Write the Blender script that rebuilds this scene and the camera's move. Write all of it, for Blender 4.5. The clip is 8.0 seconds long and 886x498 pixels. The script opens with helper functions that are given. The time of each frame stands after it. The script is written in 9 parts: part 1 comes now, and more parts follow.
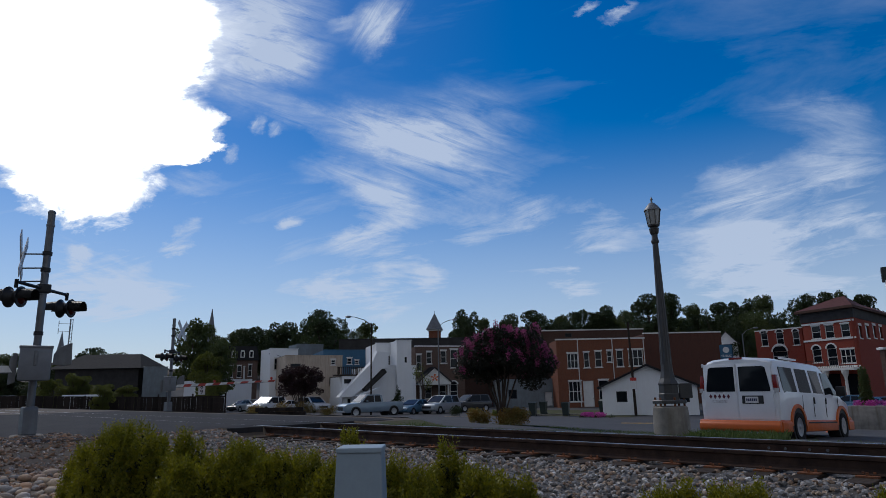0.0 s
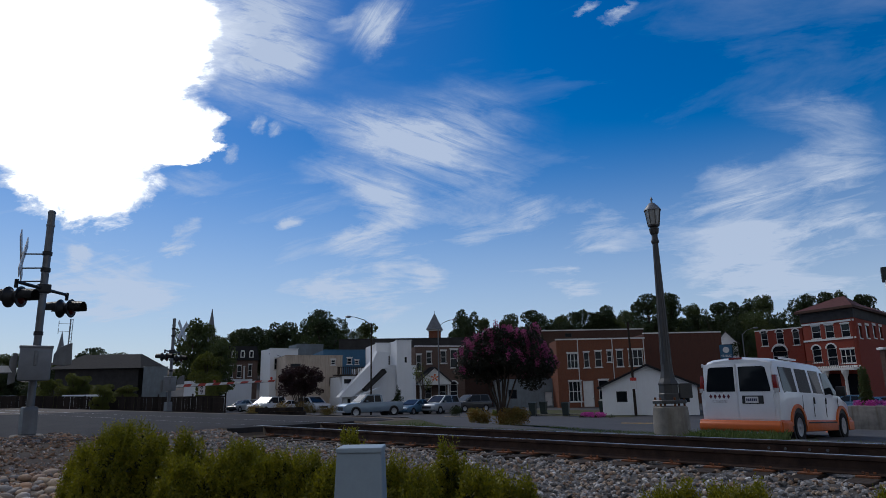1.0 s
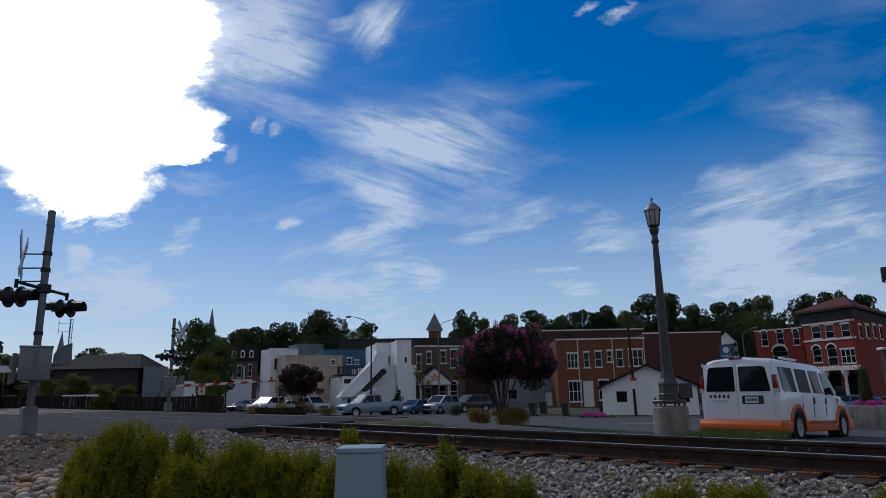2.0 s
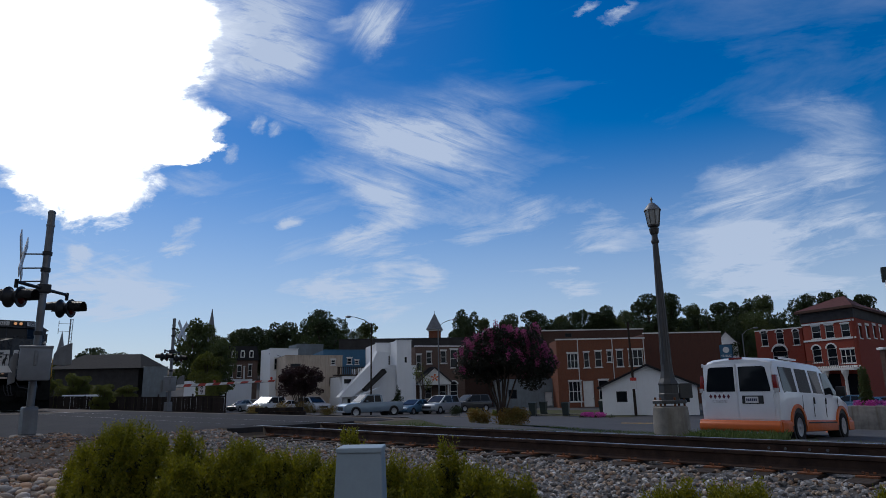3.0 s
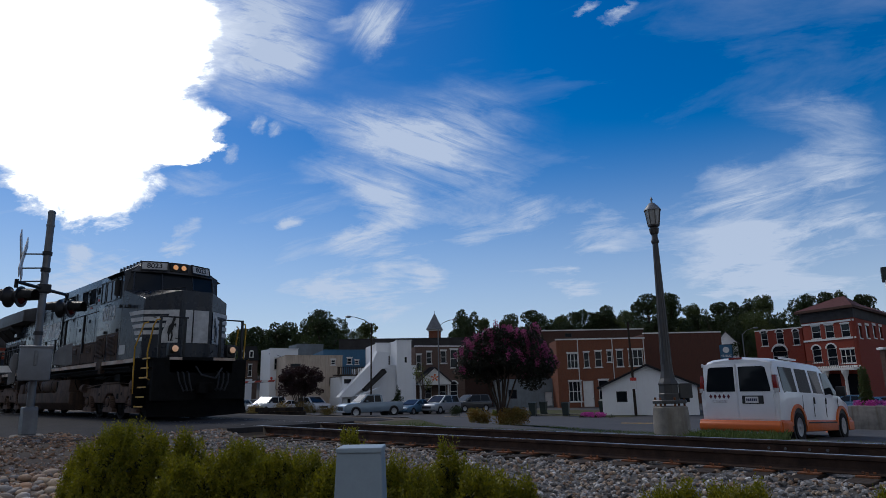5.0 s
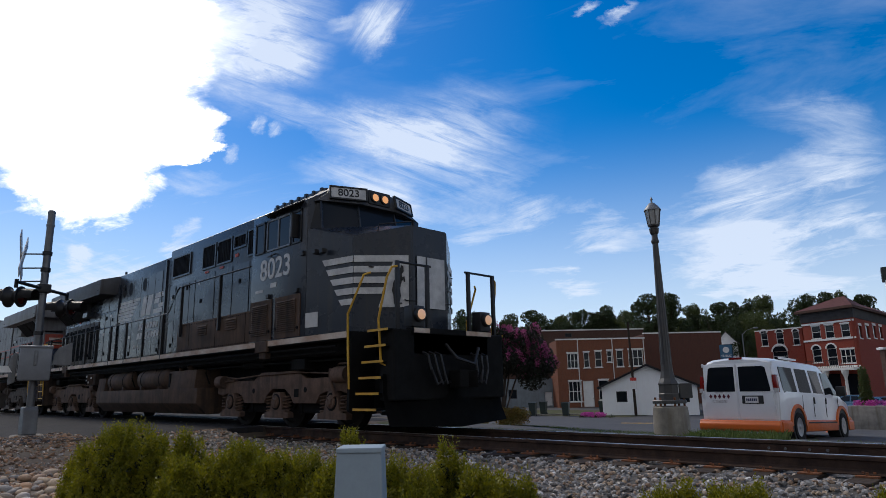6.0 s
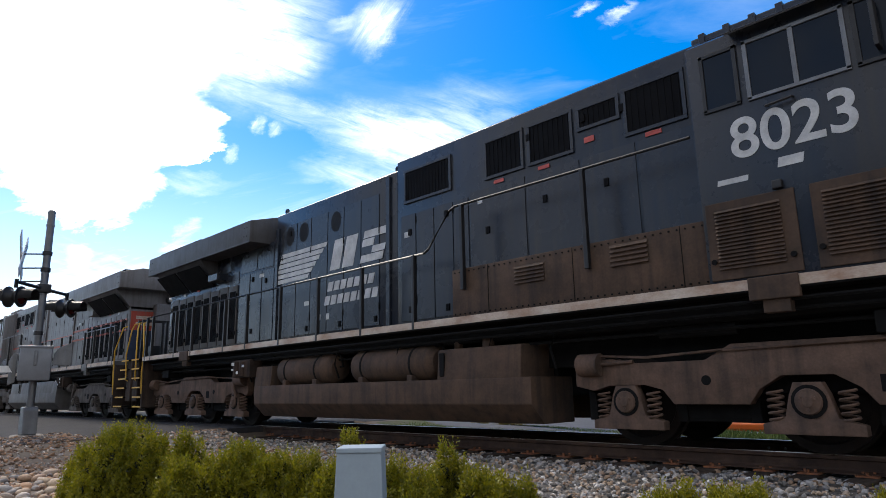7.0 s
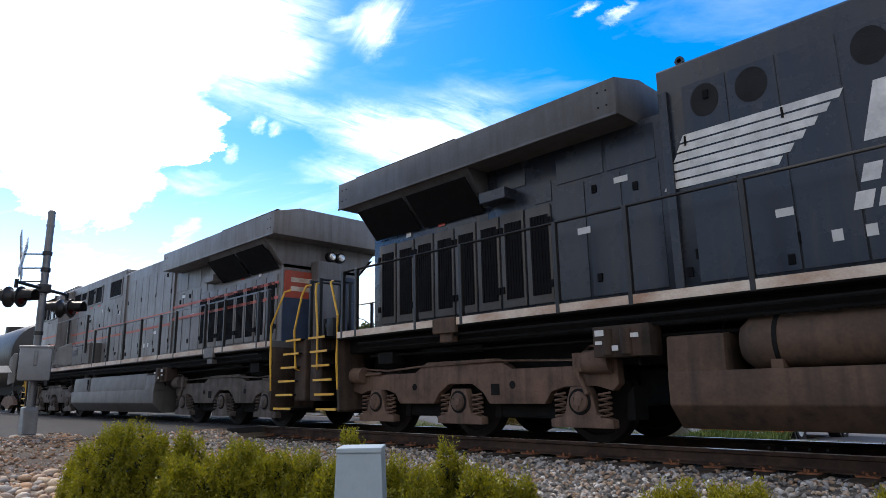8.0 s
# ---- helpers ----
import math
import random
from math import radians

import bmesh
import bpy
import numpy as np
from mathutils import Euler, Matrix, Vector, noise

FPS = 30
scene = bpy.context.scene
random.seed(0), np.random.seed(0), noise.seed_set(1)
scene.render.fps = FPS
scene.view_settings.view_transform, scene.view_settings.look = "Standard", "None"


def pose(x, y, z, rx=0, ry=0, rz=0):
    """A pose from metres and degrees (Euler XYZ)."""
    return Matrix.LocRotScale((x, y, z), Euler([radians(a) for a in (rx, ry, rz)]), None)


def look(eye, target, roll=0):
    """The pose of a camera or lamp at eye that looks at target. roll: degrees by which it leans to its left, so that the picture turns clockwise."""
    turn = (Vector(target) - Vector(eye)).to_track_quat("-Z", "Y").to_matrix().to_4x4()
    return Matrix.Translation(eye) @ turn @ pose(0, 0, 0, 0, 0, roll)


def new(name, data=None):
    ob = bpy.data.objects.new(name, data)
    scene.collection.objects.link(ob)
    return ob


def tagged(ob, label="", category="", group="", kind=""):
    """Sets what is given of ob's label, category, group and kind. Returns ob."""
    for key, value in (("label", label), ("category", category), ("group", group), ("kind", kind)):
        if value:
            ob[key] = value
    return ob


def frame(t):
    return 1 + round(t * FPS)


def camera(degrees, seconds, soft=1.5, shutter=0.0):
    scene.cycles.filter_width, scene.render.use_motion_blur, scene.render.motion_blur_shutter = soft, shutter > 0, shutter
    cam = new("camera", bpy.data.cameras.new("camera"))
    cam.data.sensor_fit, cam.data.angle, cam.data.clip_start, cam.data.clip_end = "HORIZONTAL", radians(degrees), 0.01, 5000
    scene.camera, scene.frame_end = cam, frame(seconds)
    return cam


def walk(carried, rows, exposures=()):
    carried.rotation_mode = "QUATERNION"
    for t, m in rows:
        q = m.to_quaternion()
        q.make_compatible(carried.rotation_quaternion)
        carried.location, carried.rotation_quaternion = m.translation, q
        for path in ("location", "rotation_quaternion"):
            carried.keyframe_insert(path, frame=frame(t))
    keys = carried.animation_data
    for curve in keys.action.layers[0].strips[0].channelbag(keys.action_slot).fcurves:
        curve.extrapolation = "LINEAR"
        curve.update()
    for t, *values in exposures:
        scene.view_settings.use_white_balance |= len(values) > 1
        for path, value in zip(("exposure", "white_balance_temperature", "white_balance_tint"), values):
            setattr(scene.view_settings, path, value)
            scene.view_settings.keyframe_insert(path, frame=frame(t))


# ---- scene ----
# The camera stands still beside a railway crossing, 0.72 m above the rail heads.
cam = camera(68.97, 8.0, soft=0.8, shutter=0.0)
STAND = pose(0, 0, 0.7194, 102.257, 0, 45.23) @ pose(0, 0, 0, 0, 0, -1.126)
walk(cam, [(0.0, STAND), (8.0, STAND)],
     exposures=[(0.0, -0.22, 5900, 10), (4.7, -0.22, 5900, 10), (5.8, 0.2, 6200, 10), (6.2, 0.5, 6400, 10), (6.6, 0.85, 6500, 10), (7.0, 1.2, 6500, 10), (8.0, 1.47, 6500, 10)])

TRACK_Y = 8.341


# ---- world and sun ----
def build_world():
    world = bpy.data.worlds.new("world")
    scene.world = world
    world.use_nodes = True
    nt = world.node_tree
    nt.nodes.clear()
    n, ln = nt.nodes.new, nt.links.new

    def math_node(op, a, b=None, clamp=False):
        m = n("ShaderNodeMath")
        m.operation, m.use_clamp = op, clamp
        for i, q in enumerate((a, b)):
            if q is None:
                continue
            if isinstance(q, (int, float)):
                m.inputs[i].default_value = q
            else:
                ln(q, m.inputs[i])
        return m.outputs[0]

    def dot(vec, axis):
        d = n("ShaderNodeVectorMath")
        d.operation = "DOT_PRODUCT"
        ln(vec, d.inputs[0])
        d.inputs[1].default_value = axis
        return d.outputs["Value"]

    tex = n("ShaderNodeTexCoord")
    way = tex.outputs["Generated"]
    sky = n("ShaderNodeTexSky")
    sky.sky_type, sky.sun_disc = "NISHITA", False
    sky.sun_elevation, sky.sun_rotation = radians(SUN_ELEVATION), radians(SUN_ROTATION)
    sky.air_density, sky.dust_density, sky.ozone_density = 1.0, 0.4, 4.0
    hue = n("ShaderNodeHueSaturation")
    hue.inputs["Saturation"].default_value = SKY_SATURATION
    hue.inputs["Hue"].default_value = 0.503
    ln(sky.outputs[0], hue.inputs["Color"])

    # cloud plane: a level chart of the northwestern sky
    c = math.cos(radians(45))
    ahead = math_node("MAXIMUM", dot(way, (-c, c, 0)), 0.02)
    u = math_node("DIVIDE", dot(way, (c, c, 0)), ahead)
    v = math_node("DIVIDE", dot(way, (0, 0, 1)), ahead)
    uv = n("ShaderNodeCombineXYZ")
    ln(u, uv.inputs[0]), ln(v, uv.inputs[1])

    def fibres(lie, along, across, detail, rough, distort=0.0):
        """Noise drawn out along a direction of the cloud plane."""
        mp = n("ShaderNodeMapping")
        mp.vector_type = "TEXTURE"
        mp.inputs["Rotation"].default_value = (0, 0, radians(lie))
        mp.inputs["Scale"].default_value = (along, across, 1)
        ln(uv.outputs[0], mp.inputs["Vector"])
        t = n("ShaderNodeTexNoise")
        t.inputs["Scale"].default_value, t.inputs["Detail"].default_value = 1.0, detail
        t.inputs["Roughness"].default_value, t.inputs["Distortion"].default_value = rough, distort
        ln(mp.outputs[0], t.inputs["Vector"])
        return t

    def ranged(value, a, b, c, d):
        r = n("ShaderNodeMapRange")
        for k, q in enumerate((a, b, c, d)):
            r.inputs[k + 1].default_value = q
        ln(value, r.inputs[0])
        return r.outputs[0]

    def warped(amount, t):
        s = n("ShaderNodeVectorMath")
        s.operation = "SUBTRACT"
        ln(t.outputs["Color"], s.inputs[0])
        s.inputs[1].default_value = (0.5, 0.5, 0.5)
        k = n("ShaderNodeVectorMath")
        k.operation = "SCALE"
        ln(s.outputs[0], k.inputs[0])
        k.inputs["Scale"].default_value = amount
        a = n("ShaderNodeVectorMath")
        ln(uv.outputs[0], a.inputs[0]), ln(k.outputs[0], a.inputs[1])
        return a.outputs[0]

    def puffs(vec, spots, inner):
        total = None
        for x, y, a, b, turn, strength in spots:
            mp = n("ShaderNodeMapping")
            mp.vector_type = "TEXTURE"
            mp.inputs["Location"].default_value = (x, y, 0)
            mp.inputs["Rotation"].default_value = (0, 0, radians(turn))
            mp.inputs["Scale"].default_value = (a, b, 1)
            ln(vec, mp.inputs["Vector"])
            flat = n("ShaderNodeVectorMath")
            flat.operation = "MULTIPLY"
            ln(mp.outputs[0], flat.inputs[0])
            flat.inputs[1].default_value = (1, 1, 0)
            length = n("ShaderNodeVectorMath")
            length.operation = "LENGTH"
            ln(flat.outputs[0], length.inputs[0])
            r = n("ShaderNodeMapRange")
            r.interpolation_type = "SMOOTHSTEP"
            r.inputs[1].default_value, r.inputs[2].default_value = 1.0, inner
            r.inputs[3].default_value, r.inputs[4].default_value = 0.0, strength
            ln(length.outputs["Value"], r.inputs[0])
            total = r.outputs[0] if total is None else math_node("ADD", total, r.outputs[0])
        return total

    feather = fibres(-4, 0.11, 0.055, 10, 0.66, 0.3)
    bank = math_node("MINIMUM", puffs(warped(0.13, feather), CLOUD_BANK, 0.45), 1.0)
    thin = ranged(bank, 0.10, 0.55, 0.0, 1.0)
    core = math_node("MULTIPLY", ranged(bank, 0.45, 1.0, 0.0, 1.0), ranged(feather.outputs["Fac"], 0.25, 0.5, 0.35, 1.0))
    drift = warped(0.085, fibres(0, 0.13, 0.09, 9, 0.7))
    wisps = None
    for lie, spots in CLOUD_WISPS:
        strand = ranged(fibres(lie, 0.15, 0.026, 9, 0.68, 0.6).outputs["Fac"], 0.32, 0.70, 0.16, 1.25)
        share = math_node("MULTIPLY", puffs(drift, spots, 0.0), strand)
        wisps = share if wisps is None else math_node("ADD", wisps, share)
    veil = math_node("MULTIPLY", math_node("SUBTRACT", fibres(12, 0.5, 0.16, 8, 0.6, 0.5).outputs["Fac"], 0.50), 0.7, True)
    # thin streaks that thicken towards the horizon
    streaks = math_node("MULTIPLY", ranged(fibres(6, 0.26, 0.06, 9, 0.66, 0.7).outputs["Fac"], 0.43, 0.70, 0.0, 0.85), ranged(v, 0.40, 0.14, 0.0, 1.0))
    wisps = math_node("MINIMUM", math_node("ADD", math_node("ADD", wisps, veil), streaks), 0.86)
    # pale air near the horizon
    low = n("ShaderNodeMapRange")
    low.interpolation_type = "SMOOTHSTEP"
    low.inputs[1].default_value, low.inputs[2].default_value = 0.40, 0.0
    low.inputs[3].default_value, low.inputs[4].default_value = 0.0, 0.70
    ln(dot(way, (0, 0, 1)), low.inputs[0])
    cover = math_node("MAXIMUM", wisps, low.outputs[0])

    def mix(fac, a, b):
        m = n("ShaderNodeMix")
        m.data_type = "RGBA"
        for sock, q in ((m.inputs[0], fac), (m.inputs[6], a), (m.inputs[7], b)):
            if isinstance(q, tuple):
                sock.default_value = q
            else:
                ln(q, sock)
        return m.outputs[2]

    scaled = n("ShaderNodeVectorMath")
    scaled.operation = "SCALE"
    ln(hue.outputs[0], scaled.inputs[0])
    scaled.inputs["Scale"].default_value = SKY_STRENGTH
    col = mix(cover, scaled.outputs[0], WISP_COLOUR)
    col = mix(thin, col, EDGE_COLOUR)
    col = mix(core, col, BANK_COLOUR)
    # unseen broken cloud, added over the southern half of the sky as fill light
    broken = n("ShaderNodeTexNoise")
    broken.inputs["Scale"].default_value, broken.inputs["Detail"].default_value = 2.4, 8
    ln(way, broken.inputs["Vector"])
    gaps = n("ShaderNodeMapRange")
    gaps.inputs[1].default_value, gaps.inputs[2].default_value = 0.37, 0.58
    ln(broken.outputs["Fac"], gaps.inputs[0])
    south = n("ShaderNodeMapRange")
    south.interpolation_type = "SMOOTHSTEP"
    south.inputs[1].default_value, south.inputs[2].default_value = 0.28, -0.15
    ln(dot(way, (-c, c, 0)), south.inputs[0])
    col = mix(math_node("MULTIPLY", gaps.outputs[0], south.outputs[0]), col, REAR_COLOUR)
    bg = n("ShaderNodeBackground")
    ln(col, bg.inputs[0])
    bg.inputs[1].default_value = 1.0
    out = n("ShaderNodeOutputWorld")
    ln(bg.outputs[0], out.inputs[0])


SUN_ELEVATION, SUN_ROTATION = 46.0, -84.0
SKY_STRENGTH, SKY_SATURATION = 0.088, 1.48
WISP_COLOUR = (0.62, 0.68, 0.78, 1)
REAR_COLOUR = (0.48, 0.465, 0.45, 1)
BANK_COLOUR = (2.2, 2.2, 2.25, 1)
EDGE_COLOUR = (0.92, 0.95, 1.0, 1)
CLOUD_BANK = [
    (-0.671, 0.61, 0.396, 0.188, -1, 1),
    (-0.496, 0.606, 0.124, 0.163, -1, 1),
    (-0.551, 0.462, 0.188, 0.109, -1, 1),
    (-0.453, 0.424, 0.104, 0.071, -1, 1),
    (-0.576, 0.334, 0.134, 0.077, -1, 1),
    (-0.647, 0.394, 0.129, 0.094, -1, 1),
    (-0.414, 0.389, 0.059, 0.032, -1, 1),
    (-0.781, 0.487, 0.149, 0.119, -1, 1),
]
# wisps by the lie of their fibres, in degrees
CLOUD_WISPS = [
    (-20, [
        (-0.253, 0.457, 0.103, 0.034, -14.0, 0.55), (-0.135, 0.425, 0.117, 0.063, -18.0, 0.9), (-0.046, 0.395, 0.111, 0.063, -17.0, 1.0),
        (-0.181, 0.357, 0.087, 0.034, -12.0, 0.45), (-0.125, 0.331, 0.082, 0.051, -26.0, 0.6), (-0.084, 0.295, 0.082, 0.072, -83.0, 0.75),
        (0.013, 0.365, 0.252, 0.169, -11.0, 0.22), (0.66, 0.406, 0.104, 0.059, -12.0, 0.4), (0.034, 0.433, 0.133, 0.095, -9.0, 0.4),
        (-0.583, 0.221, 0.035, 0.027, -12.0, 1.1), (0.004, 0.37, 0.16, 0.105, -32.0, 0.4), (-0.572, 0.194, 0.215, 0.126, -9.0, 0.4),
        (-0.302, 0.628, 0.152, 0.126, -22.0, 0.95), (-0.28, 0.556, 0.113, 0.072, -12.0, 0.8), (-0.343, 0.555, 0.143, 0.126, -47.0, 0.8),
        (-0.411, 0.34, 0.077, 0.034, -11.0, 0.5),
    ]),
    (0, [
        (-0.106, 0.17, 0.162, 0.076, -3.0, 0.5), (-0.151, 0.14, 0.165, 0.067, -5.0, 0.5), (-0.026, 0.166, 0.045, 0.029, 4.0, 0.7),
        (0.195, 0.164, 0.075, 0.051, -7.0, 0.6), (0.207, 0.142, 0.143, 0.055, -1.0, 0.5), (0.624, 0.352, 0.129, 0.051, 8.0, 0.6),
        (0.463, 0.186, 0.151, 0.084, 7.0, 0.85), (0.524, 0.146, 0.196, 0.055, 1.0, 0.7), (0.608, 0.438, 0.153, 0.046, -0.0, 0.3),
        (-0.554, 0.148, 0.199, 0.084, -5.0, 0.7),
    ]),
    (15, [
        (-0.133, 0.246, 0.093, 0.025, 22.0, 0.75), (-0.129, 0.216, 0.079, 0.055, 29.0, 0.5), (0.138, 0.269, 0.086, 0.051, 11.0, 0.75),
        (0.056, 0.245, 0.074, 0.046, 10.0, 0.5), (0.241, 0.243, 0.084, 0.055, 12.0, 0.65), (0.475, 0.325, 0.111, 0.027, 14.0, 0.40),
        (0.48, 0.29, 0.148, 0.039, 14.0, 0.58), (0.637, 0.317, 0.114, 0.047, 12.0, 0.50), (0.479, 0.245, 0.157, 0.065, 8.0, 0.50),
        (0.617, 0.242, 0.135, 0.061, 16.0, 0.61), (0.562, 0.253, 0.299, 0.197, 19.0, 0.25), (-0.173, 0.614, 0.037, 0.021, 25.0, 0.5),
        (0.248, 0.635, 0.034, 0.011, 25.0, 0.8), (0.31, 0.63, 0.049, 0.013, 27.0, 0.9), (-0.433, 0.231, 0.045, 0.019, 8.0, 1.1),
        (-0.414, 0.252, 0.04, 0.021, 13.0, 0.8), (-0.252, 0.271, 0.035, 0.019, 14.0, 0.9),
    ]),
    (58, [
        (-0.117, 0.619, 0.084, 0.055, 56.0, 1.0), (-0.09, 0.608, 0.082, 0.029, 55.0, 0.75), (-0.308, 0.432, 0.019, 0.015, 52.0, 1.0),
        (-0.278, 0.426, 0.021, 0.015, 68.0, 1.1), (-0.352, 0.387, 0.026, 0.017, 72.0, 0.9),
    ]),
]
build_world()
sun = new("sun", bpy.data.lights.new("sun", "SUN"))
sun.data.energy, sun.data.angle, sun.data.color = 1.5, radians(14), (1.0, 0.90, 0.76)
_e, _a = radians(SUN_ELEVATION), radians(SUN_ROTATION)
sun.matrix_world = look((0, 0, 60), (-60 * math.cos(_e) * math.sin(_a) * 1.0, -60 * math.cos(_e) * math.cos(_a), 60 - 60 * math.sin(_e)))


# ---- materials ----
def mat(name, colour, rough=0.6, metal=0.0, vary=0.25, scale=6.0, bump=0.15, fine=60.0, tint=None, stain=None,
        stretch=(1, 1, 1), emit=None, per_piece=0.0, coat=0.0, island=0.0, spec=None):
    """A surface with grain and broad wear: tint is the worn colour, stain the colour of streaks that run down."""
    m = bpy.data.materials.new(name)
    m.use_nodes = True
    nt = m.node_tree
    b = nt.nodes["Principled BSDF"]
    n, ln = nt.nodes.new, nt.links.new
    b.inputs["Roughness"].default_value, b.inputs["Metallic"].default_value = rough, metal
    b.inputs["Coat Weight"].default_value = coat
    b.inputs["Specular IOR Level"].default_value = spec if spec is not None else (0.5 if rough < 0.7 else 0.2)
    tex = n("ShaderNodeTexCoord")
    mp = n("ShaderNodeMapping")
    mp.inputs["Scale"].default_value = stretch
    ln(tex.outputs["Object"], mp.inputs[0])
    broad = n("ShaderNodeTexNoise")
    broad.inputs["Scale"].default_value, broad.inputs["Detail"].default_value = scale, 6
    broad.inputs["Roughness"].default_value = 0.65
    ln(mp.outputs[0], broad.inputs["Vector"])
    grain = n("ShaderNodeTexNoise")
    grain.inputs["Scale"].default_value, grain.inputs["Detail"].default_value = fine, 4
    ln(mp.outputs[0], grain.inputs["Vector"])
    worn = tint or tuple(min(1, c * (1 - vary)) for c in colour)
    mixer = n("ShaderNodeMix")
    mixer.data_type = "RGBA"
    mixer.inputs[6].default_value, mixer.inputs[7].default_value = (*colour, 1), (*worn, 1)
    ramp = n("ShaderNodeMapRange")
    ramp.inputs[1].default_value, ramp.inputs[2].default_value = 0.35, 0.68
    ln(broad.outputs["Fac"], ramp.inputs[0])
    ln(ramp.outputs[0], mixer.inputs[0])
    col = mixer.outputs[2]
    if stain:
        sm = n("ShaderNodeMapping")
        sm.inputs["Scale"].default_value = (3.5, 3.5, 0.25)
        ln(tex.outputs["Object"], sm.inputs[0])
        st = n("ShaderNodeTexNoise")
        st.inputs["Scale"].default_value, st.inputs["Detail"].default_value = 2.2, 6
        ln(sm.outputs[0], st.inputs["Vector"])
        r2 = n("ShaderNodeMapRange")
        r2.inputs[1].default_value, r2.inputs[2].default_value = 0.48, 0.78
        r2.inputs[4].default_value = 0.85
        ln(st.outputs["Fac"], r2.inputs[0])
        m2 = n("ShaderNodeMix")
        m2.data_type = "RGBA"
        ln(r2.outputs[0], m2.inputs[0]), ln(col, m2.inputs[6])
        m2.inputs[7].default_value = (*stain, 1)
        col = m2.outputs[2]
    gm = n("ShaderNodeMapRange")
    gm.inputs[3].default_value, gm.inputs[4].default_value = 1 - vary * 0.6, 1 + vary * 0.5
    ln(grain.outputs["Fac"], gm.inputs[0])
    fac = gm.outputs[0]
    for amount, node, sock in ((per_piece, "ShaderNodeObjectInfo", "Random"), (island, "ShaderNodeNewGeometry", "Random Per Island")):
        if amount:
            src = n(node)
            rr = n("ShaderNodeMapRange")
            rr.inputs[3].default_value, rr.inputs[4].default_value = 1 - amount, 1 + amount
            ln(src.outputs[sock], rr.inputs[0])
            mm = n("ShaderNodeMath")
            mm.operation = "MULTIPLY"
            ln(fac, mm.inputs[0]), ln(rr.outputs[0], mm.inputs[1])
            fac = mm.outputs[0]
    sc = n("ShaderNodeVectorMath")
    sc.operation = "SCALE"
    ln(col, sc.inputs[0]), ln(fac, sc.inputs["Scale"])
    ln(sc.outputs[0], b.inputs["Base Color"])
    rm = n("ShaderNodeMapRange")
    rm.inputs[3].default_value, rm.inputs[4].default_value = max(0.03, rough - 0.12), min(1, rough + 0.15)
    ln(broad.outputs["Fac"], rm.inputs[0]), ln(rm.outputs[0], b.inputs["Roughness"])
    if bump:
        bp = n("ShaderNodeBump")
        bp.inputs["Strength"].default_value, bp.inputs["Distance"].default_value = bump, 0.02
        ln(grain.outputs["Fac"], bp.inputs["Height"]), ln(bp.outputs[0], b.inputs["Normal"])
    if emit:
        b.inputs["Emission Color"].default_value, b.inputs["Emission Strength"].default_value = (*emit[0], 1), emit[1]
    return m


def leaf_mat(name, colour, second, spread=0.5, trans=0.35):
    """Leaves: each island takes its own shade between two colours, and lets some light through."""
    m = bpy.data.materials.new(name)
    m.use_nodes = True
    nt = m.node_tree
    b = nt.nodes["Principled BSDF"]
    n, ln = nt.nodes.new, nt.links.new
    g = n("ShaderNodeNewGeometry")
    mx = n("ShaderNodeMix")
    mx.data_type = "RGBA"
    mx.inputs[6].default_value, mx.inputs[7].default_value = (*colour, 1), (*second, 1)
    tex = n("ShaderNodeTexCoord")
    ns = n("ShaderNodeTexNoise")
    ns.inputs["Scale"].default_value = 1.3
    ln(tex.outputs["Object"], ns.inputs["Vector"])
    avg = n("ShaderNodeMath")
    avg.operation = "MULTIPLY_ADD"
    ln(g.outputs["Random Per Island"], avg.inputs[0])
    avg.inputs[1].default_value = spread
    ln(ns.outputs["Fac"], avg.inputs[2])
    sub = n("ShaderNodeMath")
    sub.operation, sub.use_clamp = "SUBTRACT", True
    ln(avg.outputs[0], sub.inputs[0])
    sub.inputs[1].default_value = spread * 0.5
    ln(sub.outputs[0], mx.inputs[0]), ln(mx.outputs[2], b.inputs["Base Color"])
    b.inputs["Roughness"].default_value = 0.55
    tr = n("ShaderNodeBsdfTranslucent")
    ln(mx.outputs[2], tr.inputs[0])
    ms = n("ShaderNodeMixShader")
    ms.inputs[0].default_value = trans
    ln(b.outputs[0], ms.inputs[1]), ln(tr.outputs[0], ms.inputs[2])
    ln(ms.outputs[0], nt.nodes["Material Output"].inputs[0])
    return m


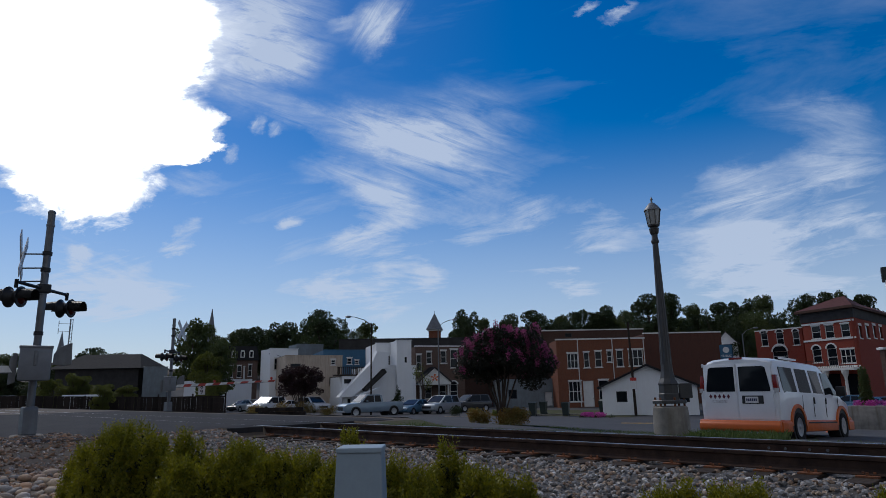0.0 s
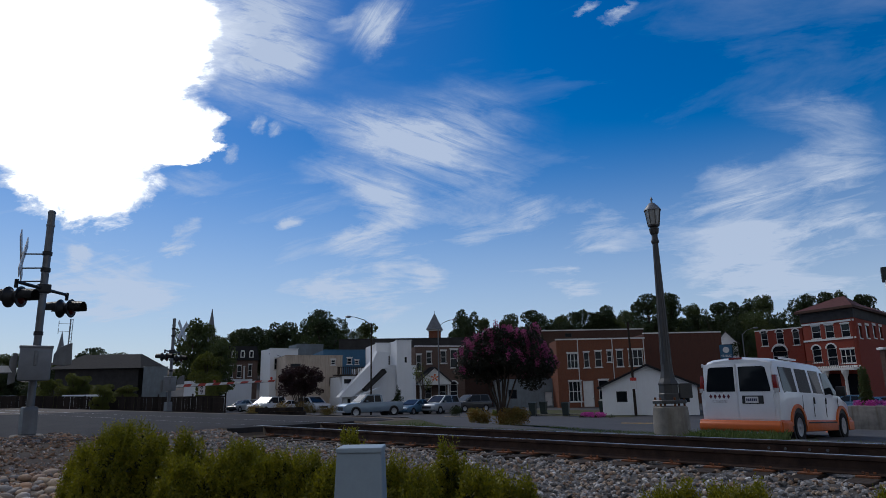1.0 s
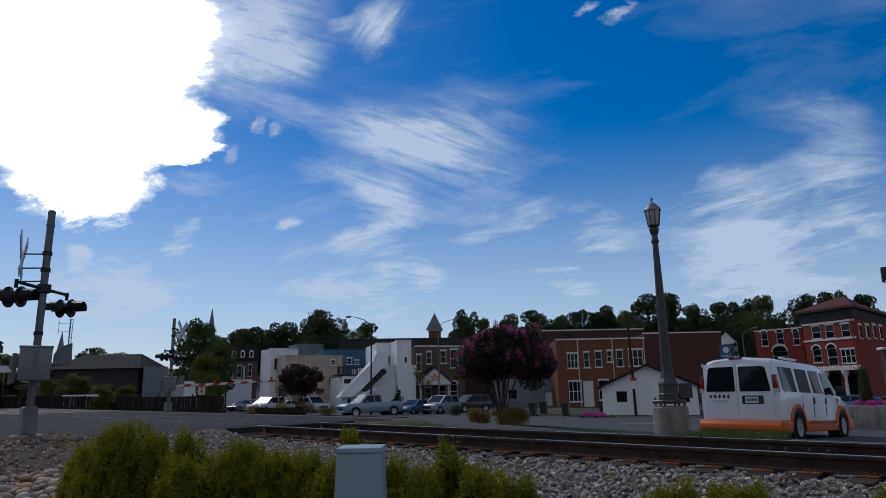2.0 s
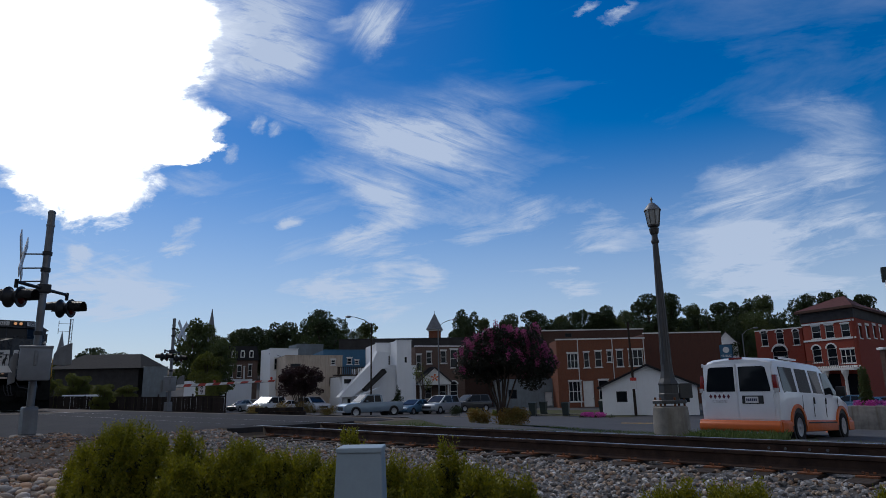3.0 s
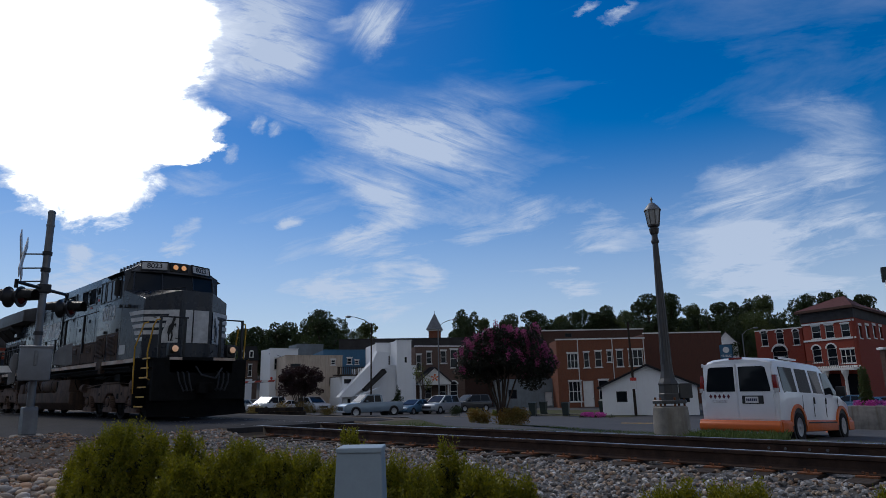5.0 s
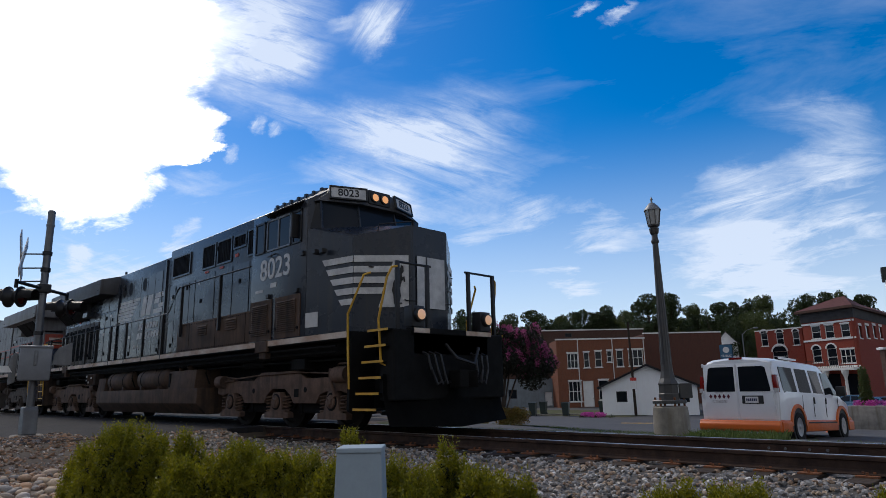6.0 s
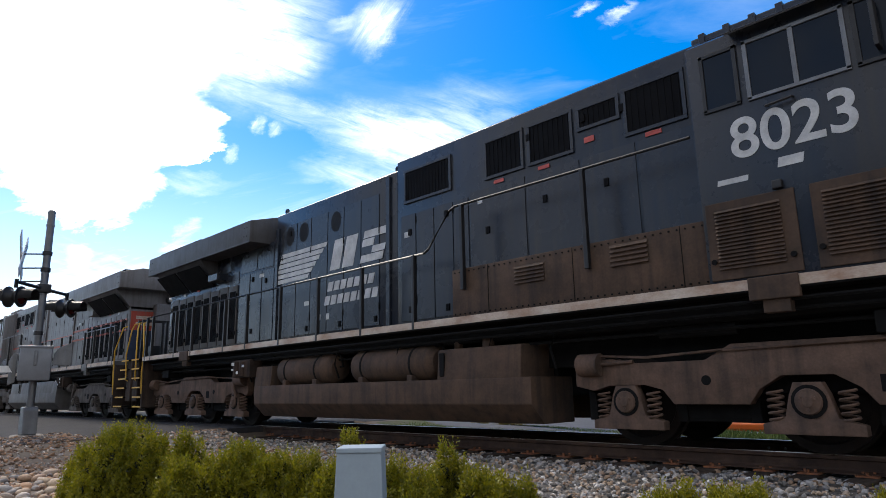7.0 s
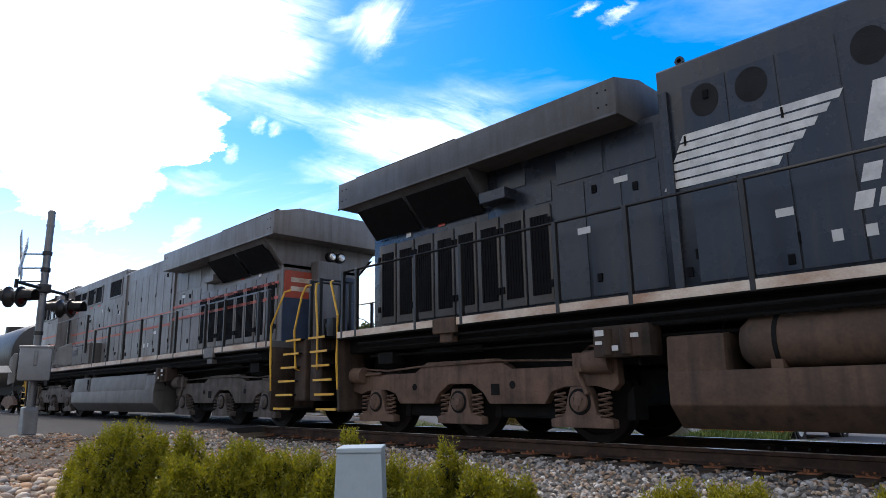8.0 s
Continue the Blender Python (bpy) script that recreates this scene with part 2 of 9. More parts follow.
def brick_mat(name, colour, second, mortar, size=1.0, soot=None):
    m = mat(name, colour, 0.85, vary=0.2, bump=0, stain=soot)
    nt = m.node_tree
    n, ln = nt.nodes.new, nt.links.new
    b = nt.nodes["Principled BSDF"]
    tex = n("ShaderNodeTexCoord")
    sep, com = n("ShaderNodeSeparateXYZ"), n("ShaderNodeCombineXYZ")
    ln(tex.outputs["Object"], sep.inputs[0])
    add = n("ShaderNodeMath")
    ln(sep.outputs[0], add.inputs[0]), ln(sep.outputs[1], add.inputs[1])
    ln(add.outputs[0], com.inputs[0]), ln(sep.outputs[2], com.inputs[1])
    br = n("ShaderNodeTexBrick")
    br.inputs["Color1"].default_value, br.inputs["Color2"].default_value = (*colour, 1), (*second, 1)
    br.inputs["Mortar"].default_value = (*mortar, 1)
    br.inputs["Scale"].default_value = 1.0
    br.inputs["Brick Width"].default_value, br.inputs["Row Height"].default_value = 0.215 * size, 0.075 * size
    br.inputs["Mortar Size"].default_value = 0.008 * size
    ln(com.outputs[0], br.inputs["Vector"])
    old = b.inputs["Base Color"].links[0].from_socket
    mul = n("ShaderNodeMix")
    mul.data_type = "RGBA"
    mul.inputs[0].default_value = 0.55
    ln(old, mul.inputs[6]), ln(br.outputs[0], mul.inputs[7])
    ln(mul.outputs[2], b.inputs["Base Color"])
    bp = n("ShaderNodeBump")
    bp.inputs["Strength"].default_value, bp.inputs["Distance"].default_value, bp.invert = 0.4, 0.01, True
    ln(br.outputs["Fac"], bp.inputs["Height"]), ln(bp.outputs[0], b.inputs["Normal"])
    return m


def glass_mat(name, colour=(0.010, 0.013, 0.017), rough=0.035):
    """Dark window glass seen from outside: a mirror-like coat over a dim interior."""
    m = bpy.data.materials.new(name)
    m.use_nodes = True
    b = m.node_tree.nodes["Principled BSDF"]
    b.inputs["Base Color"].default_value = (*colour, 1)
    b.inputs["Roughness"].default_value = rough
    b.inputs["IOR"].default_value = 1.28
    return m


def stone_mat(name, shades, single):
    """Stones of mixed shades, one shade for each stone, with mottling and a fine grain."""
    m = mat(name, (0.3, 0.3, 0.3), 0.75, vary=0.3, scale=14, fine=80, bump=0.3)
    nt = m.node_tree
    n, ln = nt.nodes.new, nt.links.new
    src = n("ShaderNodeObjectInfo") if single else n("ShaderNodeNewGeometry")
    ramp = n("ShaderNodeValToRGB")
    ramp.color_ramp.interpolation = "LINEAR"
    for i, (at, colour) in enumerate(shades):
        e = ramp.color_ramp.elements[i] if i < 2 else ramp.color_ramp.elements.new(at)
        e.position, e.color = at, (*colour, 1)
    ln(src.outputs["Random" if single else "Random Per Island"], ramp.inputs[0])
    b = nt.nodes["Principled BSDF"]
    old = b.inputs["Base Color"].links[0].from_socket
    mul = n("ShaderNodeVectorMath")
    mul.operation = "MULTIPLY"
    gain = n("ShaderNodeVectorMath")
    gain.operation = "SCALE"
    gain.inputs["Scale"].default_value = 3.9
    ln(old, gain.inputs[0]), ln(gain.outputs[0], mul.inputs[0]), ln(ramp.outputs[0], mul.inputs[1])
    ln(mul.outputs[0], b.inputs["Base Color"])
    return m


ASPHALT = mat("asphalt", (0.028, 0.028, 0.032), 0.9, vary=0.4, scale=0.9, fine=70, bump=0.3, tint=(0.052, 0.049, 0.048), stain=(0.020, 0.020, 0.020), spec=0.1)
CONCRETE = mat("concrete", (0.30, 0.275, 0.24), 0.85, vary=0.4, scale=3, stain=(0.13, 0.105, 0.08))
LOT_ASPHALT = mat("lot_asphalt", (0.070, 0.070, 0.075), 0.9, vary=0.35, scale=0.35, fine=60, bump=0.25, tint=(0.098, 0.095, 0.094), spec=0.15)
DIRT = mat("dirt", (0.13, 0.10, 0.075), 0.95, vary=0.4, scale=2, fine=25, bump=0.4, tint=(0.09, 0.075, 0.06))
GRASS_SOIL = mat("grass_soil", (0.048, 0.06, 0.02), 0.95, vary=0.4, scale=0.8, fine=20, bump=0.4, tint=(0.08, 0.072, 0.032))
BALLAST_BED = mat("ballast_bed", (0.13, 0.12, 0.11), 0.9, vary=0.5, scale=12, fine=40, bump=0.6)
STONE_SHADES = [(0.0, (0.10, 0.095, 0.09)), (0.25, (0.22, 0.21, 0.20)), (0.5, (0.34, 0.33, 0.32)), (0.7, (0.36, 0.27, 0.19)), (0.85, (0.24, 0.16, 0.11)), (1.0, (0.60, 0.58, 0.55))]
STONE = stone_mat("ballast_stone", STONE_SHADES, False)
RIVER_SHADES = [(0.0, (0.16, 0.15, 0.145)), (0.2, (0.30, 0.28, 0.26)), (0.45, (0.46, 0.34, 0.22)), (0.65, (0.50, 0.42, 0.33)), (0.85, (0.38, 0.22, 0.12)), (1.0, (0.60, 0.56, 0.50))]
RIVER = stone_mat("river_stone", RIVER_SHADES, True)
RAIL_STEEL = mat("rail_steel", (0.0805, 0.049, 0.035), 0.75, metal=0.3, vary=0.4, scale=4, tint=(0.035, 0.0245, 0.021))
RAIL_SHINE = mat("rail_head", (0.45, 0.43, 0.42), 0.28, metal=1.0, vary=0.2, scale=2, bump=0.02)
RUST = mat("rust", (0.26, 0.105, 0.05), 0.85, vary=0.4, scale=14, tint=(0.09, 0.045, 0.03))
TIE_WOOD = mat("tie_wood", (0.06, 0.044, 0.0336), 0.9, vary=0.5, scale=5, fine=60, stretch=(6, 1, 6), per_piece=0.3)
GALV = mat("galvanised_steel", (0.187, 0.1955, 0.2082), 0.5, metal=0.6, vary=0.25, scale=5, stain=(0.1275, 0.1232, 0.119))
GALV_BOX = mat("aluminium_box", (0.204, 0.2167, 0.238), 0.5, metal=0.4, vary=0.15, scale=4, bump=0.05)
BLACK_PAINT = mat("black_paint", (0.0108, 0.0108, 0.012), 0.5, vary=0.3, scale=5, bump=0.04)
LAMP_PAINT = mat("lamp_paint", (0.0413, 0.042, 0.045), 0.5, vary=0.35, scale=6, bump=0.08, tint=(0.0638, 0.06, 0.0562))
WHITE_PAINT = mat("white_paint", (0.74, 0.74, 0.73), 0.6, vary=0.12, scale=2, stain=(0.55, 0.53, 0.5))
RED_PAINT = mat("red_paint", (0.50, 0.04, 0.03), 0.5, vary=0.2, scale=6)
YELLOW = mat("yellow_paint", (0.62, 0.36, 0.02), 0.5, vary=0.3, scale=9, tint=(0.45, 0.25, 0.03))
GLASS = glass_mat("window_glass")
LENS = glass_mat("dark_red_lens", (0.05, 0.005, 0.005), 0.15)
BARK = mat("bark", (0.091, 0.07, 0.056), 0.9, vary=0.4, scale=12, stretch=(1, 1, 0.3))


# ---- mesh helpers ----
class Build:
    """Collects shapes of one part in one bmesh."""

    def __init__(self):
        self.bm = bmesh.new()

    def box(self, x0, x1, y0, y1, z0, z1, bevel=0.0):
        r = bmesh.ops.create_cube(self.bm, size=1.0)
        vs = r["verts"]
        for v in vs:
            v.co = Vector(((x0 + x1) / 2 + v.co.x * (x1 - x0), (y0 + y1) / 2 + v.co.y * (y1 - y0), (z0 + z1) / 2 + v.co.z * (z1 - z0)))
        if bevel:
            es = list({e for v in vs for e in v.link_edges})
            bmesh.ops.bevel(self.bm, geom=es, offset=bevel, segments=2, affect="EDGES", profile=0.6)
        return self

    def prism(self, pts, a, b, axis="y", bevel=0.0):
        """A closed outline drawn out along an axis. y: pts are (x, z); x: (y, z); z: (x, y)."""
        def place(p, q):
            return {"y": (p[0], q, p[1]), "x": (q, p[0], p[1]), "z": (p[0], p[1], q)}[axis]
        lo = [self.bm.verts.new(place(p, a)) for p in pts]
        hi = [self.bm.verts.new(place(p, b)) for p in pts]
        n = len(pts)
        fs = [self.bm.faces.new(lo), self.bm.faces.new(list(reversed(hi)))]
        for i in range(n):
            fs.append(self.bm.faces.new((lo[i], hi[i], hi[(i + 1) % n], lo[(i + 1) % n])))
        bmesh.ops.recalc_face_normals(self.bm, faces=fs)
        if bevel:
            es = list({e for v in lo + hi for e in v.link_edges})
            bmesh.ops.bevel(self.bm, geom=es, offset=bevel, segments=2, affect="EDGES", profile=0.6)
        return self

    def hull(self, bottom, top):
        """A solid between two outlines of equal count, each a list of (x, y, z)."""
        lo = [self.bm.verts.new(p) for p in bottom]
        hi = [self.bm.verts.new(p) for p in top]
        n = len(lo)
        fs = [self.bm.faces.new(lo), self.bm.faces.new(list(reversed(hi)))]
        for i in range(n):
            fs.append(self.bm.faces.new((lo[i], hi[i], hi[(i + 1) % n], lo[(i + 1) % n])))
        bmesh.ops.recalc_face_normals(self.bm, faces=fs)
        return self

    def plate(self, pts, thick):
        """A flat polygon in space with a thickness along its normal."""
        p = [Vector(q) for q in pts]
        nrm = (p[1] - p[0]).cross(p[2] - p[0]).normalized() * thick
        return self.hull([q - nrm / 2 for q in p], [q + nrm / 2 for q in p])

    def cyl(self, p0, p1, r, r2=None, seg=16, caps=True):
        p0, p1 = Vector(p0), Vector(p1)
        d = p1 - p0
        m = Matrix.Translation((p0 + p1) / 2) @ d.to_track_quat("Z", "Y").to_matrix().to_4x4()
        bmesh.ops.create_cone(self.bm, cap_ends=caps, segments=seg, radius1=r, radius2=r if r2 is None else r2, depth=d.length, matrix=m)
        return self

    def tube(self, pts, r, seg=8):
        pts = [Vector(p) for p in pts]
        rings = []
        for i, p in enumerate(pts):
            a, b = pts[max(0, i - 1)], pts[min(len(pts) - 1, i + 1)]
            q = (b - a).to_track_quat("Z", "Y")
            rings.append([self.bm.verts.new(p + q @ Vector((r * math.cos(k * math.tau / seg), r * math.sin(k * math.tau / seg), 0))) for k in range(seg)])
        for a, b in zip(rings, rings[1:]):
            best = min(range(seg), key=lambda s: (a[0].co - b[s].co).length)
            b[:] = b[best:] + b[:best]
            for k in range(seg):
                self.bm.faces.new((a[k], a[(k + 1) % seg], b[(k + 1) % seg], b[k]))
        self.bm.faces.new(list(reversed(rings[0])))
        self.bm.faces.new(rings[-1])
        return self

    def lathe(self, profile, seg=20, at=(0, 0, 0), m=None):
        """Turns (radius, height) pairs round an upright axis."""
        m = m or Matrix.Translation(at)
        rings = [[self.bm.verts.new(m @ Vector((r * math.cos(k * math.tau / seg), r * math.sin(k * math.tau / seg), z))) for k in range(seg)] for r, z in profile]
        fs = []
        for a, b in zip(rings, rings[1:]):
            for k in range(seg):
                fs.append(self.bm.faces.new((a[k], a[(k + 1) % seg], b[(k + 1) % seg], b[k])))
        fs.append(self.bm.faces.new(list(reversed(rings[0]))))
        fs.append(self.bm.faces.new(rings[-1]))
        bmesh.ops.recalc_face_normals(self.bm, faces=fs)
        return self

    def ball(self, c, r, seg=14, squash=(1, 1, 1)):
        bmesh.ops.create_uvsphere(self.bm, u_segments=seg, v_segments=seg // 2 + 2, radius=r,
                                  matrix=Matrix.Translation(c) @ Matrix.Diagonal((*squash, 1)))
        return self


def mesh_of(name, b, material, smooth=False):
    bm = b.bm if isinstance(b, Build) else b
    me = bpy.data.meshes.new(name)
    bmesh.ops.recalc_face_normals(bm, faces=bm.faces)
    bm.to_mesh(me)
    bm.free()
    me.materials.append(material)
    if smooth:
        me.shade_smooth()
        me.set_sharp_from_angle(angle=radians(38))
    return me


def part(name, b, material, parent=None, label="", smooth=False, m=None):
    """Links one mesh as one object, under a thing or a part."""
    ob = new(name, mesh_of(name, b, material, smooth) if not isinstance(b, bpy.types.Mesh) else b)
    if parent is not None:
        ob.parent = parent
    if m is not None:
        ob.matrix_basis = m
    return tagged(ob, label)


def thing(name, m, label, category, group="", kind=""):
    ob = new(name)
    ob.empty_display_size = 0.2
    ob.matrix_basis = m
    return tagged(ob, label, category, group, kind)


def arrays_mesh(name, verts, faces, material, smooth=False):
    me = bpy.data.meshes.new(name)
    me.from_pydata(np.asarray(verts).tolist(), [], np.asarray(faces).tolist())
    me.materials.append(material)
    if smooth:
        me.shade_smooth()
    return me


def text_part(words, size, material, parent, m, name="number", depth=0.004):
    cu = bpy.data.curves.new("t", "FONT")
    cu.body, cu.size, cu.extrude, cu.align_x, cu.align_y = words, size, depth, "CENTER", "CENTER"
    cu.offset = size * 0.014
    tmp = bpy.data.objects.new("t", cu)
    me = bpy.data.meshes.new_from_object(tmp)
    bpy.data.objects.remove(tmp)
    me.materials.clear()
    me.materials.append(material)
    ob = new(name, me)
    ob.parent = parent
    ob.matrix_basis = m
    return ob


def leaf_cloud(rng, blobs, count, size, upright=0.0, shell=0.55):
    """Vertices and faces of many small folded leaves, spread over soft lumps (x, y, z, rx, ry, rz)."""
    blobs = np.asarray(blobs, float)
    w = blobs[:, 3] * blobs[:, 4] + blobs[:, 5] * blobs[:, 3]
    pick = rng.choice(len(blobs), count, p=w / w.sum())
    d = rng.normal(size=(count, 3))
    d /= np.linalg.norm(d, axis=1)[:, None]
    rad = shell + (1 - shell) * rng.random(count) ** 0.6
    c = blobs[pick, :3] + d * blobs[pick, 3:] * rad[:, None]
    a = rng.normal(size=(count, 3)) + d * 0.6 + np.array([0, 0, upright])
    a /= np.linalg.norm(a, axis=1)[:, None]
    b = np.cross(a, rng.normal(size=(count, 3)))
    b /= np.linalg.norm(b, axis=1)[:, None]
    s = size * (0.6 + 0.8 * rng.random(count))[:, None]
    fold = np.cross(a, b) * s * 0.18
    v = np.stack([c - a * s * 0.5, c + b * s * 0.32 + fold, c + a * s * 0.5, c - b * s * 0.32 + fold], 1).reshape(-1, 3)
    i = np.arange(count)[:, None] * 4
    f = np.concatenate([i + [[0, 1, 2]], i + [[0, 2, 3]]])
    return v, f


# ---- ground ----
def smooth01(t):
    t = min(1.0, max(0.0, t))
    return t * t * (3 - 2 * t)


def profile(y, table):
    for (a, za), (b, zb) in zip(table, table[1:]):
        if y <= b:
            return za + (zb - za) * min(1, max(0, (y - a) / (b - a)))
    return table[-1][1]


BED = [(-60, -0.9), (0, -0.62), (3.5, -0.52), (5.3, -0.46), (6.6, -0.285), (7.0, -0.232), (9.7, -0.232), (10.2, -0.28), (12.5, -0.26),
       (18, -0.72), (45, -1.72), (110, -1.72)]
ROAD = [(-60, -0.9), (-8, -0.35), (2.5, -0.06), (5.0, -0.012), (11.8, -0.012), (14, -0.26), (22, -0.95), (45, -1.72), (110, -1.72)]


def ground_z(x, y):
    """Height of the ground: a ballasted track bed, a level crossing to the west, a lot that falls away, hills far off."""
    bed, road = profile(y, BED), profile(y, ROAD)
    k = smooth01((-11.4 - x) / 2.2)
    if y > 6.6 and y < 10.1:
        k = 1.0 if x < -13.2 else 0.0
    z = bed + (road - bed) * k
    # the rock bed rises gently to the road in the southwest
    if y < 5.3 and x < -4:
        z += 0.22 * smooth01((-4 - x) / 6) * (1 - k) * smooth01((5.3 - y) / 1.0)
    far = math.hypot(x, y) - 118
    if far > 0 and y > 0:
        z += 10 * smooth01(far / 100) * smooth01((y - 20) / 60)
    return z


def sheet(name, x0, x1, y0, y1, step, material, lift=0.0, label="", category="", kind="structure", xs=None, ys=None):
    xs = xs or list(np.linspace(x0, x1, max(2, int((x1 - x0) / step) + 1)))
    ys = ys or list(np.linspace(y0, y1, max(2, int((y1 - y0) / step) + 1)))
    v = [(x, y, ground_z(x, y) + lift) for y in ys for x in xs]
    n = len(xs)
    f = [(j * n + i, j * n + i + 1, (j + 1) * n + i + 1, (j + 1) * n + i) for j in range(len(ys) - 1) for i in range(n - 1)]
    ob = new(name, arrays_mesh(name, v, f, material, True))
    return tagged(ob, label, category, kind=kind)


def spaced(marks):
    out = []
    for a, b, n in marks:
        out += [a + (b - a) * i / n for i in range(n)]
    return out + [marks[-1][1]]


GX = spaced([(-1500, -300, 8), (-300, -60, 24), (-60, -20, 40), (-20, -11, 45), (-11, 8, 60), (8, 60, 14), (60, 300, 12), (300, 1500, 8)])
GY = spaced([(-1500, -60, 8), (-60, -4, 16), (-4, 12, 90), (12, 60, 40), (60, 260, 60), (260, 1500, 10)])
sheet("ground", 0, 0, 0, 0, 1, DIRT, 0, "brown earth and gravel ground reaching to wooded hills", "ground", xs=GX, ys=GY)
sheet("road", -33.5, -13.2, -40, 11.2, 0.45, ASPHALT, 0.012, "worn grey asphalt road over the level crossing", "road")
sheet("parking_lot", -150, 70, 11.9, 92, 1.6, LOT_ASPHALT, 0.022, "grey asphalt parking lot sloping down from the tracks", "pavement")
sheet("grass_verge", -13.0, 60, 10.0, 11.9, 0.4, GRASS_SOIL, 0.015, "patchy grass verge beside the railway track", "grass")
sheet("track_bed", -13.2, 60, 5.0, 9.95, 0.3, BALLAST_BED, 0.008, "grey ballast bed under the railway track", "ballast")


def rail_section(head=True):
    """Half-outline of a flat-bottomed rail, 0.18 m high."""
    right = [(0.07, -0.18), (0.07, -0.168), (0.018, -0.15), (0.009, -0.13), (0.009, -0.055), (0.036, -0.043), (0.036, -0.012), (0.03, -0.004)]
    return right + [(-a, b) for a, b in reversed(right)]


def build_track():
    track = thing("railway_track", pose(0, TRACK_Y, 0), "rusty steel railway track on wooden ties and grey ballast", "railway track", kind="structure")
    for side in (-1, 1):
        y = side * 0.7525
        rail = part("rail", Build().prism([(y + a, b) for a, b in rail_section()], -160, 60, "x"), RAIL_STEEL, track, "brown rusty steel rail")
        part("running_surface", Build().box(-160, 60, y - 0.031, y + 0.031, -0.0035, 0.0), RAIL_SHINE, rail, "bright worn rail head")
        # a joint bar with bolts
        x0 = -2.9 if side > 0 else -40
        bar = part("joint_bar", Build().box(x0 - 0.45, x0 + 0.45, y - 0.032, y - 0.012, -0.14, -0.06, 0.004), RAIL_STEEL, track)
        for k in range(4):
            dx = (-0.34, -0.14, 0.14, 0.34)[k]
            part("bolt", Build().cyl((x0 + dx, y - 0.034, -0.098), (x0 + dx, y - 0.055, -0.098), 0.016, seg=8), GALV, bar)
    rng = random.Random(5)
    tie_me = mesh_of("tie", Build().box(-0.115, 0.115, -1.3, 1.3, -0.36, -0.195, 0.012), TIE_WOOD)
    plate_me = mesh_of("tie_plate", Build().box(-0.10, 0.10, -0.18, 0.18, -0.195, -0.176, 0.004), RUST)
    sp = Build()
    for dx, dy in ((-0.05, -0.085), (0.05, -0.085), (-0.05, 0.085), (0.05, 0.085), (0.0, -0.15)):
        sp.box(dx - 0.012, dx + 0.012, dy - 0.012, dy + 0.012, -0.176, -0.145, 0.003)
    spike_me = mesh_of("spikes", sp, RUST)
    x = -13.0
    while x < 7:
        tie = part("tie", tie_me, None, track, m=pose(x + rng.uniform(-0.04, 0.04), rng.uniform(-0.05, 0.05), rng.uniform(-0.008, 0.008), rz=rng.uniform(-1.5, 1.5)))
        for y in (-0.7525, 0.7525):
            pl = part("tie_plate", plate_me, None, tie, m=pose(0, y, 0))
            part("spikes", spike_me, None, tie, m=pose(0, y, 0))
        x += 0.51
    # crossing panels between and beside the rails
    for y0, y1 in ((-1.65, -0.84), (-0.66, 0.66), (0.84, 1.65)):
        for k in range(5):
            a = -13.3 - k * 4.0
            part("crossing_panel", Build().box(a - 3.985, a, y0, y1, -0.20, -0.006, 0.01), ASPHALT, track, "dark asphalt crossing panel")


build_track()


def stone_shapes(rng, kinds=6, squash=(1, 0.8, 0.7), rough=0.22):
    out = []
    for _ in range(kinds):
        bm = bmesh.new()
        bmesh.ops.create_icosphere(bm, subdivisions=1, radius=0.5)
        for v in bm.verts:
            v.co = Vector((v.co.x * squash[0], v.co.y * squash[1], v.co.z * squash[2])) * (1 + rng.uniform(-rough, rough))
        bm.verts.ensure_lookup_table()
        out.append((np.array([v.co[:] for v in bm.verts]), np.array([[v.index for v in f.verts] for f in bm.faces])))
        bm.free()
    return out


def scatter(name, places, shapes, material, label, category, seed):
    """Many loose stones in one mesh: places are rows of x, y, z, size."""
    rng = np.random.default_rng(seed)
    vs, fs, base = [], [], 0
    for x, y, z, s in places:
        v, f = shapes[rng.integers(len(shapes))]
        q = Euler(rng.uniform(-0.6, 0.6, 2).tolist() + [rng.uniform(0, 6.28)]).to_matrix()
        v = (v * s) @ np.array(q).T + (x, y, z)
        vs.append(v)
        fs.append(f + base)
        base += len(v)
    ob = new(name, arrays_mesh(name, np.concatenate(vs), np.concatenate(fs), material))
    return tagged(ob, label, category, kind="stuff")


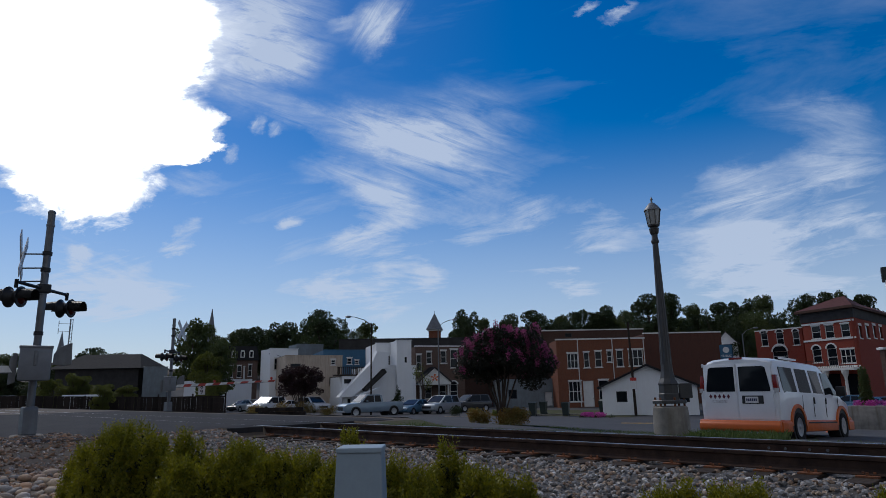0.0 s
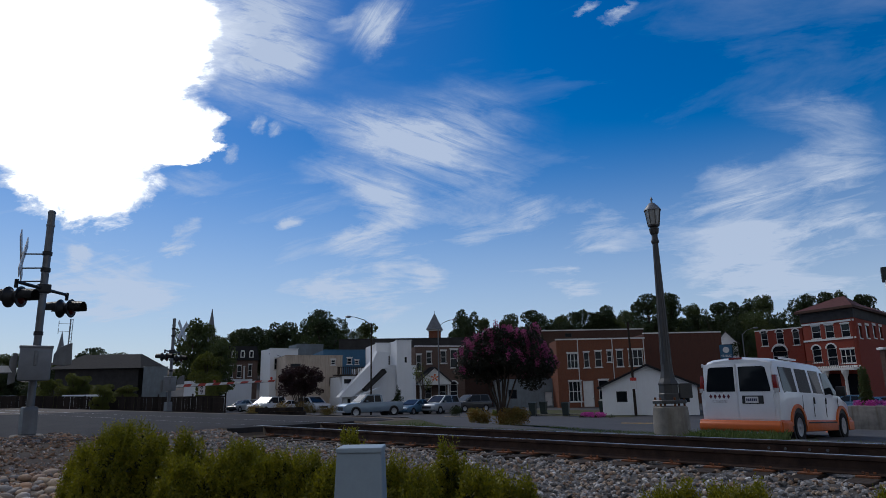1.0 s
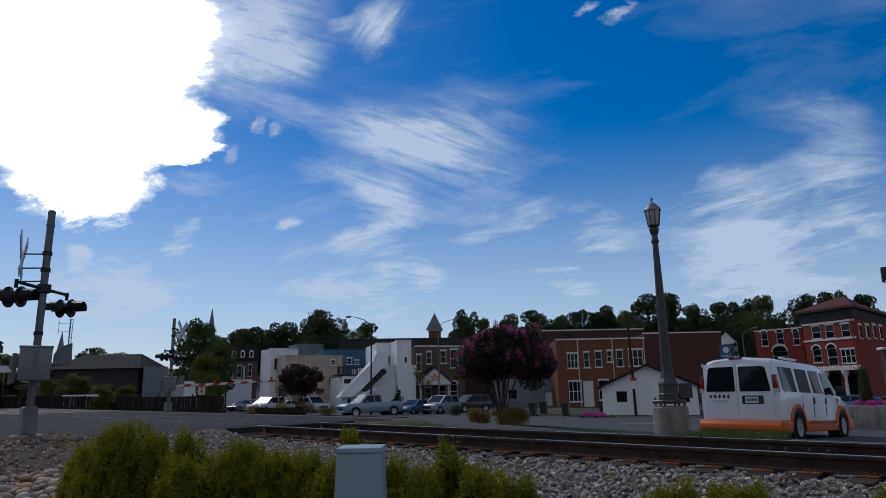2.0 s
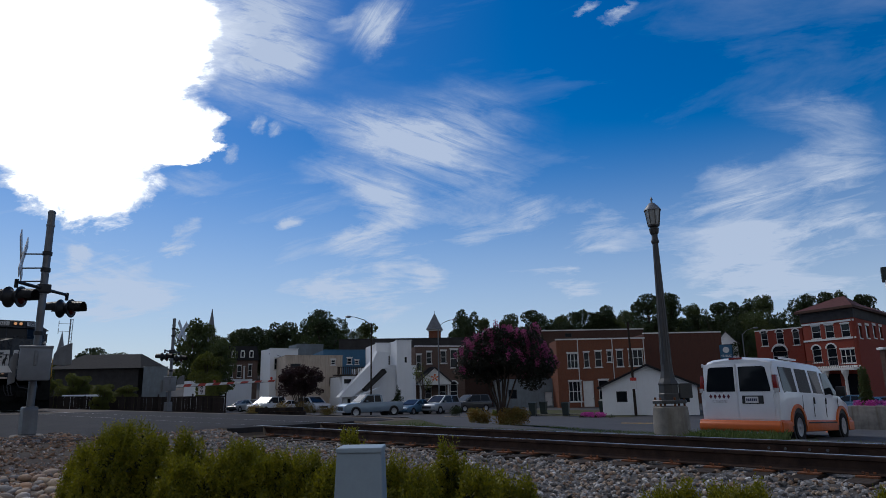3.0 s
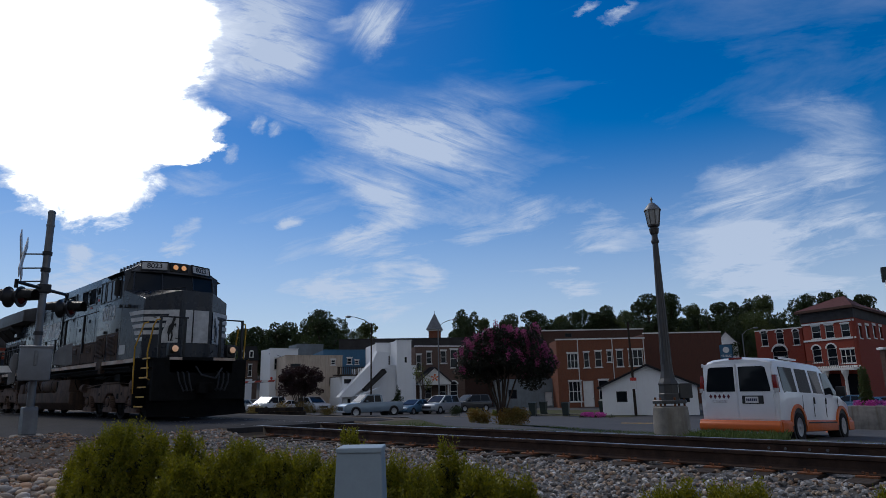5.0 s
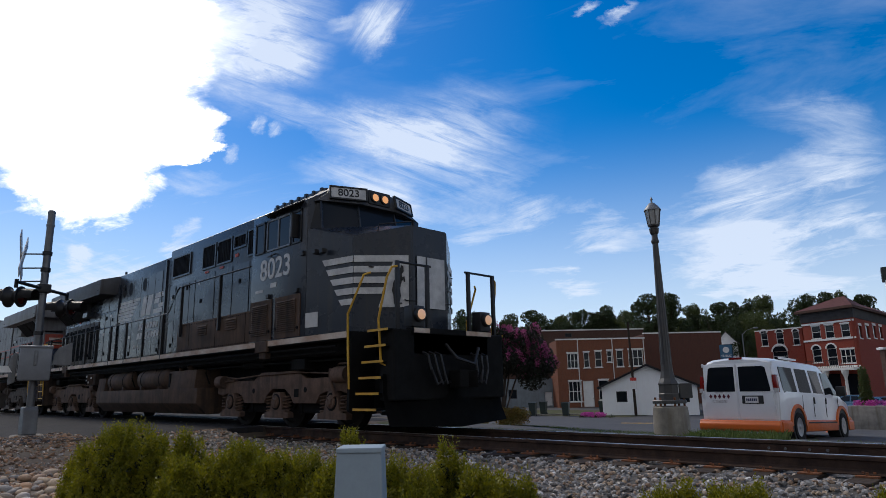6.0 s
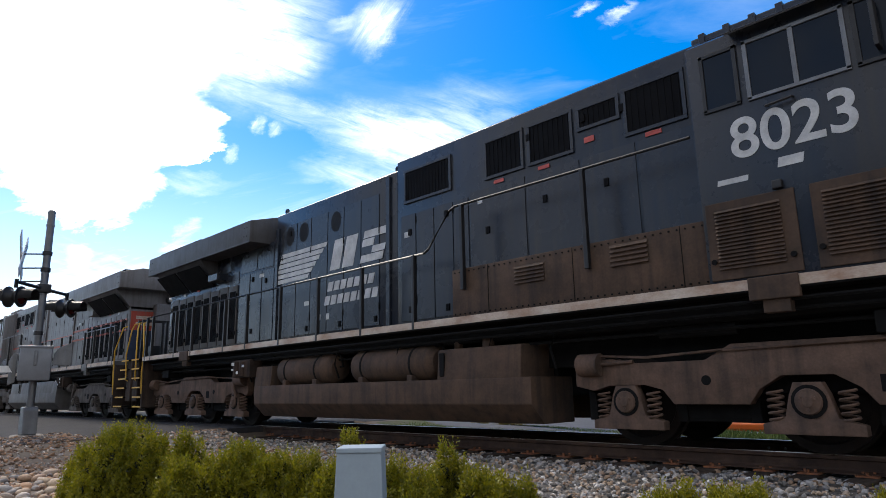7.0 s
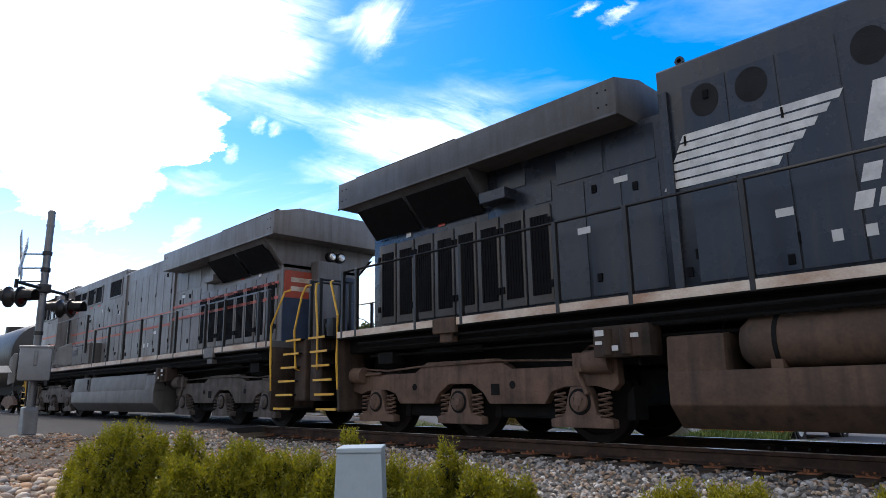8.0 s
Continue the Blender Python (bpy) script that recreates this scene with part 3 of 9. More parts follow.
def build_ballast():
    rng = random.Random(11)
    shapes = stone_shapes(rng, 8, (1, 0.8, 0.7), 0.28)
    places = []
    while len(places) < 15000:
        x, y = rng.uniform(-13.1, 3.0), rng.uniform(5.0, 9.9)
        if rng.random() < (-x - 5) / 14:
            continue
        if abs(abs(y - TRACK_Y) - 0.7525) < 0.09 or (abs(y - TRACK_Y) < 0.6 and rng.random() < 0.5):
            continue
        tie = abs((x + 13.0 + 0.255) % 0.51 - 0.255) < 0.13 and abs(y - TRACK_Y) < 1.3
        if tie and rng.random() < 0.86:
            continue
        s = rng.choice((0.045, 0.055, 0.065, 0.08))
        up = rng.random() * 0.05 - 0.012 - (0.02 if abs(y - TRACK_Y) < 1.25 else 0)
        places.append((x, y, ground_z(x, y) + up, s))
    scatter("ballast", places, shapes, STONE, "loose grey and tan crushed-stone ballast", "ballast", 3)
    # finer gravel and soil on the bank by the crossing
    places = []
    while len(places) < 6500:
        x, y = rng.uniform(-15.5, -8.5), rng.uniform(1.2, 6.6)
        if ground_z(x, y) > -0.03 and x < -13.4:
            continue
        places.append((x, y, ground_z(x, y) + rng.uniform(-0.01, 0.015), rng.choice((0.03, 0.04, 0.055, 0.09))))
    scatter("gravel", places, shapes, GRAVEL, "brown and grey gravel on an earth bank", "gravel", 4)


GRAVEL = stone_mat("gravel", [(0.0, (0.10, 0.065, 0.045)), (0.35, (0.22, 0.135, 0.085)), (0.6, (0.34, 0.20, 0.115)), (0.75, (0.26, 0.25, 0.24)), (0.9, (0.38, 0.20, 0.10)), (1.0, (0.55, 0.52, 0.48))], False)
build_ballast()


def build_rock_bed():
    bed = thing("rock_bed", pose(0, 0, 0), "landscaping bed of rounded tan and grey river stones", "rock bed", kind="structure")
    rng = random.Random(21)
    shapes = []
    for k in range(7):
        bm = bmesh.new()
        bmesh.ops.create_icosphere(bm, subdivisions=2, radius=0.5)
        a, b = rng.uniform(0.65, 0.9), rng.uniform(0.42, 0.6)
        for v in bm.verts:
            d = 1 + 0.16 * noise.noise(v.co * 2.2 + Vector((k * 7, 0, 0)))
            v.co = Vector((v.co.x, v.co.y * a, v.co.z * b)) * d
        me = bpy.data.meshes.new("river_stone")
        bm.to_mesh(me)
        bm.free()
        me.materials.append(RIVER)
        me.shade_smooth()
        shapes.append(me)
    made = []
    tries = 0
    while len(made) < 300 and tries < 20000:
        tries += 1
        x = rng.uniform(-10.4, -4.6)
        y = -x * rng.uniform(0.15, 0.31)
        if x < -9.6 and rng.random() < 0.6:
            continue
        s = rng.choice((0.09, 0.12, 0.15, 0.18, 0.23))
        if any((x - a) ** 2 + (y - b) ** 2 < (0.36 * (s + c)) ** 2 for a, b, c in made):
            continue
        made.append((x, y, s))
        ob = part("river_stone", shapes[rng.randrange(7)], None, bed,
                  m=pose(x, y, ground_z(x, y) + s * 0.16, rng.uniform(-18, 18), rng.uniform(-18, 18), rng.uniform(0, 360)) @ Matrix.Scale(s, 4))


build_rock_bed()


# ---- buildings ----
WALL_WHITE = mat("white_render", (0.82, 0.83, 0.84), 0.8, vary=0.08, scale=0.6, fine=12, stain=(0.76, 0.76, 0.755))
WALL_STEEL = mat("grey_corrugated_steel", (0.192, 0.224, 0.248), 0.5, metal=0.3, vary=0.25, scale=1, stain=(0.136, 0.144, 0.152))
WALL_BEIGE = mat("beige_render", (0.52, 0.43, 0.34), 0.85, vary=0.2, scale=0.7, stain=(0.28, 0.22, 0.18))
WALL_BLUE = mat("blue_render", (0.07, 0.16, 0.26), 0.8, vary=0.2, scale=0.7, stain=(0.06, 0.12, 0.18))
WALL_DARK = mat("dark_siding", (0.054, 0.051, 0.051), 0.85, vary=0.3, scale=1)
BRICK_BROWN = brick_mat("brown_brick", (0.1326, 0.0819, 0.0624), (0.1014, 0.0624, 0.0507), (0.1872, 0.1638, 0.1404))
BRICK_DARK = brick_mat("dark_brick", (0.084, 0.042, 0.0315), (0.0595, 0.035, 0.028), (0.105, 0.084, 0.07))
BRICK_ORANGE = brick_mat("orange_brick", (0.205, 0.0722, 0.0377), (0.1394, 0.0508, 0.0312), (0.1722, 0.1189, 0.0861), soot=(0.0738, 0.041, 0.0312))
BRICK_STREAK = brick_mat("streaked_brick", (0.1125, 0.045, 0.0315), (0.0825, 0.0375, 0.03), (0.105, 0.075, 0.06), soot=(0.0375, 0.024, 0.0195))
BRICK_RED = brick_mat("red_brick", (0.255, 0.0467, 0.0272), (0.1955, 0.0382, 0.0255), (0.187, 0.085, 0.068))
WHITE_TRIM = mat("white_trim", (0.70, 0.69, 0.66), 0.6, vary=0.12, scale=2)
ROOF_DARK = mat("dark_shingles", (0.027, 0.027, 0.0288), 0.9, vary=0.35, scale=3, fine=14, bump=0.4)
SLATE_GREY = mat("grey_shingles", (0.16, 0.165, 0.17), 0.8, vary=0.3, scale=3, fine=14, bump=0.3)
ROOF_TILE = mat("red_brown_roof", (0.13, 0.05, 0.04), 0.85, vary=0.35, scale=3, fine=14, bump=0.4)
ROOF_PALE = mat("pale_roof", (0.50, 0.50, 0.50), 0.7, vary=0.2, scale=1)


def wall_with_openings(w, z1, holes, thick=0.3):
    """A wall in the plane y = 0, with rectangular openings right through it."""
    b = Build()
    us = sorted({0.0, w, *[min(w, max(0, q)) for h in holes for q in h[:2]]})
    zs = sorted({0.0, z1, *[min(z1, max(0, q)) for h in holes for q in h[2:4]]})
    for za, zb in zip(zs, zs[1:]):
        run = None
        for ua, ub in zip(us, us[1:]):
            cu, cz = (ua + ub) / 2, (za + zb) / 2
            hole = any(h[0] < cu < h[1] and h[2] < cz < h[3] for h in holes)
            if not hole and run is None:
                run = ua
            if hole and run is not None:
                b.box(run, ua, 0, thick, za, zb)
                run = None
        if run is not None:
            b.box(run, w, 0, thick, za, zb)
    bmesh.ops.remove_doubles(b.bm, verts=b.bm.verts, dist=0.0005)
    return b


def add_window(house, u0, u1, z0, z1, style, trim):
    w, h = u1 - u0, z1 - z0
    if style == "archway":
        part("arch_shadow", Build().box(u0, u1, 0.28, 0.299, z0, z1), GLASS, house)
        return
    win = part("window" if style != "door" else "door", Build().box(u0 + 0.02, u1 - 0.02, 0.12, 0.16, z0, z1), GLASS if style != "door" else trim, house,
               "dark window pane" if style != "door" else "white painted door")
    if style == "door":
        part("door_handle", Build().ball((u1 - 0.15, 0.09, z0 + 0.95), 0.04, 8), GALV, win)
        return
    t = 0.07
    f = Build()
    for a, b_, c, d in ((u0, u1, z1 - t, z1), (u0, u1, z0, z0 + t), (u0, u0 + t, z0 + t, z1 - t), (u1 - t, u1, z0 + t, z1 - t)):
        f.box(a, b_, 0.04, 0.13, c, d)
    if style != "plain":
        f.box(u0 + t, u1 - t, 0.05, 0.13, (z0 + z1) / 2 - 0.03, (z0 + z1) / 2 + 0.03)
    if style == "triple":
        for k in (1, 2):
            q = u0 + w * k / 3
            f.box(q - 0.035, q + 0.035, 0.05, 0.13, z0 + t, z1 - t)
    part("window_frame", f, trim if style != "plain" else WALL_DARK, win)
    if style != "plain":
        part("window_sill", Build().box(u0 - 0.1, u1 + 0.1, -0.08, 0.1, z0 - 0.1, z0, 0.01), trim, win)
        if style == "arch":
            n = 10
            pts = [(u0 - 0.12 + (w + 0.24) * 0.5 * (1 - math.cos(math.pi * i / n)), z1 + (w * 0.5) * math.sin(math.pi * i / n) - 0.02) for i in range(n + 1)]
            inner = [(u0 + 0.08 + (w - 0.16) * 0.5 * (1 - math.cos(math.pi * i / n)), z1 - 0.02 + (w * 0.38) * math.sin(math.pi * i / n)) for i in range(n, -1, -1)]
            part("arch_hood", Build().prism(pts + inner, -0.07, 0.02, "y"), trim, win)
            part("fanlight", Build().prism(inner, -0.012, 0.005, "y"), GLASS, win)
        else:
            part("lintel", Build().box(u0 - 0.08, u1 + 0.08, -0.03, 0.1, z1, z1 + 0.16), trim, win)


def building(name, label, m, w, depth, height, wall, windows, trim, coping=False, downspouts=(), roof=None):
    house = thing(name, m, label, "building")
    holes = [x for x in windows]
    part("front_wall", wall_with_openings(w, height, holes), wall, house)
    part("body", Build().box(0, w, 0.305, depth, -0.6, height - 0.02), wall, house)
    part("footing", Build().box(0, w, 0.002, 0.30, -0.6, -0.001), CONCRETE, house)
    part("roof", Build().box(0.25, w - 0.25, 0.3, depth - 0.2, height - 0.02, height + 0.06), roof or ROOF_DARK, house)
    part("parapet_coping", Build().box(-0.06, w + 0.06, -0.07, 0.4, height + 0.002, height + (0.16 if coping else 0.08), 0.01), trim if coping else wall, house)
    for win in windows:
        add_window(house, *win[:4], win[4], trim)
    for f in downspouts:
        part("downspout", Build().tube([(w * f, -0.07, height), (w * f, -0.07, height * 0.5), (w * f + 0.05, -0.07, 0.1)], 0.05, 8), trim, house, "white downspout")
    return house


building("white_building", "white painted two-storey commercial building back", pose(-72.87, 41.69, -1.72, rz=79.7), 3.61, 3.5, 7.77, WALL_WHITE, [(0.51, 1.16, 5.17, 6.63, 'sash'), (1.52, 2.11, 5.31, 6.78, 'sash'), (0.75, 1.25, 2.77, 4.0, 'sash'), (1.69, 2.21, 2.75, 3.79, 'sash')], WHITE_TRIM)
building("metal_building", "building with a grey-blue corrugated upper wall", pose(-83.74, 52.14, -1.72, rz=74.7), 4.15, 4, 9.34, WALL_STEEL, [], WHITE_TRIM)
building("beige_building", "beige rendered building with a flat white-edged roof", pose(-68.10, 40.99, -1.72, rz=71.5), 6.96, 5, 6.67, WALL_BEIGE, [(0.58, 1.8, 5.2, 5.73, 'plain'), (5.52, 6.09, 5.59, 6.2, 'sash'), (5.36, 6.84, 3.03, 4.1, 'plain'), (5.4, 6.17, 0.11, 1.7, 'door')], WHITE_TRIM)
building("blue_building", "building with a blue upper wall and white windows", pose(-73.39, 49.88, -1.72, rz=64.8), 6.14, 10, 7.85, WALL_BLUE, [(3.18, 3.88, 5.97, 6.79, 'sash'), (4.27, 4.81, 5.96, 6.49, 'sash'), (1.36, 2.12, 5.68, 6.5, 'sash')], WHITE_TRIM)
building("white_stair_building", "white rendered building with a covered outside stair", pose(-61.90, 44.74, -1.72, rz=71.8), 4.45, 10, 4.05, WALL_WHITE, [(0.2, 1.08, 3.28, 3.79, 'plain'), (0.58, 1.05, 0.19, 1.63, 'sash'), (1.5, 2.0, 0.19, 1.63, 'sash')], WHITE_TRIM)
building("white_rear_wing", "taller white rendered wing at the head of the stair", pose(-60.51, 48.97, -1.72, rz=71.8), 4.76, 10, 5.26, WALL_WHITE, [], WHITE_TRIM)
building("white_upper_block", "white rendered upper storey", pose(-62.97, 50.53, -1.72, rz=61.5), 2.57, 8, 8.12, WALL_WHITE, [(0.9, 1.7, 5.5, 6.6, 'plain'), (0.2, 0.48, 5.85, 6.33, 'plain')], WHITE_TRIM)
building("dark_parapet_building", "long building with a dark roofline behind the white backs", pose(-77.32, 55.19, -1.72, rz=48.5), 19.6, 10, 9.7, WALL_DARK, [], WALL_DARK)
building("grey_gable_hall", "grey hall with a dark roof beyond the crossing", pose(-103.35, 37.67, -1.72, rz=69), 3.4, 8, 6.6, WALL_STEEL, [], WALL_DARK)
building("white_tower_block", "white rendered stair tower", pose(-59.37, 50.76, -1.72, rz=64.9), 1.83, 4, 8.25, WALL_WHITE, [(0.98, 1.26, 5.63, 6.3, 'plain')], WHITE_TRIM)
building("brown_brick_building", "brown brick two-storey house with white sash windows", pose(-61.70, 55.85, -1.72, rz=63.3), 6.64, 14, 7.80, BRICK_BROWN, [(0.15, 0.82, 4.74, 6.8, 'sash'), (1.5, 2.18, 5.65, 7.15, 'sash'), (3.4, 4.17, 5.71, 7.29, 'sash'), (4.7, 5.71, 5.12, 7.44, 'sash'), (1.22, 2.11, 1.29, 2.69, 'sash'), (3.01, 4.07, 1.25, 2.94, 'sash'), (4.61, 5.6, 1.21, 3.05, 'arch')], WHITE_TRIM, coping=True)
building("dark_brick_building", "dark brick building behind the crape myrtle", pose(-61.48, 64.70, -1.72, rz=54.4), 13.08, 14, 8.15, BRICK_DARK, [(0.44, 1.39, 4.54, 6.06, 'sash'), (1.78, 2.73, 4.52, 6.04, 'sash'), (10.07, 11.04, 2.11, 4.4, 'plain')], WHITE_TRIM)
building("grey_shed", "low grey sheet-metal annex", pose(-53.73, 62.28, -1.72, rz=45.5), 7.36, 8, 3.41, WALL_STEEL, [(1.4, 2.45, 1.11, 2.2, 'plain'), (5.92, 6.83, 0.21, 1.84, 'door')], WHITE_TRIM)
building("orange_brick_building", "weathered orange brick two-storey building back", pose(-45.96, 64.35, -1.72, rz=45.5), 10.59, 5, 7.90, BRICK_ORANGE, [(1.23, 2.51, 4.57, 6.3, 'triple'), (3.19, 3.86, 4.61, 6.4, 'sash'), (4.54, 5.35, 4.64, 6.5, 'sash'), (5.98, 6.59, 5.21, 6.54, 'sash'), (7.11, 7.91, 4.66, 6.59, 'sash'), (8.53, 10.28, 4.69, 6.62, 'triple'), (1.22, 2.75, 0.71, 3.05, 'triple'), (2.93, 4.2, 0.1, 3.09, 'door'), (4.76, 5.96, 0.84, 3.12, 'sash')], WHITE_TRIM, coping=True, downspouts=(0.24, 0.63, 0.985))
building("upper_brick_block", "dark brick upper storey with pale coping", pose(-56.23, 75.16, -1.72, rz=45.5), 14.67, 10, 10.26, BRICK_DARK, [(3.46, 4.43, 9.36, 9.92, 'plain')], WHITE_TRIM, coping=True)
building("ivy_wall_building", "tall windowless wall with dark red streaked brick", pose(-41.96, 78.27, -1.72, rz=45.5), 10.08, 16, 8.99, BRICK_STREAK, [], WHITE_TRIM, coping=True)
building("red_brick_building", "red brick two-storey building with arched windows", pose(-36.25, 101.19, -1.72, rz=-13.1), 7.09, 14, 9.87, BRICK_RED, [(0.89, 1.95, 7.7, 9.67, 'arch'), (3.25, 4.35, 7.63, 9.55, 'arch'), (5.68, 6.65, 7.55, 9.43, 'arch'), (2.4, 4.67, 5.39, 6.82, 'arch')], WHITE_TRIM, coping=True)
far_house = building("far_brick_house", "brick house with a mansard roof and dormers", pose(-116.6, 57.49, -0.6, rz=62.5), 5.7, 10, 7.3, BRICK_BROWN, [(0.5, 1.3, 4.2, 6.4, 'sash'), (2.0, 2.8, 4.2, 6.4, 'sash'), (4.0, 4.7, 4.4, 6.6, 'sash')], WHITE_TRIM)
part("mansard_roof", Build().hull([(-0.3, -0.3, 7.4), (6.0, -0.3, 7.4), (6.0, 9.0, 7.4), (-0.3, 9.0, 7.4)], [(0.2, 0.5, 10.1), (5.5, 0.5, 10.1), (5.5, 8.2, 10.1), (0.2, 8.2, 10.1)]), ROOF_DARK, far_house, "dark mansard roof")
for x in (0.9, 2.5, 4.1):
    dormer = part("dormer", Build().prism([(x, 7.9), (x + 0.8, 7.9), (x + 0.8, 9.0), (x + 0.65, 9.3), (x + 0.15, 9.3), (x, 9.0)], -0.3, 0.6, "y"), WHITE_TRIM, far_house, "white dormer")
    part("pane", Build().box(x + 0.18, x + 0.62, -0.32, -0.302, 8.05, 9.0), GLASS, dormer)
for x in (0.3, 3.3):
    part("porch_column", Build().lathe([(0.2, 0), (0.16, 0.2), (0.14, 6.0), (0.22, 6.3)], 10, at=(x, -0.9, 0)), WHITE_TRIM, far_house, "white porch column", True)
building("white_shed", "long white shed with a pale roof", pose(-89.83, 43.13, -1.72, rz=93.2), 5.54, 10, 4.40, WALL_WHITE, [], WHITE_TRIM)
office = building("dark_office", "low dark building with a shallow roof beyond the crossing", pose(-119.0, 29.6, -1.72, rz=45.0), 13.5, 10, 6.6, WALL_DARK, [(2.5, 4.0, 2.0, 3.4, "plain"), (5.5, 7.0, 2.0, 3.4, "plain"), (8.5, 10.0, 2.0, 3.4, "plain")], WHITE_TRIM)
part("roof_slope", Build().hull([(-0.8, -1.0, 6.7), (14.3, -1.0, 6.7), (14.3, 10.5, 6.7), (-0.8, 10.5, 6.7)], [(2.0, 4.4, 9.2), (11.5, 4.4, 9.2), (11.5, 5.2, 9.2), (2.0, 5.2, 9.2)]), ROOF_DARK, office, "dark shallow hip roof")
hill_house = building("far_white_house", "white gabled house on the wooded hill", pose(-56.0, 134.0, -0.4, rz=22), 4.2, 6, 9.0, WALL_WHITE, [(0.8, 1.4, 6.6, 7.8, "plain"), (2.6, 3.2, 6.6, 7.8, "plain")], WHITE_TRIM)
part("gable", Build().prism([(0, 9.09), (4.2, 9.09), (2.1, 11.4)], 0.0, 0.3, "y"), WALL_WHITE, hill_house)
for a, b in ((-0.3, 2.1), (4.5, 2.1)):
    part("roof_slope", Build().plate([(a, -0.3, 8.95), (b, -0.3, 11.55), (b, 6.2, 11.55), (a, 6.2, 8.95)], 0.12), SLATE_GREY, hill_house, "grey roof slope")


def white_house(m):
    w, d, e, r = 7.54, 12.0, 2.43, 4.04
    h = thing("white_cottage", m, "low white gabled building with dark shingle roof", "building")
    wins = [(1.16, 2.02, 1.1, 1.97, "plain"), (6.14, 6.88, 1.04, 2.02, "plain")]
    part("front_wall", wall_with_openings(w, e, wins), WALL_WHITE, h, "white painted wall")
    part("gable", Build().prism([(0, e), (w, e), (w / 2 - 0.05, r)], 0.0, 0.3, "y"), WALL_WHITE, h)
    part("side_walls", Build().box(0, w, 0.301, d, 0, e - 0.05), WALL_WHITE, h)
    for s in (0, 1):
        a = (-0.35, e - 0.18) if s == 0 else (w + 0.35, e - 0.18)
        p = [(a[0], -0.4, a[1]), (w / 2 - 0.05, -0.4, r + 0.05), (w / 2 - 0.05, d + 0.3, r + 0.05), (a[0], d + 0.3, a[1])]
        part("roof_slope", Build().plate(p, 0.16), ROOF_DARK, h, "dark shingle roof slope")
    for q in wins:
        add_window(h, *q[:4], q[4], WALL_DARK)
    return h


white_house(pose(-30.18, 48.38, -1.72, rz=29.7))


def corner_building():
    h = thing("corner_building", pose(-27.47, 93.67, -1.72, rz=-25.9), "red brick corner building with white stone trim and hip roof", "building")
    wins = [(1.29, 2.64, 7.84, 9.48, 'sash'), (3.31, 4.59, 7.76, 9.43, 'sash'), (5.55, 6.77, 7.72, 9.35, 'sash'), (1.0, 2.34, 4.84, 6.5, 'arch'), (3.13, 4.57, 4.33, 6.5, 'arch'), (5.03, 7.0, 4.59, 6.27, 'triple'), (0.25, 1.83, 0.32, 3.29, 'archway'), (2.5, 4.57, 0.34, 3.36, 'archway'), (5.1, 6.9, 0.34, 3.3, 'archway')]
    H, w = 10.0, 7.45
    part("front_wall", wall_with_openings(w, H, wins), BRICK_RED, h)
    for q in wins:
        add_window(h, *q[:4], q[4], WHITE_TRIM)
    # the receding east flank
    mside = Matrix.Translation((w, 0, 0)) @ Matrix.Rotation(radians(116.4 - 0.0), 4, "Z")
    sw = [(1.89, 3.28, 7.63, 9.13, 'sash'), (5.29, 7.07, 7.77, 9.33, 'sash'), (9.21, 10.79, 7.93, 9.54, 'sash'), (12.74, 14.42, 8.0, 9.6, 'sash')]
    side = part("side_wall", wall_with_openings(25.5, H, sw), BRICK_RED, h, m=mside)
    sp = Build()
    for u0, u1, z0, z1, _ in sw:
        sp.box(u0, u1, 0.12, 0.16, z0, z1)
    part("side_windows", sp, GLASS, side)
    st = Build()
    for u0, u1, z0, z1, _ in sw:
        st.box(u0 - 0.1, u1 + 0.1, -0.05, 0.1, z1, z1 + 0.3).box(u0 - 0.1, u1 + 0.1, -0.05, 0.1, z0 - 0.15, z0)
    part("side_window_trim", st, WHITE_TRIM, side)
    part("core", Build().prism([(0, 0.31), (w - 0.35, 0.31), (-4.0, 22.0), (-11, 20)], 0, H - 0.05, "z"), BRICK_RED, h)
    part("attic_band", Build().prism([(-0.1, -0.15), (w + 0.15, -0.15), (-3.8, 22.8), (-11.3, 20)], H, 11.2, "z"), WALL_DARK, h, "dark attic band")
    part("cornice", Build().prism([(-0.5, -0.6), (w + 0.6, -0.6), (-3.3, 23.4), (-12, 20.2)], 11.2, 11.5, "z"), BRICK_DARK, h)
    part("hip_roof", Build().hull([(-0.5, -0.6, 11.5), (w + 0.6, -0.6, 11.5), (-3.3, 23.4, 11.5), (-12, 20.2, 11.5)], [(1.6, 5, 13.4), (2.6, 5, 13.4), (-4.5, 17, 13.4), (-6, 16, 13.4)]), ROOF_TILE, h, "red-brown hip roof")
    for z in (9.62, 7.5, 4.1):
        part("string_course", Build().box(-0.05, w + 0.05, -0.08, 0.0 - 0.002, z, z + 0.22), WHITE_TRIM, h, "white stone band")
    bal = part("balcony", Build().box(1.0, w + 0.3, -1.5, -0.09, 3.75, 4.05, 0.02), WHITE_TRIM, h, "white balcony slab")
    rl = Build().box(1.0, w + 0.3, -1.5, -1.45, 4.95, 5.0)
    for i in range(28):
        x = 1.02 + i * (w - 0.75) / 27
        rl.box(x - 0.015, x + 0.015, -1.49, -1.46, 4.05, 4.95)
    part("balcony_rail", rl, BLACK_PAINT, bal, "black iron balcony railing")
    for x in (1.1, 3.6, 6.3):
        part("column", Build().lathe([(0.22, 0), (0.18, 0.2), (0.16, 2.8), (0.4, 3.5), (0.42, 3.74)], 10, at=(x, -1.2, 0)), WHITE_TRIM, h, "white balcony column")
    return h


corner_building()


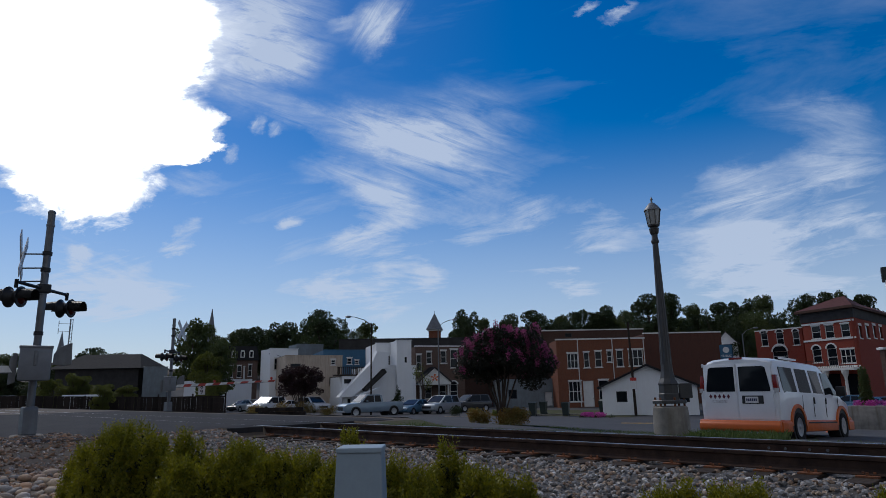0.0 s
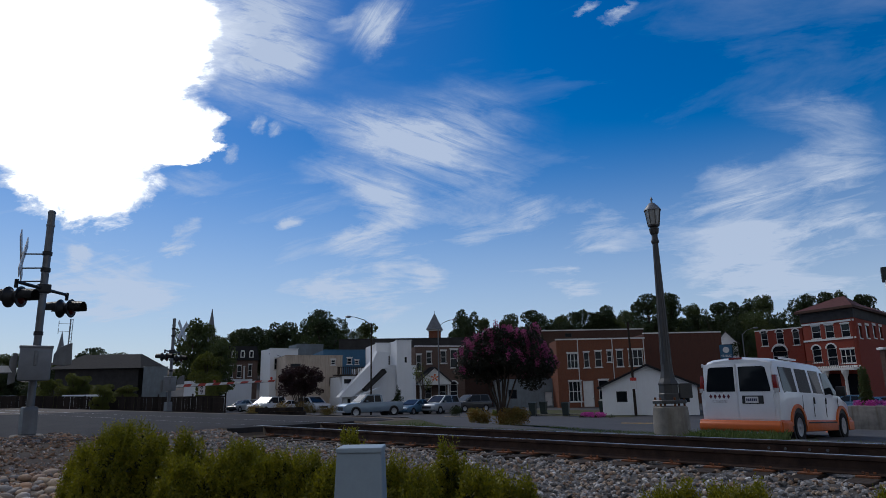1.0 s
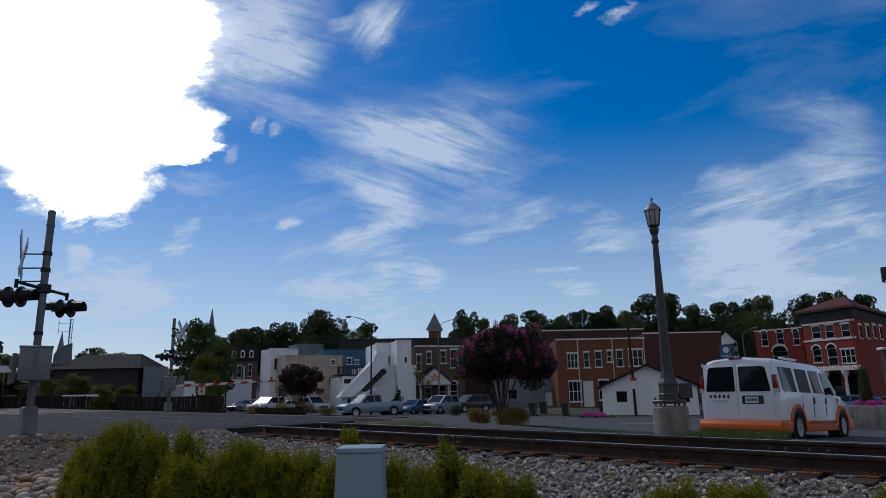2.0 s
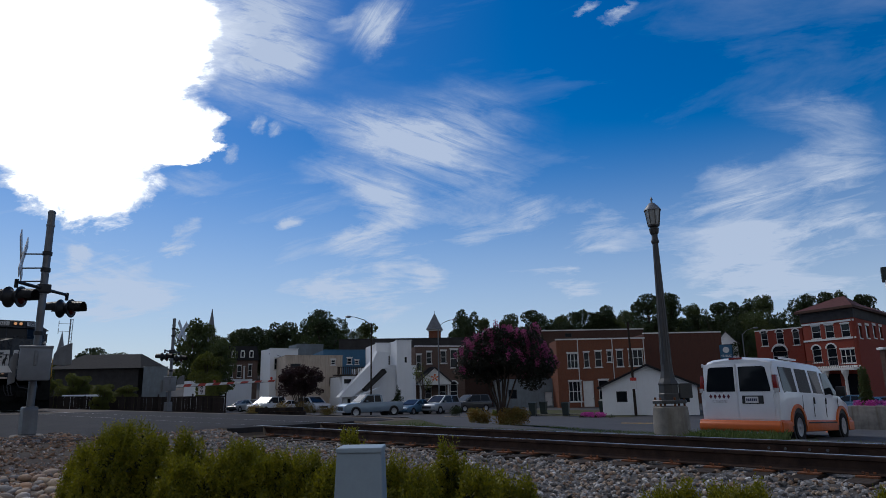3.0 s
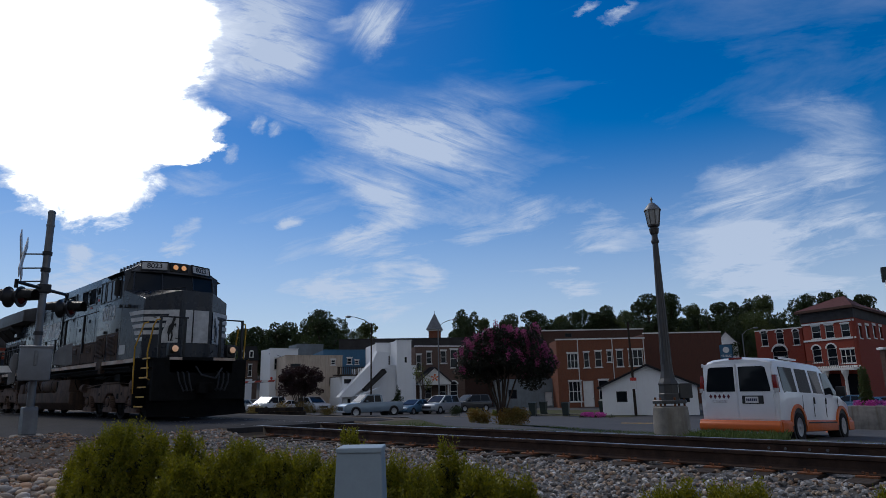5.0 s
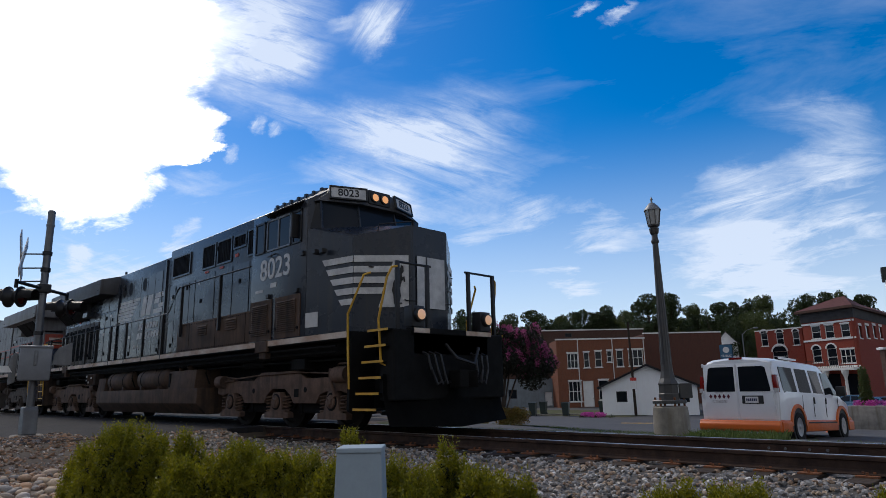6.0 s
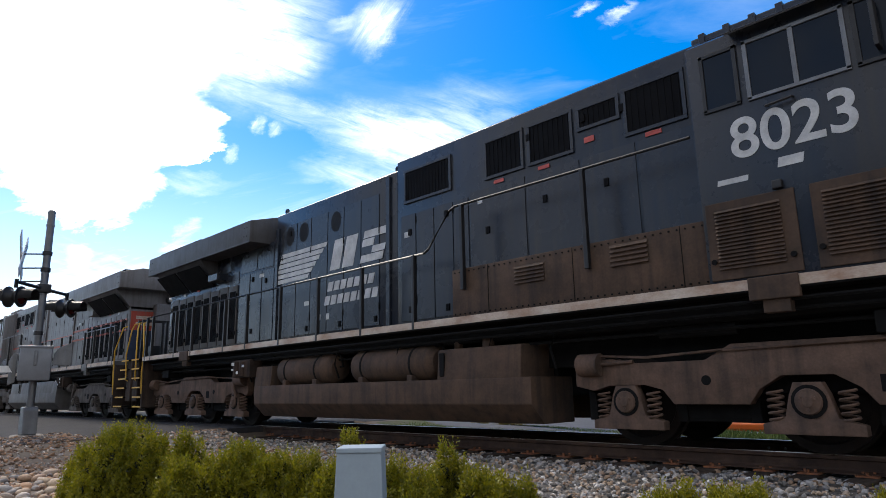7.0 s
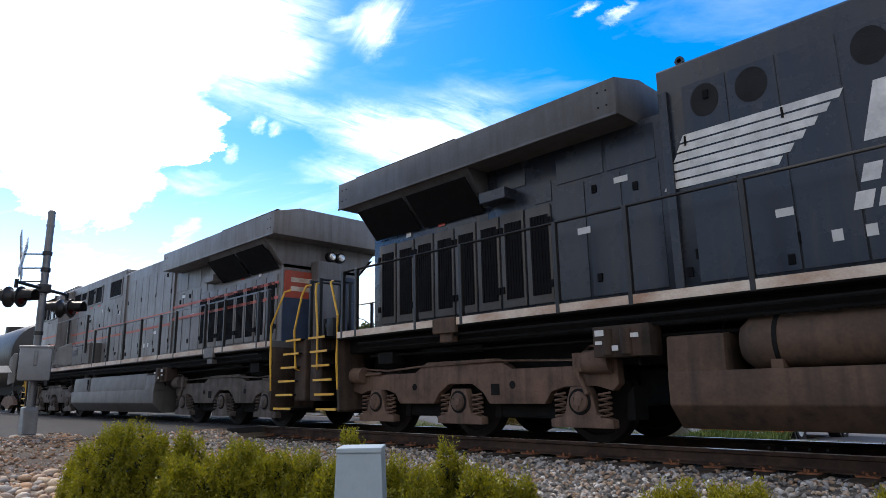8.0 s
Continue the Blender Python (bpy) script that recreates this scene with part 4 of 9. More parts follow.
def portico():
    p = thing("portico", pose(-61.70, 55.85, -1.72, rz=63.3) @ pose(-0.1, -2.4, 0), "white gabled porch with an orange leaf emblem", "porch")
    for x in (0.1, 3.7):
        for y in (0.1, ):
            part("column", Build().lathe([(0.17, 0), (0.14, 0.15), (0.12, 2.9), (0.17, 3.0)], 12, at=(x, y, 0)), WHITE_TRIM, p, "", True)
    part("entablature", Build().box(-0.2, 4.0, -0.1, 2.38, 3.0, 3.3, 0.01), WHITE_TRIM, p)
    part("gable", Build().prism([(-0.2, 3.3), (4.0, 3.3), (1.9, 5.0)], -0.05, 0.1, "y"), WHITE_TRIM, p, "white pediment")
    em = Build()
    for k in range(5):
        t = math.radians(90 + k * 72)
        em.prism([(1.9 + 0.1 * math.cos(t - 0.6), 3.85 + 0.1 * math.sin(t - 0.6)), (1.9 + 0.5 * math.cos(t - 0.25), 3.85 + 0.42 * math.sin(t - 0.25)), (1.9 + 0.55 * math.cos(t + 0.2), 3.85 + 0.46 * math.sin(t + 0.2)), (1.9 + 0.1 * math.cos(t + 0.6), 3.85 + 0.1 * math.sin(t + 0.6))], -0.09, -0.055, "y")
    part("emblem", em, ORANGE, p, "orange leaf emblem")
    for s in (0, 1):
        a = (-0.4, 3.2) if s == 0 else (4.2, 3.2)
        part("roof_slope", Build().plate([(a[0], -0.25, a[1]), (1.9, -0.25, 5.12), (1.9, 2.4, 5.12), (a[0], 2.4, a[1])], 0.1), ROOF_DARK, p)


ORANGE = mat("orange_paint", (0.64, 0.125, 0.008), 0.45, vary=0.15, scale=3, coat=0.3)
portico()


def outside_stair():
    s = thing("covered_stair", pose(-61.90, 44.74, -1.72, rz=71.8) @ pose(-0.9, -1.2, 0), "white covered stair climbing the building back", "stair")
    part("enclosure", Build().prism([(0.1, 1.75), (1.6, 1.75), (3.0, 2.75), (5.3, 4.9), (6.1, 4.9), (6.1, 6.9), (4.7, 6.9), (4.1, 5.7)], 0.0, 1.15, "y", 0.02), WALL_WHITE, s, "white slanted stair enclosure")
    part("soffit", Build().prism([(3.1, 2.7), (3.4, 2.35), (5.9, 4.5), (5.6, 4.88)], -0.02, 1.1, "y"), WALL_DARK, s)
    part("awning", Build().prism([(2.0, 1.75), (4.6, 2.7), (4.6, 2.75), (1.9, 1.85)], -0.9, 0.0, "y"), WALL_WHITE, s)


outside_stair()


def balcony_deck():
    d = thing("timber_balcony", pose(-61.90, 44.74, -1.72, rz=71.8) @ pose(-0.4, -0.15, 4.15), "brown timber balcony on the building back", "balcony")
    part("deck", Build().box(-0.3, 4.5, 0, 1.6, -0.02, 0.16, 0.01), TIE_WOOD, d)
    part("rail", Build().box(-0.3, 4.5, 0, 0.06, 0.95, 1.03), TIE_WOOD, d)
    for i in range(20):
        x = -0.25 + i * 0.235
        part("baluster", Build().box(x, x + 0.07, 0.01, 0.05, 0.18, 0.95), TIE_WOOD, d)
    for x in (-0.1, 2.1, 4.3):
        part("post", Build().box(x, x + 0.14, 0.16, 0.30, -0.02, 0.95), TIE_WOOD, d)


balcony_deck()


def steeples():
    t = thing("brick_tower", pose(-79.6, 76.6, 0, rz=40), "brick belfry tower with a pointed slate roof", "tower")
    part("shaft", Build().box(-0.95, 0.95, -0.95, 0.95, -1.72, 10.4, 0.03), BRICK_ORANGE, t)
    part("cornice", Build().box(-1.15, 1.15, -1.15, 1.15, 10.4, 10.6), WHITE_TRIM, t)
    part("roof", Build().hull([(-1.35, -1.35, 10.6), (1.35, -1.35, 10.6), (1.35, 1.35, 10.6), (-1.35, 1.35, 10.6)], [(-0.06, -0.06, 13.4), (0.06, -0.06, 13.4), (0.06, 0.06, 13.4), (-0.06, 0.06, 13.4)]), SLATE, t, "grey slate pyramid roof")
    part("dormer", Build().prism([(-0.45, 10.7), (0.45, 10.7), (0, 11.9)], -1.25, -0.4, "y"), SLATE, t)
    part("finial", Build().cyl((0, 0, 13.4), (0, 0, 13.9), 0.04, 0.01, 6), BLACK_PAINT, t)
    for x, y, zb, zt, r, n in ((-193, 89.7, -1, 26.5, 1.6, "dark slender church spire among trees"), (-249.5, 63.0, -1, 22.5, 1.5, "pale slender church spire far off")):
        s = thing("church_spire", pose(x, y, 0, rz=20), n, "church")
        part("tower", Build().box(-2.2, 2.2, -2.2, 2.2, zb, zb + (zt - zb) * 0.55, 0.05), BRICK_DARK, s)
        part("spire", Build().lathe([(r * 1.25, 0), (0.06, (zt - zb) * 0.45)], 8, at=(0, 0, zb + (zt - zb) * 0.55)), SLATE, s)
    a = thing("antenna_mast", pose(-202, 52.8, 0), "thin lattice radio mast with dipoles", "antenna")
    for dx, dy in ((-0.35, 0), (0.35, 0), (0, 0.6)):
        part("mast_leg", Build().cyl((dx, dy, 0), (dx, dy, 22.0), 0.09, seg=6), GALV, a)
    for z in range(1, 22):
        part("lattice", Build().tube([(-0.35, 0, z), (0.35, 0, z + 0.5), (0, 0.6, z + 1)], 0.05, 5), GALV, a)
    for z in (18.5, 20.6):
        part("dipole", Build().tube([(0, 0, z), (-1.0, -2.6, z)], 0.06, 5).cyl((-1.0, -2.6, z - 0.8), (-1.0, -2.6, z + 0.8), 0.08, seg=6), GALV, a)


SLATE = mat("slate", (0.20, 0.21, 0.23), 0.7, vary=0.3, scale=3, fine=10)
steeples()


def fence():
    f = thing("board_fence", pose(-54.8, 10.55, -0.45, rz=73.0), "dark weathered timber board fence beyond the crossing", "fence")
    n = 72
    board = mesh_of("board", Build().box(0.0, 0.205, 0, 0.03, -0.6, 1.55, 0.004), FENCE_WOOD)
    for i in range(n):
        part("board", board, None, f, m=pose(i * 0.212 - 0.3, 0, -0.25 - i * 0.006, 0, random.uniform(-0.6, 0.6), 0))
    for i in range(7):
        part("post", Build().box(i * 2.5, i * 2.5 + 0.12, 0.03, 0.15, -1.2, 1.2), FENCE_WOOD, f)
    for i in range(6):
        part("rail", Build().box(i * 2.5, i * 2.5 + 2.5, 0.03, 0.08, 0.9, 1.0), FENCE_WOOD, f)
    w = thing("retaining_wall", pose(-46.0, 25.2, -1.35, rz=48), "low dark stone retaining wall", "wall", kind="structure")
    for r in range(3):
        for i in range(8):
            part("block", Build().box(i * 0.45 + 0.2 * (r % 2), i * 0.45 + 0.43 + 0.2 * (r % 2), random.uniform(0, 0.03), 0.4, r * 0.32, r * 0.32 + 0.3, 0.03), FENCE_WOOD, w)
    tr = thing("white_trailer", pose(-68.5, 18.3, -0.9, rz=88), "plain white box trailer behind the fence", "trailer")
    part("box", Build().box(0, 3.4, 0, 2.2, 0.35, 1.75, 0.05), WALL_WHITE, tr)
    for x in (0.6, 2.6):
        part("wheel", Build().cyl((x, -0.02, 0.3), (x, 0.2, 0.3), 0.32, seg=14), BLACK_PAINT, tr)


FENCE_WOOD = mat("fence_wood", (0.0338, 0.0263, 0.0225), 0.9, vary=0.4, scale=4, stretch=(6, 6, 1), per_piece=0.35)
fence()


# ---- plants ----
OAK = leaf_mat("oak_leaves", (0.0223, 0.0384, 0.0099), (0.0465, 0.0651, 0.0161))
OAK_LIGHT = leaf_mat("maple_leaves", (0.0442, 0.068, 0.0136), (0.0816, 0.0952, 0.0204))
LIME_TREE = leaf_mat("lime_tree_leaves", (0.068, 0.088, 0.0112), (0.16, 0.16, 0.02))
SHRUB_GOLD = leaf_mat("golden_shrub_leaves", (0.26, 0.13, 0.02), (0.16, 0.15, 0.03))
SHRUB_LIME = leaf_mat("lime_shrub_leaves", (0.16, 0.17, 0.02), (0.10, 0.13, 0.02))
MYRTLE_LEAF = leaf_mat("myrtle_leaves", (0.0108, 0.0096, 0.006), (0.018, 0.021, 0.0084))
MYRTLE_BLOOM = leaf_mat("myrtle_blossom", (0.24, 0.028, 0.104), (0.4, 0.08, 0.216))
PLUM_LEAF = leaf_mat("plum_leaves", (0.0228, 0.0078, 0.0078), (0.039, 0.0143, 0.013))
ARBOR = leaf_mat("arborvitae_leaves", (0.115, 0.125, 0.0035), (0.29, 0.255, 0.008), 0.9, 0.45)
# near-black copy of the leaf greens: shade inside the bush, put into colour
ARBOR_SHADE = leaf_mat("arborvitae_shade_leaves", (0.0096, 0.015, 0.0018), (0.0192, 0.0252, 0.0024))
PINK = leaf_mat("pink_petals", (0.45, 0.03, 0.28), (0.6, 0.12, 0.42))
GRASS = leaf_mat("grass_blades", (0.06, 0.11, 0.02), (0.13, 0.16, 0.04), 0.8)


def tree_meshes(seed, material, leaves=8200, leaf=0.037, lumps=34):
    """A tree one unit tall and about one unit wide: a forked trunk and a crown in uneven lumps."""
    rng = np.random.default_rng(seed)
    b = Build()
    b.tube([(0, 0, -0.06), (0.01, 0.0, 0.2), (-0.01, 0.01, 0.45), (0.0, 0.0, 0.7)], 0.022, 7)
    blobs = []
    for k in range(lumps):
        a = rng.uniform(0, 6.28)
        h = rng.uniform(0.16, 0.93)
        r = rng.uniform(0.05, 0.40) * math.sin(math.pi * min(1, max(0.12, (h - 0.16) / 0.86))) ** 0.6
        c = (r * math.cos(a), r * math.sin(a), h)
        s = rng.uniform(0.09, 0.17)
        blobs.append((*c, s, s, s * rng.uniform(0.6, 0.9)))
        if k % 3 == 0:
            b.tube([(0, 0, 0.25 + 0.3 * h * 0.5), (c[0] * 0.5, c[1] * 0.5, h * 0.75), c], 0.009, 5)
    v, f = leaf_cloud(rng, blobs, leaves, leaf)
    return mesh_of("trunk", b, BARK, True), arrays_mesh("crown", v, f, material)


KINDS = [tree_meshes(s, OAK if s % 3 else OAK_LIGHT) for s in range(6)] + [tree_meshes(s, LIME_TREE) for s in (6, 7)]


def tree(x, y, z, height, radius, kind, turn, label="broad green tree with dense summer foliage", group="trees on the hillside"):
    t = thing("tree", pose(x, y, z, rz=turn) @ Matrix.Diagonal((radius * 2.2, radius * 2.2, height, 1)), label, "tree", group)
    part("trunk", KINDS[kind][0], None, t)
    part("crown", KINDS[kind][1], None, t)
    return t


TREES = [(-180.1, 36.3, 3.8, 6.2, 5.8), (-156.5, 45.7, 2.1, 8.6, 4.8), (-118.9, 40.0, -0.2, 7.7, 4.3), (-110.1, 48.9, 0.5, 12.1, 4.3), (-150.8, 80.7, 2.9, 13.7, 6.2), (-155.0, 91.0, 2.9, 15.7, 6.6),
         (-162.8, 83.1, 1.6, 14.6, 4.4), (-120.3, 82.4, 4.7, 13.2, 6.0), (-131.7, 85.5, 5.0, 12.8, 3.9), (-138.8, 107.5, 6.8, 11.2, 4.4), (-134.1, 112.2, 6.7, 6.6, 2.9), (-105.9, 111.7, 5.6, 13.0, 3.9)]
TREES_2 = [(-130.0, 145.6, 8.4, 12.2, 4.1), (-124.8, 151.0, 8.3, 13.8, 4.9), (-118.9, 156.9, 8.1, 15.0, 5.7), (-119.7, 170.8, 8.4, 13.7, 5.2), (-115.4, 175.1, 8.3, 15.8, 5.2), (-110.5, 180.1, 8.1, 17.1, 6.0),
           (-99.7, 176.5, 9.2, 12.7, 4.9), (-85.0, 162.1, 6.8, 17.8, 5.8), (-81.4, 165.9, 6.7, 17.8, 5.1), (-81.2, 180.7, 6.9, 15.4, 4.6), (-74.5, 187.4, 6.7, 16.6, 5.4)]
TREES_3 = [(-74.6, 202.0, 6.9, 17.9, 4.9), (-66.2, 195.8, 6.5, 17.9, 4.6), (-62.3, 214.4, 9.8, 16.3, 4.9), (-57.7, 219.2, 9.7, 17.1, 4.9), (-53.6, 223.3, 9.6, 17.1, 4.1), (-48.9, 228.1, 9.5, 16.6, 4.9), (-52.2, 137.0, 2.8, 9.5, 3.4), (-127.3, 60.7, 1.5, 10.0, 3.4)]


# crest of the wooded hill: bearing in degrees from west, and its rise over the run from the crossing
CREST = [(10.5, 0.045), (15.0, 0.0618), (17.8, 0.0456), (20.4, 0.0441), (21.9, 0.0456), (23.0, 0.0977), (25.4, 0.0901), (27.5, 0.0846), (30.2, 0.1), (33.5, 0.1156), (35.5, 0.1079), (36.7, 0.0931), (39.0, 0.0927), (39.9, 0.0701), (44.7, 0.0688), (45.7, 0.1101), (48.9, 0.1), (53.4, 0.1097), (58.3, 0.1156), (61.6, 0.1102), (63.9, 0.1296), (66.9, 0.1112), (69.5, 0.1145), (72.0, 0.1143), (73.1, 0.0972), (76.2, 0.1171), (79.3, 0.106)]


def woods():
    rng = random.Random(8)
    for i, (x, y, z, h, r) in enumerate(TREES + TREES_2 + TREES_3):
        g = ground_z(x, y)
        tree(x, y, min(z, g), h + max(0, z - g) + 0.4, r * 1.12, i % 6, rng.uniform(0, 360))
    # the wood that fills the slope between them
    for i in range(190):
        az = radians(rng.uniform(-6, 78))
        d = rng.uniform(160, 240)
        x, y = -d * math.cos(az), d * math.sin(az)
        if az < radians(28) and rng.random() < 0.7:
            continue
        h = rng.uniform(10, 15) * (0.5 if az < radians(25) else 1.0)
        h = min(h, 0.72 + d * (profile(math.degrees(az), CREST) - 0.011) * rng.uniform(0.86, 1.0) - ground_z(x, y))
        if h < 3.5:
            continue
        tree(x, y, ground_z(x, y), h, rng.uniform(3.5, 5.0), rng.randrange(6), rng.uniform(0, 360))
    # unseen tree line, added behind the camera: closes the south and darkens reflections
    for i in range(46):
        x, d = -70 + i * 3.4 + rng.uniform(-1, 1), rng.uniform(40, 52)
        tree(x, -d, ground_z(x, -d), rng.uniform(8, 12), rng.uniform(3.2, 4.5), rng.randrange(6), rng.uniform(0, 360), group="trees south of the road")
    # roadside bushes west of the crossing
    for x, y, z, h, r, k in ((-91.6, 22.2, -1.4, 4.3, 2.2, 6), (-93.0, 25.8, -1.5, 4.9, 2.4, 7), (-87.7, 27.6, -1.5, 3.6, 1.9, 6), (-90, 31.0, -1.5, 3.4, 1.8, 7), (-80, 37, -1.6, 7.2, 2.6, 7), (-82, 39.5, -1.6, 9.0, 2.6, 3), (-74, 35, -1.6, 4.4, 1.5, 6), (-52.5, 16.4, -1.2, 2.6, 0.9, 7)):
        tree(x, y, z, h, r, k, rng.uniform(0, 360), "bushy yellow-green roadside tree", "roadside trees")


woods()


def crape_myrtle(m, height, spread, leaf_material, bloom_material, label, seed, leaves=9000, leaf=0.11, lean_x=0.0, lean_y=0.0):
    rng = np.random.default_rng(seed)
    t = thing("crape_myrtle", m, label, "tree")
    trunk_top = height * 0.36
    blobs = []
    for k in range(11):
        a, lean = k * math.tau / 11 + rng.uniform(-0.2, 0.2), rng.uniform(0.12, 0.42)
        ex, ey = spread * lean * math.cos(a), spread * lean * math.sin(a)
        part("stem", Build().tube([(0.10 * math.cos(a), 0.10 * math.sin(a), -0.1), (ex * 0.3, ey * 0.3, trunk_top * 0.55), (ex * 0.75, ey * 0.75, trunk_top * 1.15), (ex * 1.25, ey * 1.25, height * 0.62)], 0.035 * height / 4.2, 7), BARK, t, smooth=True)
    for k in range(92):
        a, h = rng.uniform(0, 6.28), rng.uniform(0.45, 0.93)
        r = spread * rng.uniform(0.02, 1.0) ** 0.5 * 0.83 * math.sin(math.pi * min(0.94, max(0.2, (h - 0.12) / 0.98))) ** 0.7
        s = spread * rng.uniform(0.15, 0.25)
        blobs.append((r * math.cos(a) + lean_x, r * math.sin(a) + lean_y, h * height + (0.10 * height * (0.6 - r / spread) if h < 0.6 else 0), s, s, s * 0.75))
    v, f = leaf_cloud(rng, blobs, leaves, leaf, shell=0.3)
    part("crown", arrays_mesh("crown", v, f, leaf_material), None, t, "dense dark foliage")
    if bloom_material:
        tips = []
        for x, y, z, s, _, h in blobs:
            for _k in range(4):
                d = rng.normal(size=3)
                d[2] = abs(d[2]) * 0.9 - 0.1
                d /= np.linalg.norm(d)
                if z / height > 0.66 or (math.hypot(x - lean_x, y - lean_y) > spread * 0.6 and rng.random() < 0.7):
                    q = 0.10 * height / 3.6
                    tips.append((x + d[0] * s, y + d[1] * s, z + d[2] * h, q, q, q * 1.7))
        v, f = leaf_cloud(rng, tips, 44 * len(tips), 0.06 * height / 3.6, shell=0.2)
        part("blossom", arrays_mesh("blossom", v, f, bloom_material), None, t, "magenta blossom clusters")
    return t


crape_myrtle(pose(-16.16, 18.99, -0.70), 3.72, 2.12, MYRTLE_LEAF, MYRTLE_BLOOM, "crape myrtle tree covered in magenta blossom", 2, 17000, 0.105, 0.24, 0.20)
crape_myrtle(pose(-46.43, 29.39, -1.33), 4.25, 2.05, PLUM_LEAF, None, "small purple-leaved tree at the parking lot edge", 3, 9500, 0.15)


def shrub(x, y, z, rx, rz, material, label, seed, n=1800, leaf=0.07, name="shrub", category="shrub", group="shrubs by the parking lot"):
    rng = np.random.default_rng(seed)
    blobs = [(rng.uniform(-0.6, 0.6) * rx, rng.uniform(-0.6, 0.6) * rx, rz * rng.uniform(0.3, 0.75), rx * 0.42, rx * 0.42, rz * 0.32) for _ in range(14)]
    v, f = leaf_cloud(rng, blobs, n, leaf, shell=0.2)
    s = thing(name, pose(x, y, z), label, category, group)
    part("foliage", arrays_mesh("foliage", v, f, material), None, s)
    part("stems", Build().tube([(0, 0, -0.1), (0.02, 0, rz * 0.5)], 0.03, 6), BARK, s)
    return s


shrub(-17.0, 18.6, -0.72, 0.55, 0.70, SHRUB_GOLD, "small reddish-gold barberry bush", 1)
shrub(-15.4, 18.7, -0.72, 0.75, 0.80, SHRUB_GOLD, "rounded golden-green bush under the myrtle", 2, 2600)
for i, (x, y, r, h, mt) in enumerate(((-48.4, 26.6, 0.9, 0.95, SHRUB_GOLD), (-46.6, 27.8, 1.2, 1.25, SHRUB_GOLD), (-45.2, 29.0, 1.1, 1.2, SHRUB_GOLD), (-43.6, 30.2, 0.9, 0.9, SHRUB_GOLD), (-37.6, 40.6, 0.55, 0.7, SHRUB_LIME), (-36.2, 41.9, 0.5, 0.6, SHRUB_LIME), (-38.6, 39.4, 0.6, 1.0, OAK),
                                       (-15.9, 37.2, 0.5, 0.8, SHRUB_LIME), (-14.9, 37.6, 0.5, 0.9, SHRUB_LIME), (-60.6, 33, 0.9, 0.8, OAK))):
    shrub(x, y, ground_z(x, y), r, h, mt, "rounded golden shrub in a parking lot bed" if mt is SHRUB_GOLD else "small round green shrub", 40 + i)
# a dark conical evergreen by the white building
cone = thing("conical_evergreen", pose(-56.38, 48.25, -1.72), "dark conical evergreen shrub", "shrub")
rng_c = np.random.default_rng(9)
v_, f_ = leaf_cloud(rng_c, [(rng_c.uniform(-0.7, 0.7) * (1 - h), rng_c.uniform(-0.7, 0.7) * (1 - h), 0.3 + 2.6 * h, 0.55 * (1.1 - h), 0.55 * (1.1 - h), 0.4) for h in np.linspace(0, 0.95, 16)], 2500, 0.12, shell=0.2)
part("foliage", arrays_mesh("foliage", v_, f_, OAK), None, cone)
# a bare young tree, pale leaves
young = thing("young_tree", pose(-52.6, 48.6, -1.72), "slender young tree with sparse pale leaves", "tree")
part("trunk", Build().tube([(0, 0, 0), (0.03, 0, 2), (0, 0.02, 4.6)], 0.05, 6), BARK, young)
for k in range(9):
    a = k * 0.7
    part("limb", Build().tube([(0, 0, 1.0 + k * 0.25), (0.5 * math.cos(a), 0.5 * math.sin(a), 2.2 + k * 0.28), (0.9 * math.cos(a), 0.9 * math.sin(a), 3.2 + k * 0.22)], 0.025, 5), BARK, young)
v_, f_ = leaf_cloud(rng_c, [(0.8 * math.cos(k * 0.7), 0.8 * math.sin(k * 0.7), 2.9 + k * 0.22, 0.4, 0.4, 0.7) for k in range(9)], 500, 0.12, shell=0.1)
part("crown", arrays_mesh("crown", v_, f_, SHRUB_LIME), None, young)


def grass_tufts(name, x0, x1, y0, y1, n, height, label, seed):
    rng = np.random.default_rng(seed)
    px_, py_ = rng.uniform(x0, x1, n), rng.uniform(y0, y1, n)
    pz = np.array([ground_z(a, b) for a, b in zip(px_, py_)]) + 0.01
    h = height * rng.uniform(0.4, 1.2, n)
    a = rng.uniform(0, 6.28, n)
    w = 0.006 + height * 0.03
    bend = rng.uniform(0.1, 0.7, n) * h
    c, s = np.cos(a), np.sin(a)
    p0 = np.stack([px_ - s * w, py_ + c * w, pz], 1)
    p1 = np.stack([px_ + s * w, py_ - c * w, pz], 1)
    p2 = np.stack([px_ + c * bend * 0.4, py_ + s * bend * 0.4, pz + h * 0.65], 1)
    p3 = np.stack([px_ + c * bend, py_ + s * bend, pz + h], 1)
    v = np.stack([p0, p1, p2, p3], 1).reshape(-1, 3)
    i = np.arange(n)[:, None] * 4
    f = np.concatenate([i + [[0, 1, 2]], i + [[1, 3, 2]]])
    ob = new(name, arrays_mesh(name, v, f, GRASS))
    return tagged(ob, label, "grass", kind="stuff")


grass_tufts("verge_grass", -12.5, 3, 10.2, 11.8, 9000, 0.09, "short patchy grass beside the track", 1)
grass_tufts("tall_grass", -5.5, -4.0, 11.3, 12.3, 1500, 0.17, "tuft of taller green grass behind the rails", 2)
grass_tufts("island_grass", -21, -8, 17.6, 19.6, 5000, 0.08, "mown grass island round the myrtle", 3)
sheet("lawn", -44, -27, 46.5, 58, 1.0, GRASS_SOIL, 0.05, "thin green lawn by the brick building", "lawn")
sheet("myrtle_island", -22, -13.5, 17.4, 19.9, 0.4, GRASS_SOIL, 0.05, "grassy planting island with mulch", "lawn")


